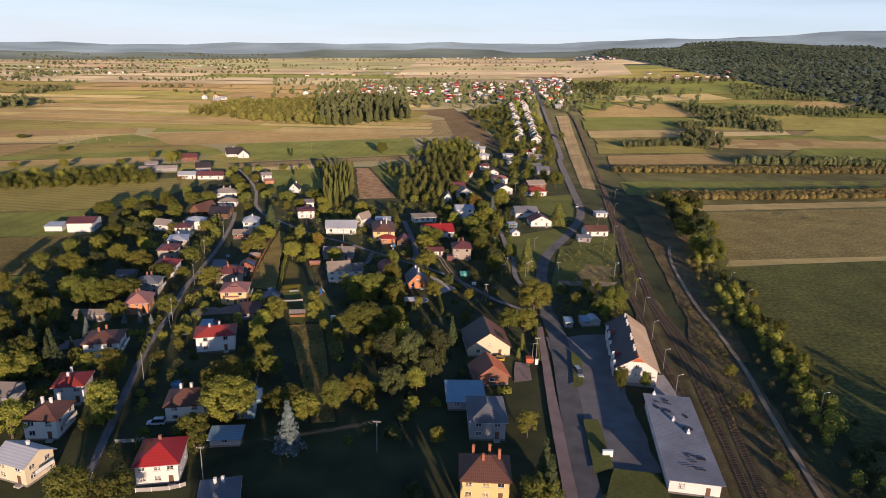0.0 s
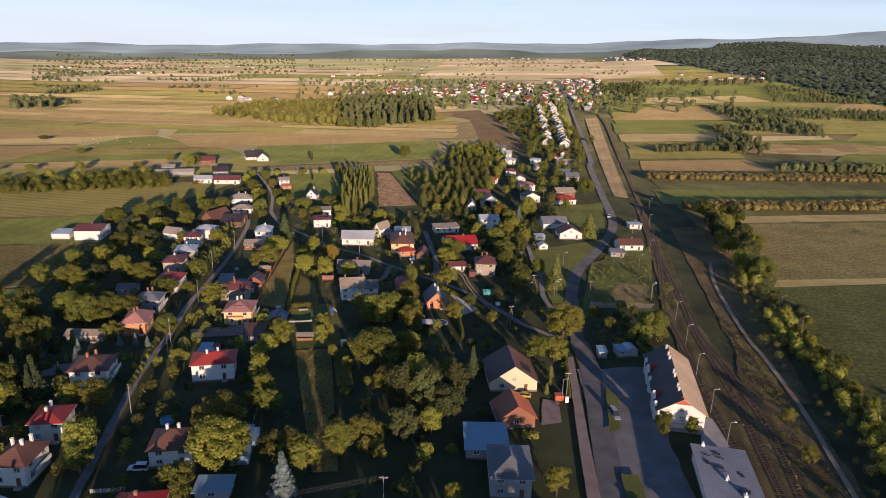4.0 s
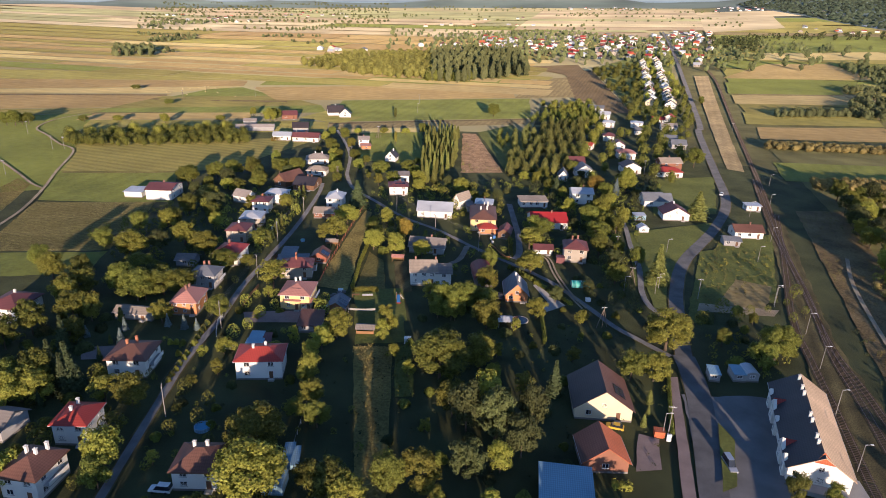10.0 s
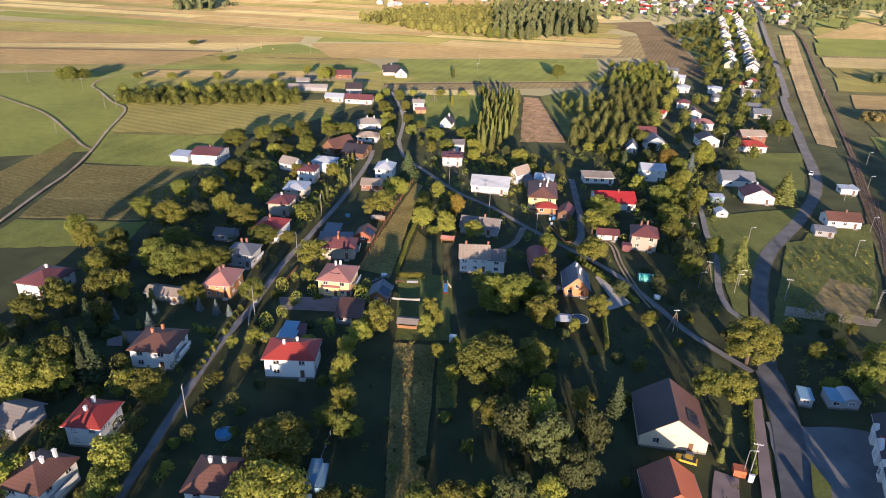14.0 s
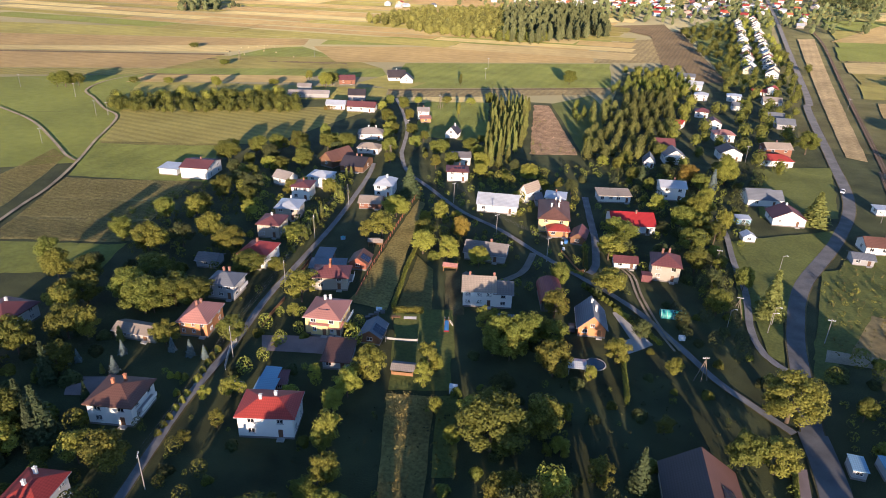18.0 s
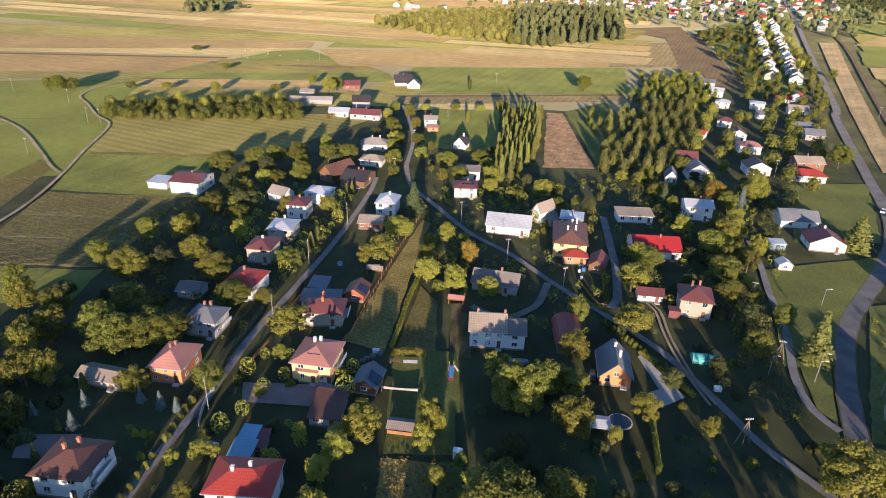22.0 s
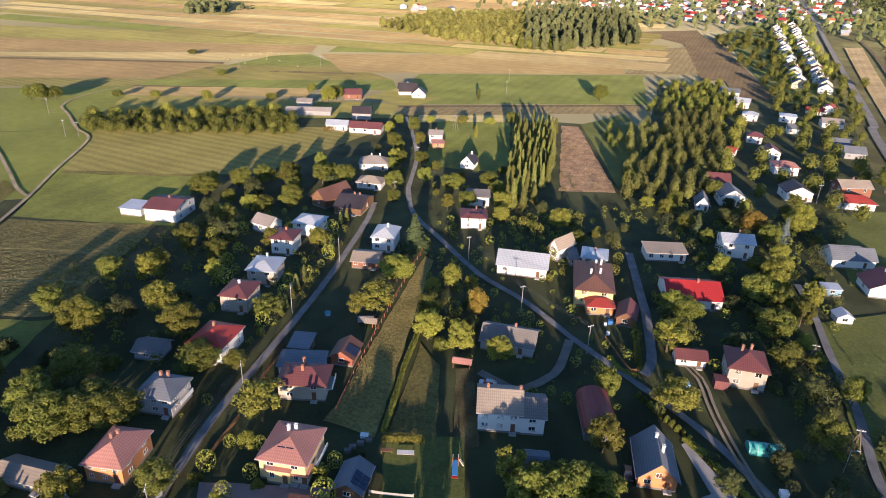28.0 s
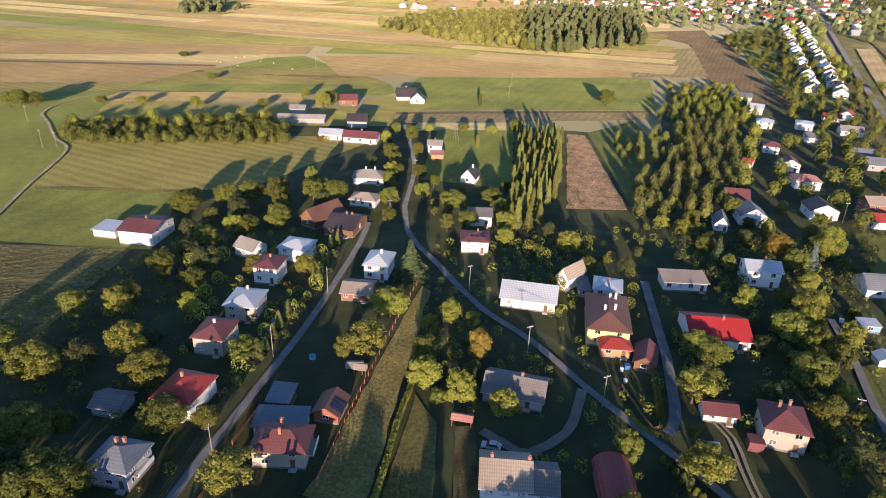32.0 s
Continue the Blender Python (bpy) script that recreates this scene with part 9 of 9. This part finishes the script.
bush(-6.1, 276.2, 1.8, 0.78, 'leaf_a', label='small clipped thuja in a row beside the lane', name='thuja_bush')
bush(-4.8, 274.8, 1.8, 0.78, 'leaf_a', label='small clipped thuja in a row beside the lane', name='thuja_bush')
bush(-3.5, 273.4, 1.8, 0.78, 'leaf_a', label='small clipped thuja in a row beside the lane', name='thuja_bush')
bush(-2.3, 272.1, 1.8, 0.78, 'leaf_a', label='small clipped thuja in a row beside the lane', name='thuja_bush')
bush(-1.1, 270.8, 1.8, 0.78, 'leaf_a', label='small clipped thuja in a row beside the lane', name='thuja_bush')
bush(0.1, 269.5, 1.8, 0.78, 'leaf_a', label='small clipped thuja in a row beside the lane', name='thuja_bush')
bush(1.3, 268.2, 1.8, 0.78, 'leaf_a', label='small clipped thuja in a row beside the lane', name='thuja_bush')
bush(2.4, 267.0, 1.8, 0.78, 'leaf_a', label='small clipped thuja in a row beside the lane', name='thuja_bush')
wood('undergrowth', [(-45.8, 420.4), (-22.9, 429.5), (-49.1, 537.4), (-59.6, 532.8)], 4.1, 311, 0.6, 1.4, 'leaf_b', 'weeds between rows of a dug garden strip', clumps=24, size=1.2, squash=1.8, keep=0.5, most=160)
# tall grass on the garden strips
wood('tall_grass', [(-75.2, 247.0), (-63.5, 245.6), (-78.0, 332.0), (-81.2, 334.5)], 0.7, 321, 0.3, 0.55, 'strip_grass', 'tall dry grass in a garden strip', clumps=10, size=1.9, squash=1.5, keep=0.95, most=6000)
wood('tall_grass', [(-31.0, 145.0), (-25.0, 146.0), (-38.8, 211.0), (-50.0, 209.0)], 0.9, 322, 0.6, 1.2, 'strip_grass', 'rough corn stubble and weeds in a garden', clumps=9, size=1.5, squash=1.5, keep=0.95, most=3000)
wood('tall_grass', [(37.8, 272.4), (49.6, 275.2), (84.2, 358.9), (40.6, 332.2)], 2.6, 324, 0.4, 0.8, 'lawn', 'uneven tufts of green grass beside the road', clumps=7, size=2.6, squash=1.8, keep=0.6, most=1200)
wood('tall_grass', [(52.3, 257.0), (86.0, 270.7), (106.8, 347.0), (78.7, 328.6)], 2.6, 325, 0.4, 1.1, 'dry_grass', 'uneven tufts of rough grass on waste ground', clumps=7, size=2.6, squash=1.8, keep=0.6, most=1500)
wood('tall_grass', [(68.9, 116.6), (92.9, 117.0), (111.6, 225.3), (104.3, 233.7)], 2.3, 326, 0.4, 1.2, 'dry_grass', 'dry weeds and grass beside the railway', clumps=7, size=2.6, squash=1.8, keep=0.65, most=2200)
wood('tall_grass', [(-91.5, 361.3), (-13.1, 412.8), (70.2, 422.4), (33.4, 283.1), (-27.2, 262.6), (-62.2, 284.2)], 3.5, 327, 0.4, 1.1, 'lawn', 'uneven garden grass', clumps=7, size=2.4, squash=1.9, keep=0.6, most=3000)
wood('tall_grass', [(-80.9, 187.2), (12.1, 238.0), (42.2, 228.1), (32.5, 171.0), (-58.3, 146.4)], 3.2, 328, 0.4, 1.1, 'grass', 'uneven garden grass in shade', clumps=7, size=2.4, squash=1.9, keep=0.7, most=3000)
wood('forest', [(1010, 2900), (1700, 4450), (2628, 3976), (1600, 2360)], 24, 349, 7, 10, 'hill_leaf', 'dark forest rising to the hill crest', clumps=2, size=1.2, squash=2.6, most=4500, core=0.95)
wood('tall_grass', [(-32.4, 186.0), (-27.5, 187.4), (-33.5, 213.0), (-38.2, 211.5)], 1.2, 331, 0.6, 1.2, 'leaf_a', 'rows of green vegetables in a garden', clumps=8, size=2.0, squash=1.4, keep=0.85, most=1500)
fence([(-18.3, 303.0), (-15.1, 296.8), (-10.8, 288.9), (-8.9, 291.4)], 1.0, 2.0, 'fence_rust', 'fence_wood', 'low red-brown board fence round a corner garden', True)
hedge([(-9.8, 293.4), (-10.3, 303.2), (-11.2, 312.5)], 1.6, 0.9, 'leaf_gold', 'narrow golden hedge inside a corner garden')
hedge([(1.0, 266.6), (3.8, 264.8), (6.6, 262.7)], 1.0, 1.0, 'leaf_b', 'low clipped hedge beside a pale path')
crate(-18.8, 309.8, 15, 0.7, 0.7, 0.9, 'white_paint', 'white garden chair beside a porch')
crate(-17.7, 305.1, 15, 0.7, 0.7, 0.9, 'white_paint', 'white garden table beside a porch')
crate(-9.1, 290.6, 15, 0.7, 0.7, 0.9, 'white_paint', 'white gate post at a garden corner')
crate(-66.2, 240.9, 25, 1.3, 0.8, 0.7, 'plinth', 'dark stacked building material on a yard')
crate(-65.1, 242.5, 25, 1.3, 0.8, 0.7, 'plinth', 'dark stacked building material on a yard')
crate(-63.8, 243.9, 25, 1.3, 0.8, 0.7, 'plinth', 'dark stacked building material on a yard')
crate(-66.7, 239.5, 25, 1.3, 0.8, 0.7, 'plinth', 'dark stacked building material on a yard')
crate(-65.2, 244.7, 12, 1.6, 1.1, 0.8, 'white_paint', 'pale covered stack on a yard')
field('ridged', 'bare trampled yard with gravel', (62.8, 260.2), (78.4, 258.8), (88.3, 284.2), (76.3, 287.8))
field('dirt', 'gravel drive across the station yard', (56.1, 256.4), (81.3, 257.7), (84.6, 263.1), (58.2, 262.9))
wood('tall_grass', [(64.9, 151.0), (88.8, 149.7), (95.1, 244.0), (87.7, 258.1)], 2.7, 332, 0.3, 0.8, 'dry_grass', 'dry weeds between railway tracks', clumps=7, size=2.2, squash=1.7, keep=0.6, most=1500)
wood('tall_grass', [(87.7, 258.1), (95.1, 244.0), (118.3, 369.1), (109.8, 367.7)], 3.2, 333, 0.3, 0.8, 'dry_grass', 'dry weeds between railway tracks', clumps=7, size=2.2, squash=1.7, keep=0.55, most=900)
wood('tall_grass', [(-114.7, 430.7), (-72.6, 433.7), (-91.0, 532.2), (-132.6, 516.4)], 4.1, 334, 0.4, 1.0, 'meadow', 'rough meadow grass', clumps=6, size=2.4, squash=1.8, keep=0.6, most=700)
wood('undergrowth', [(93.1, 183.8), (108.2, 186.1), (158.8, 395.5), (130.6, 389.3)], 2.8, 351, 0.5, 1.5, 'dry_grass', 'dry golden weeds and low scrub by the railway', clumps=40, size=0.8, squash=1.7, keep=0.62, most=1300)
wood('undergrowth', [(101.9, 194.9), (117.0, 187.5), (168.5, 377.0), (155.6, 394.8)], 4.6, 352, 1.4, 3.9, 'leaf_a', 'low yellow-green scrub along a field edge', clumps=110, size=0.55, squash=1.4, keep=0.62, most=500)
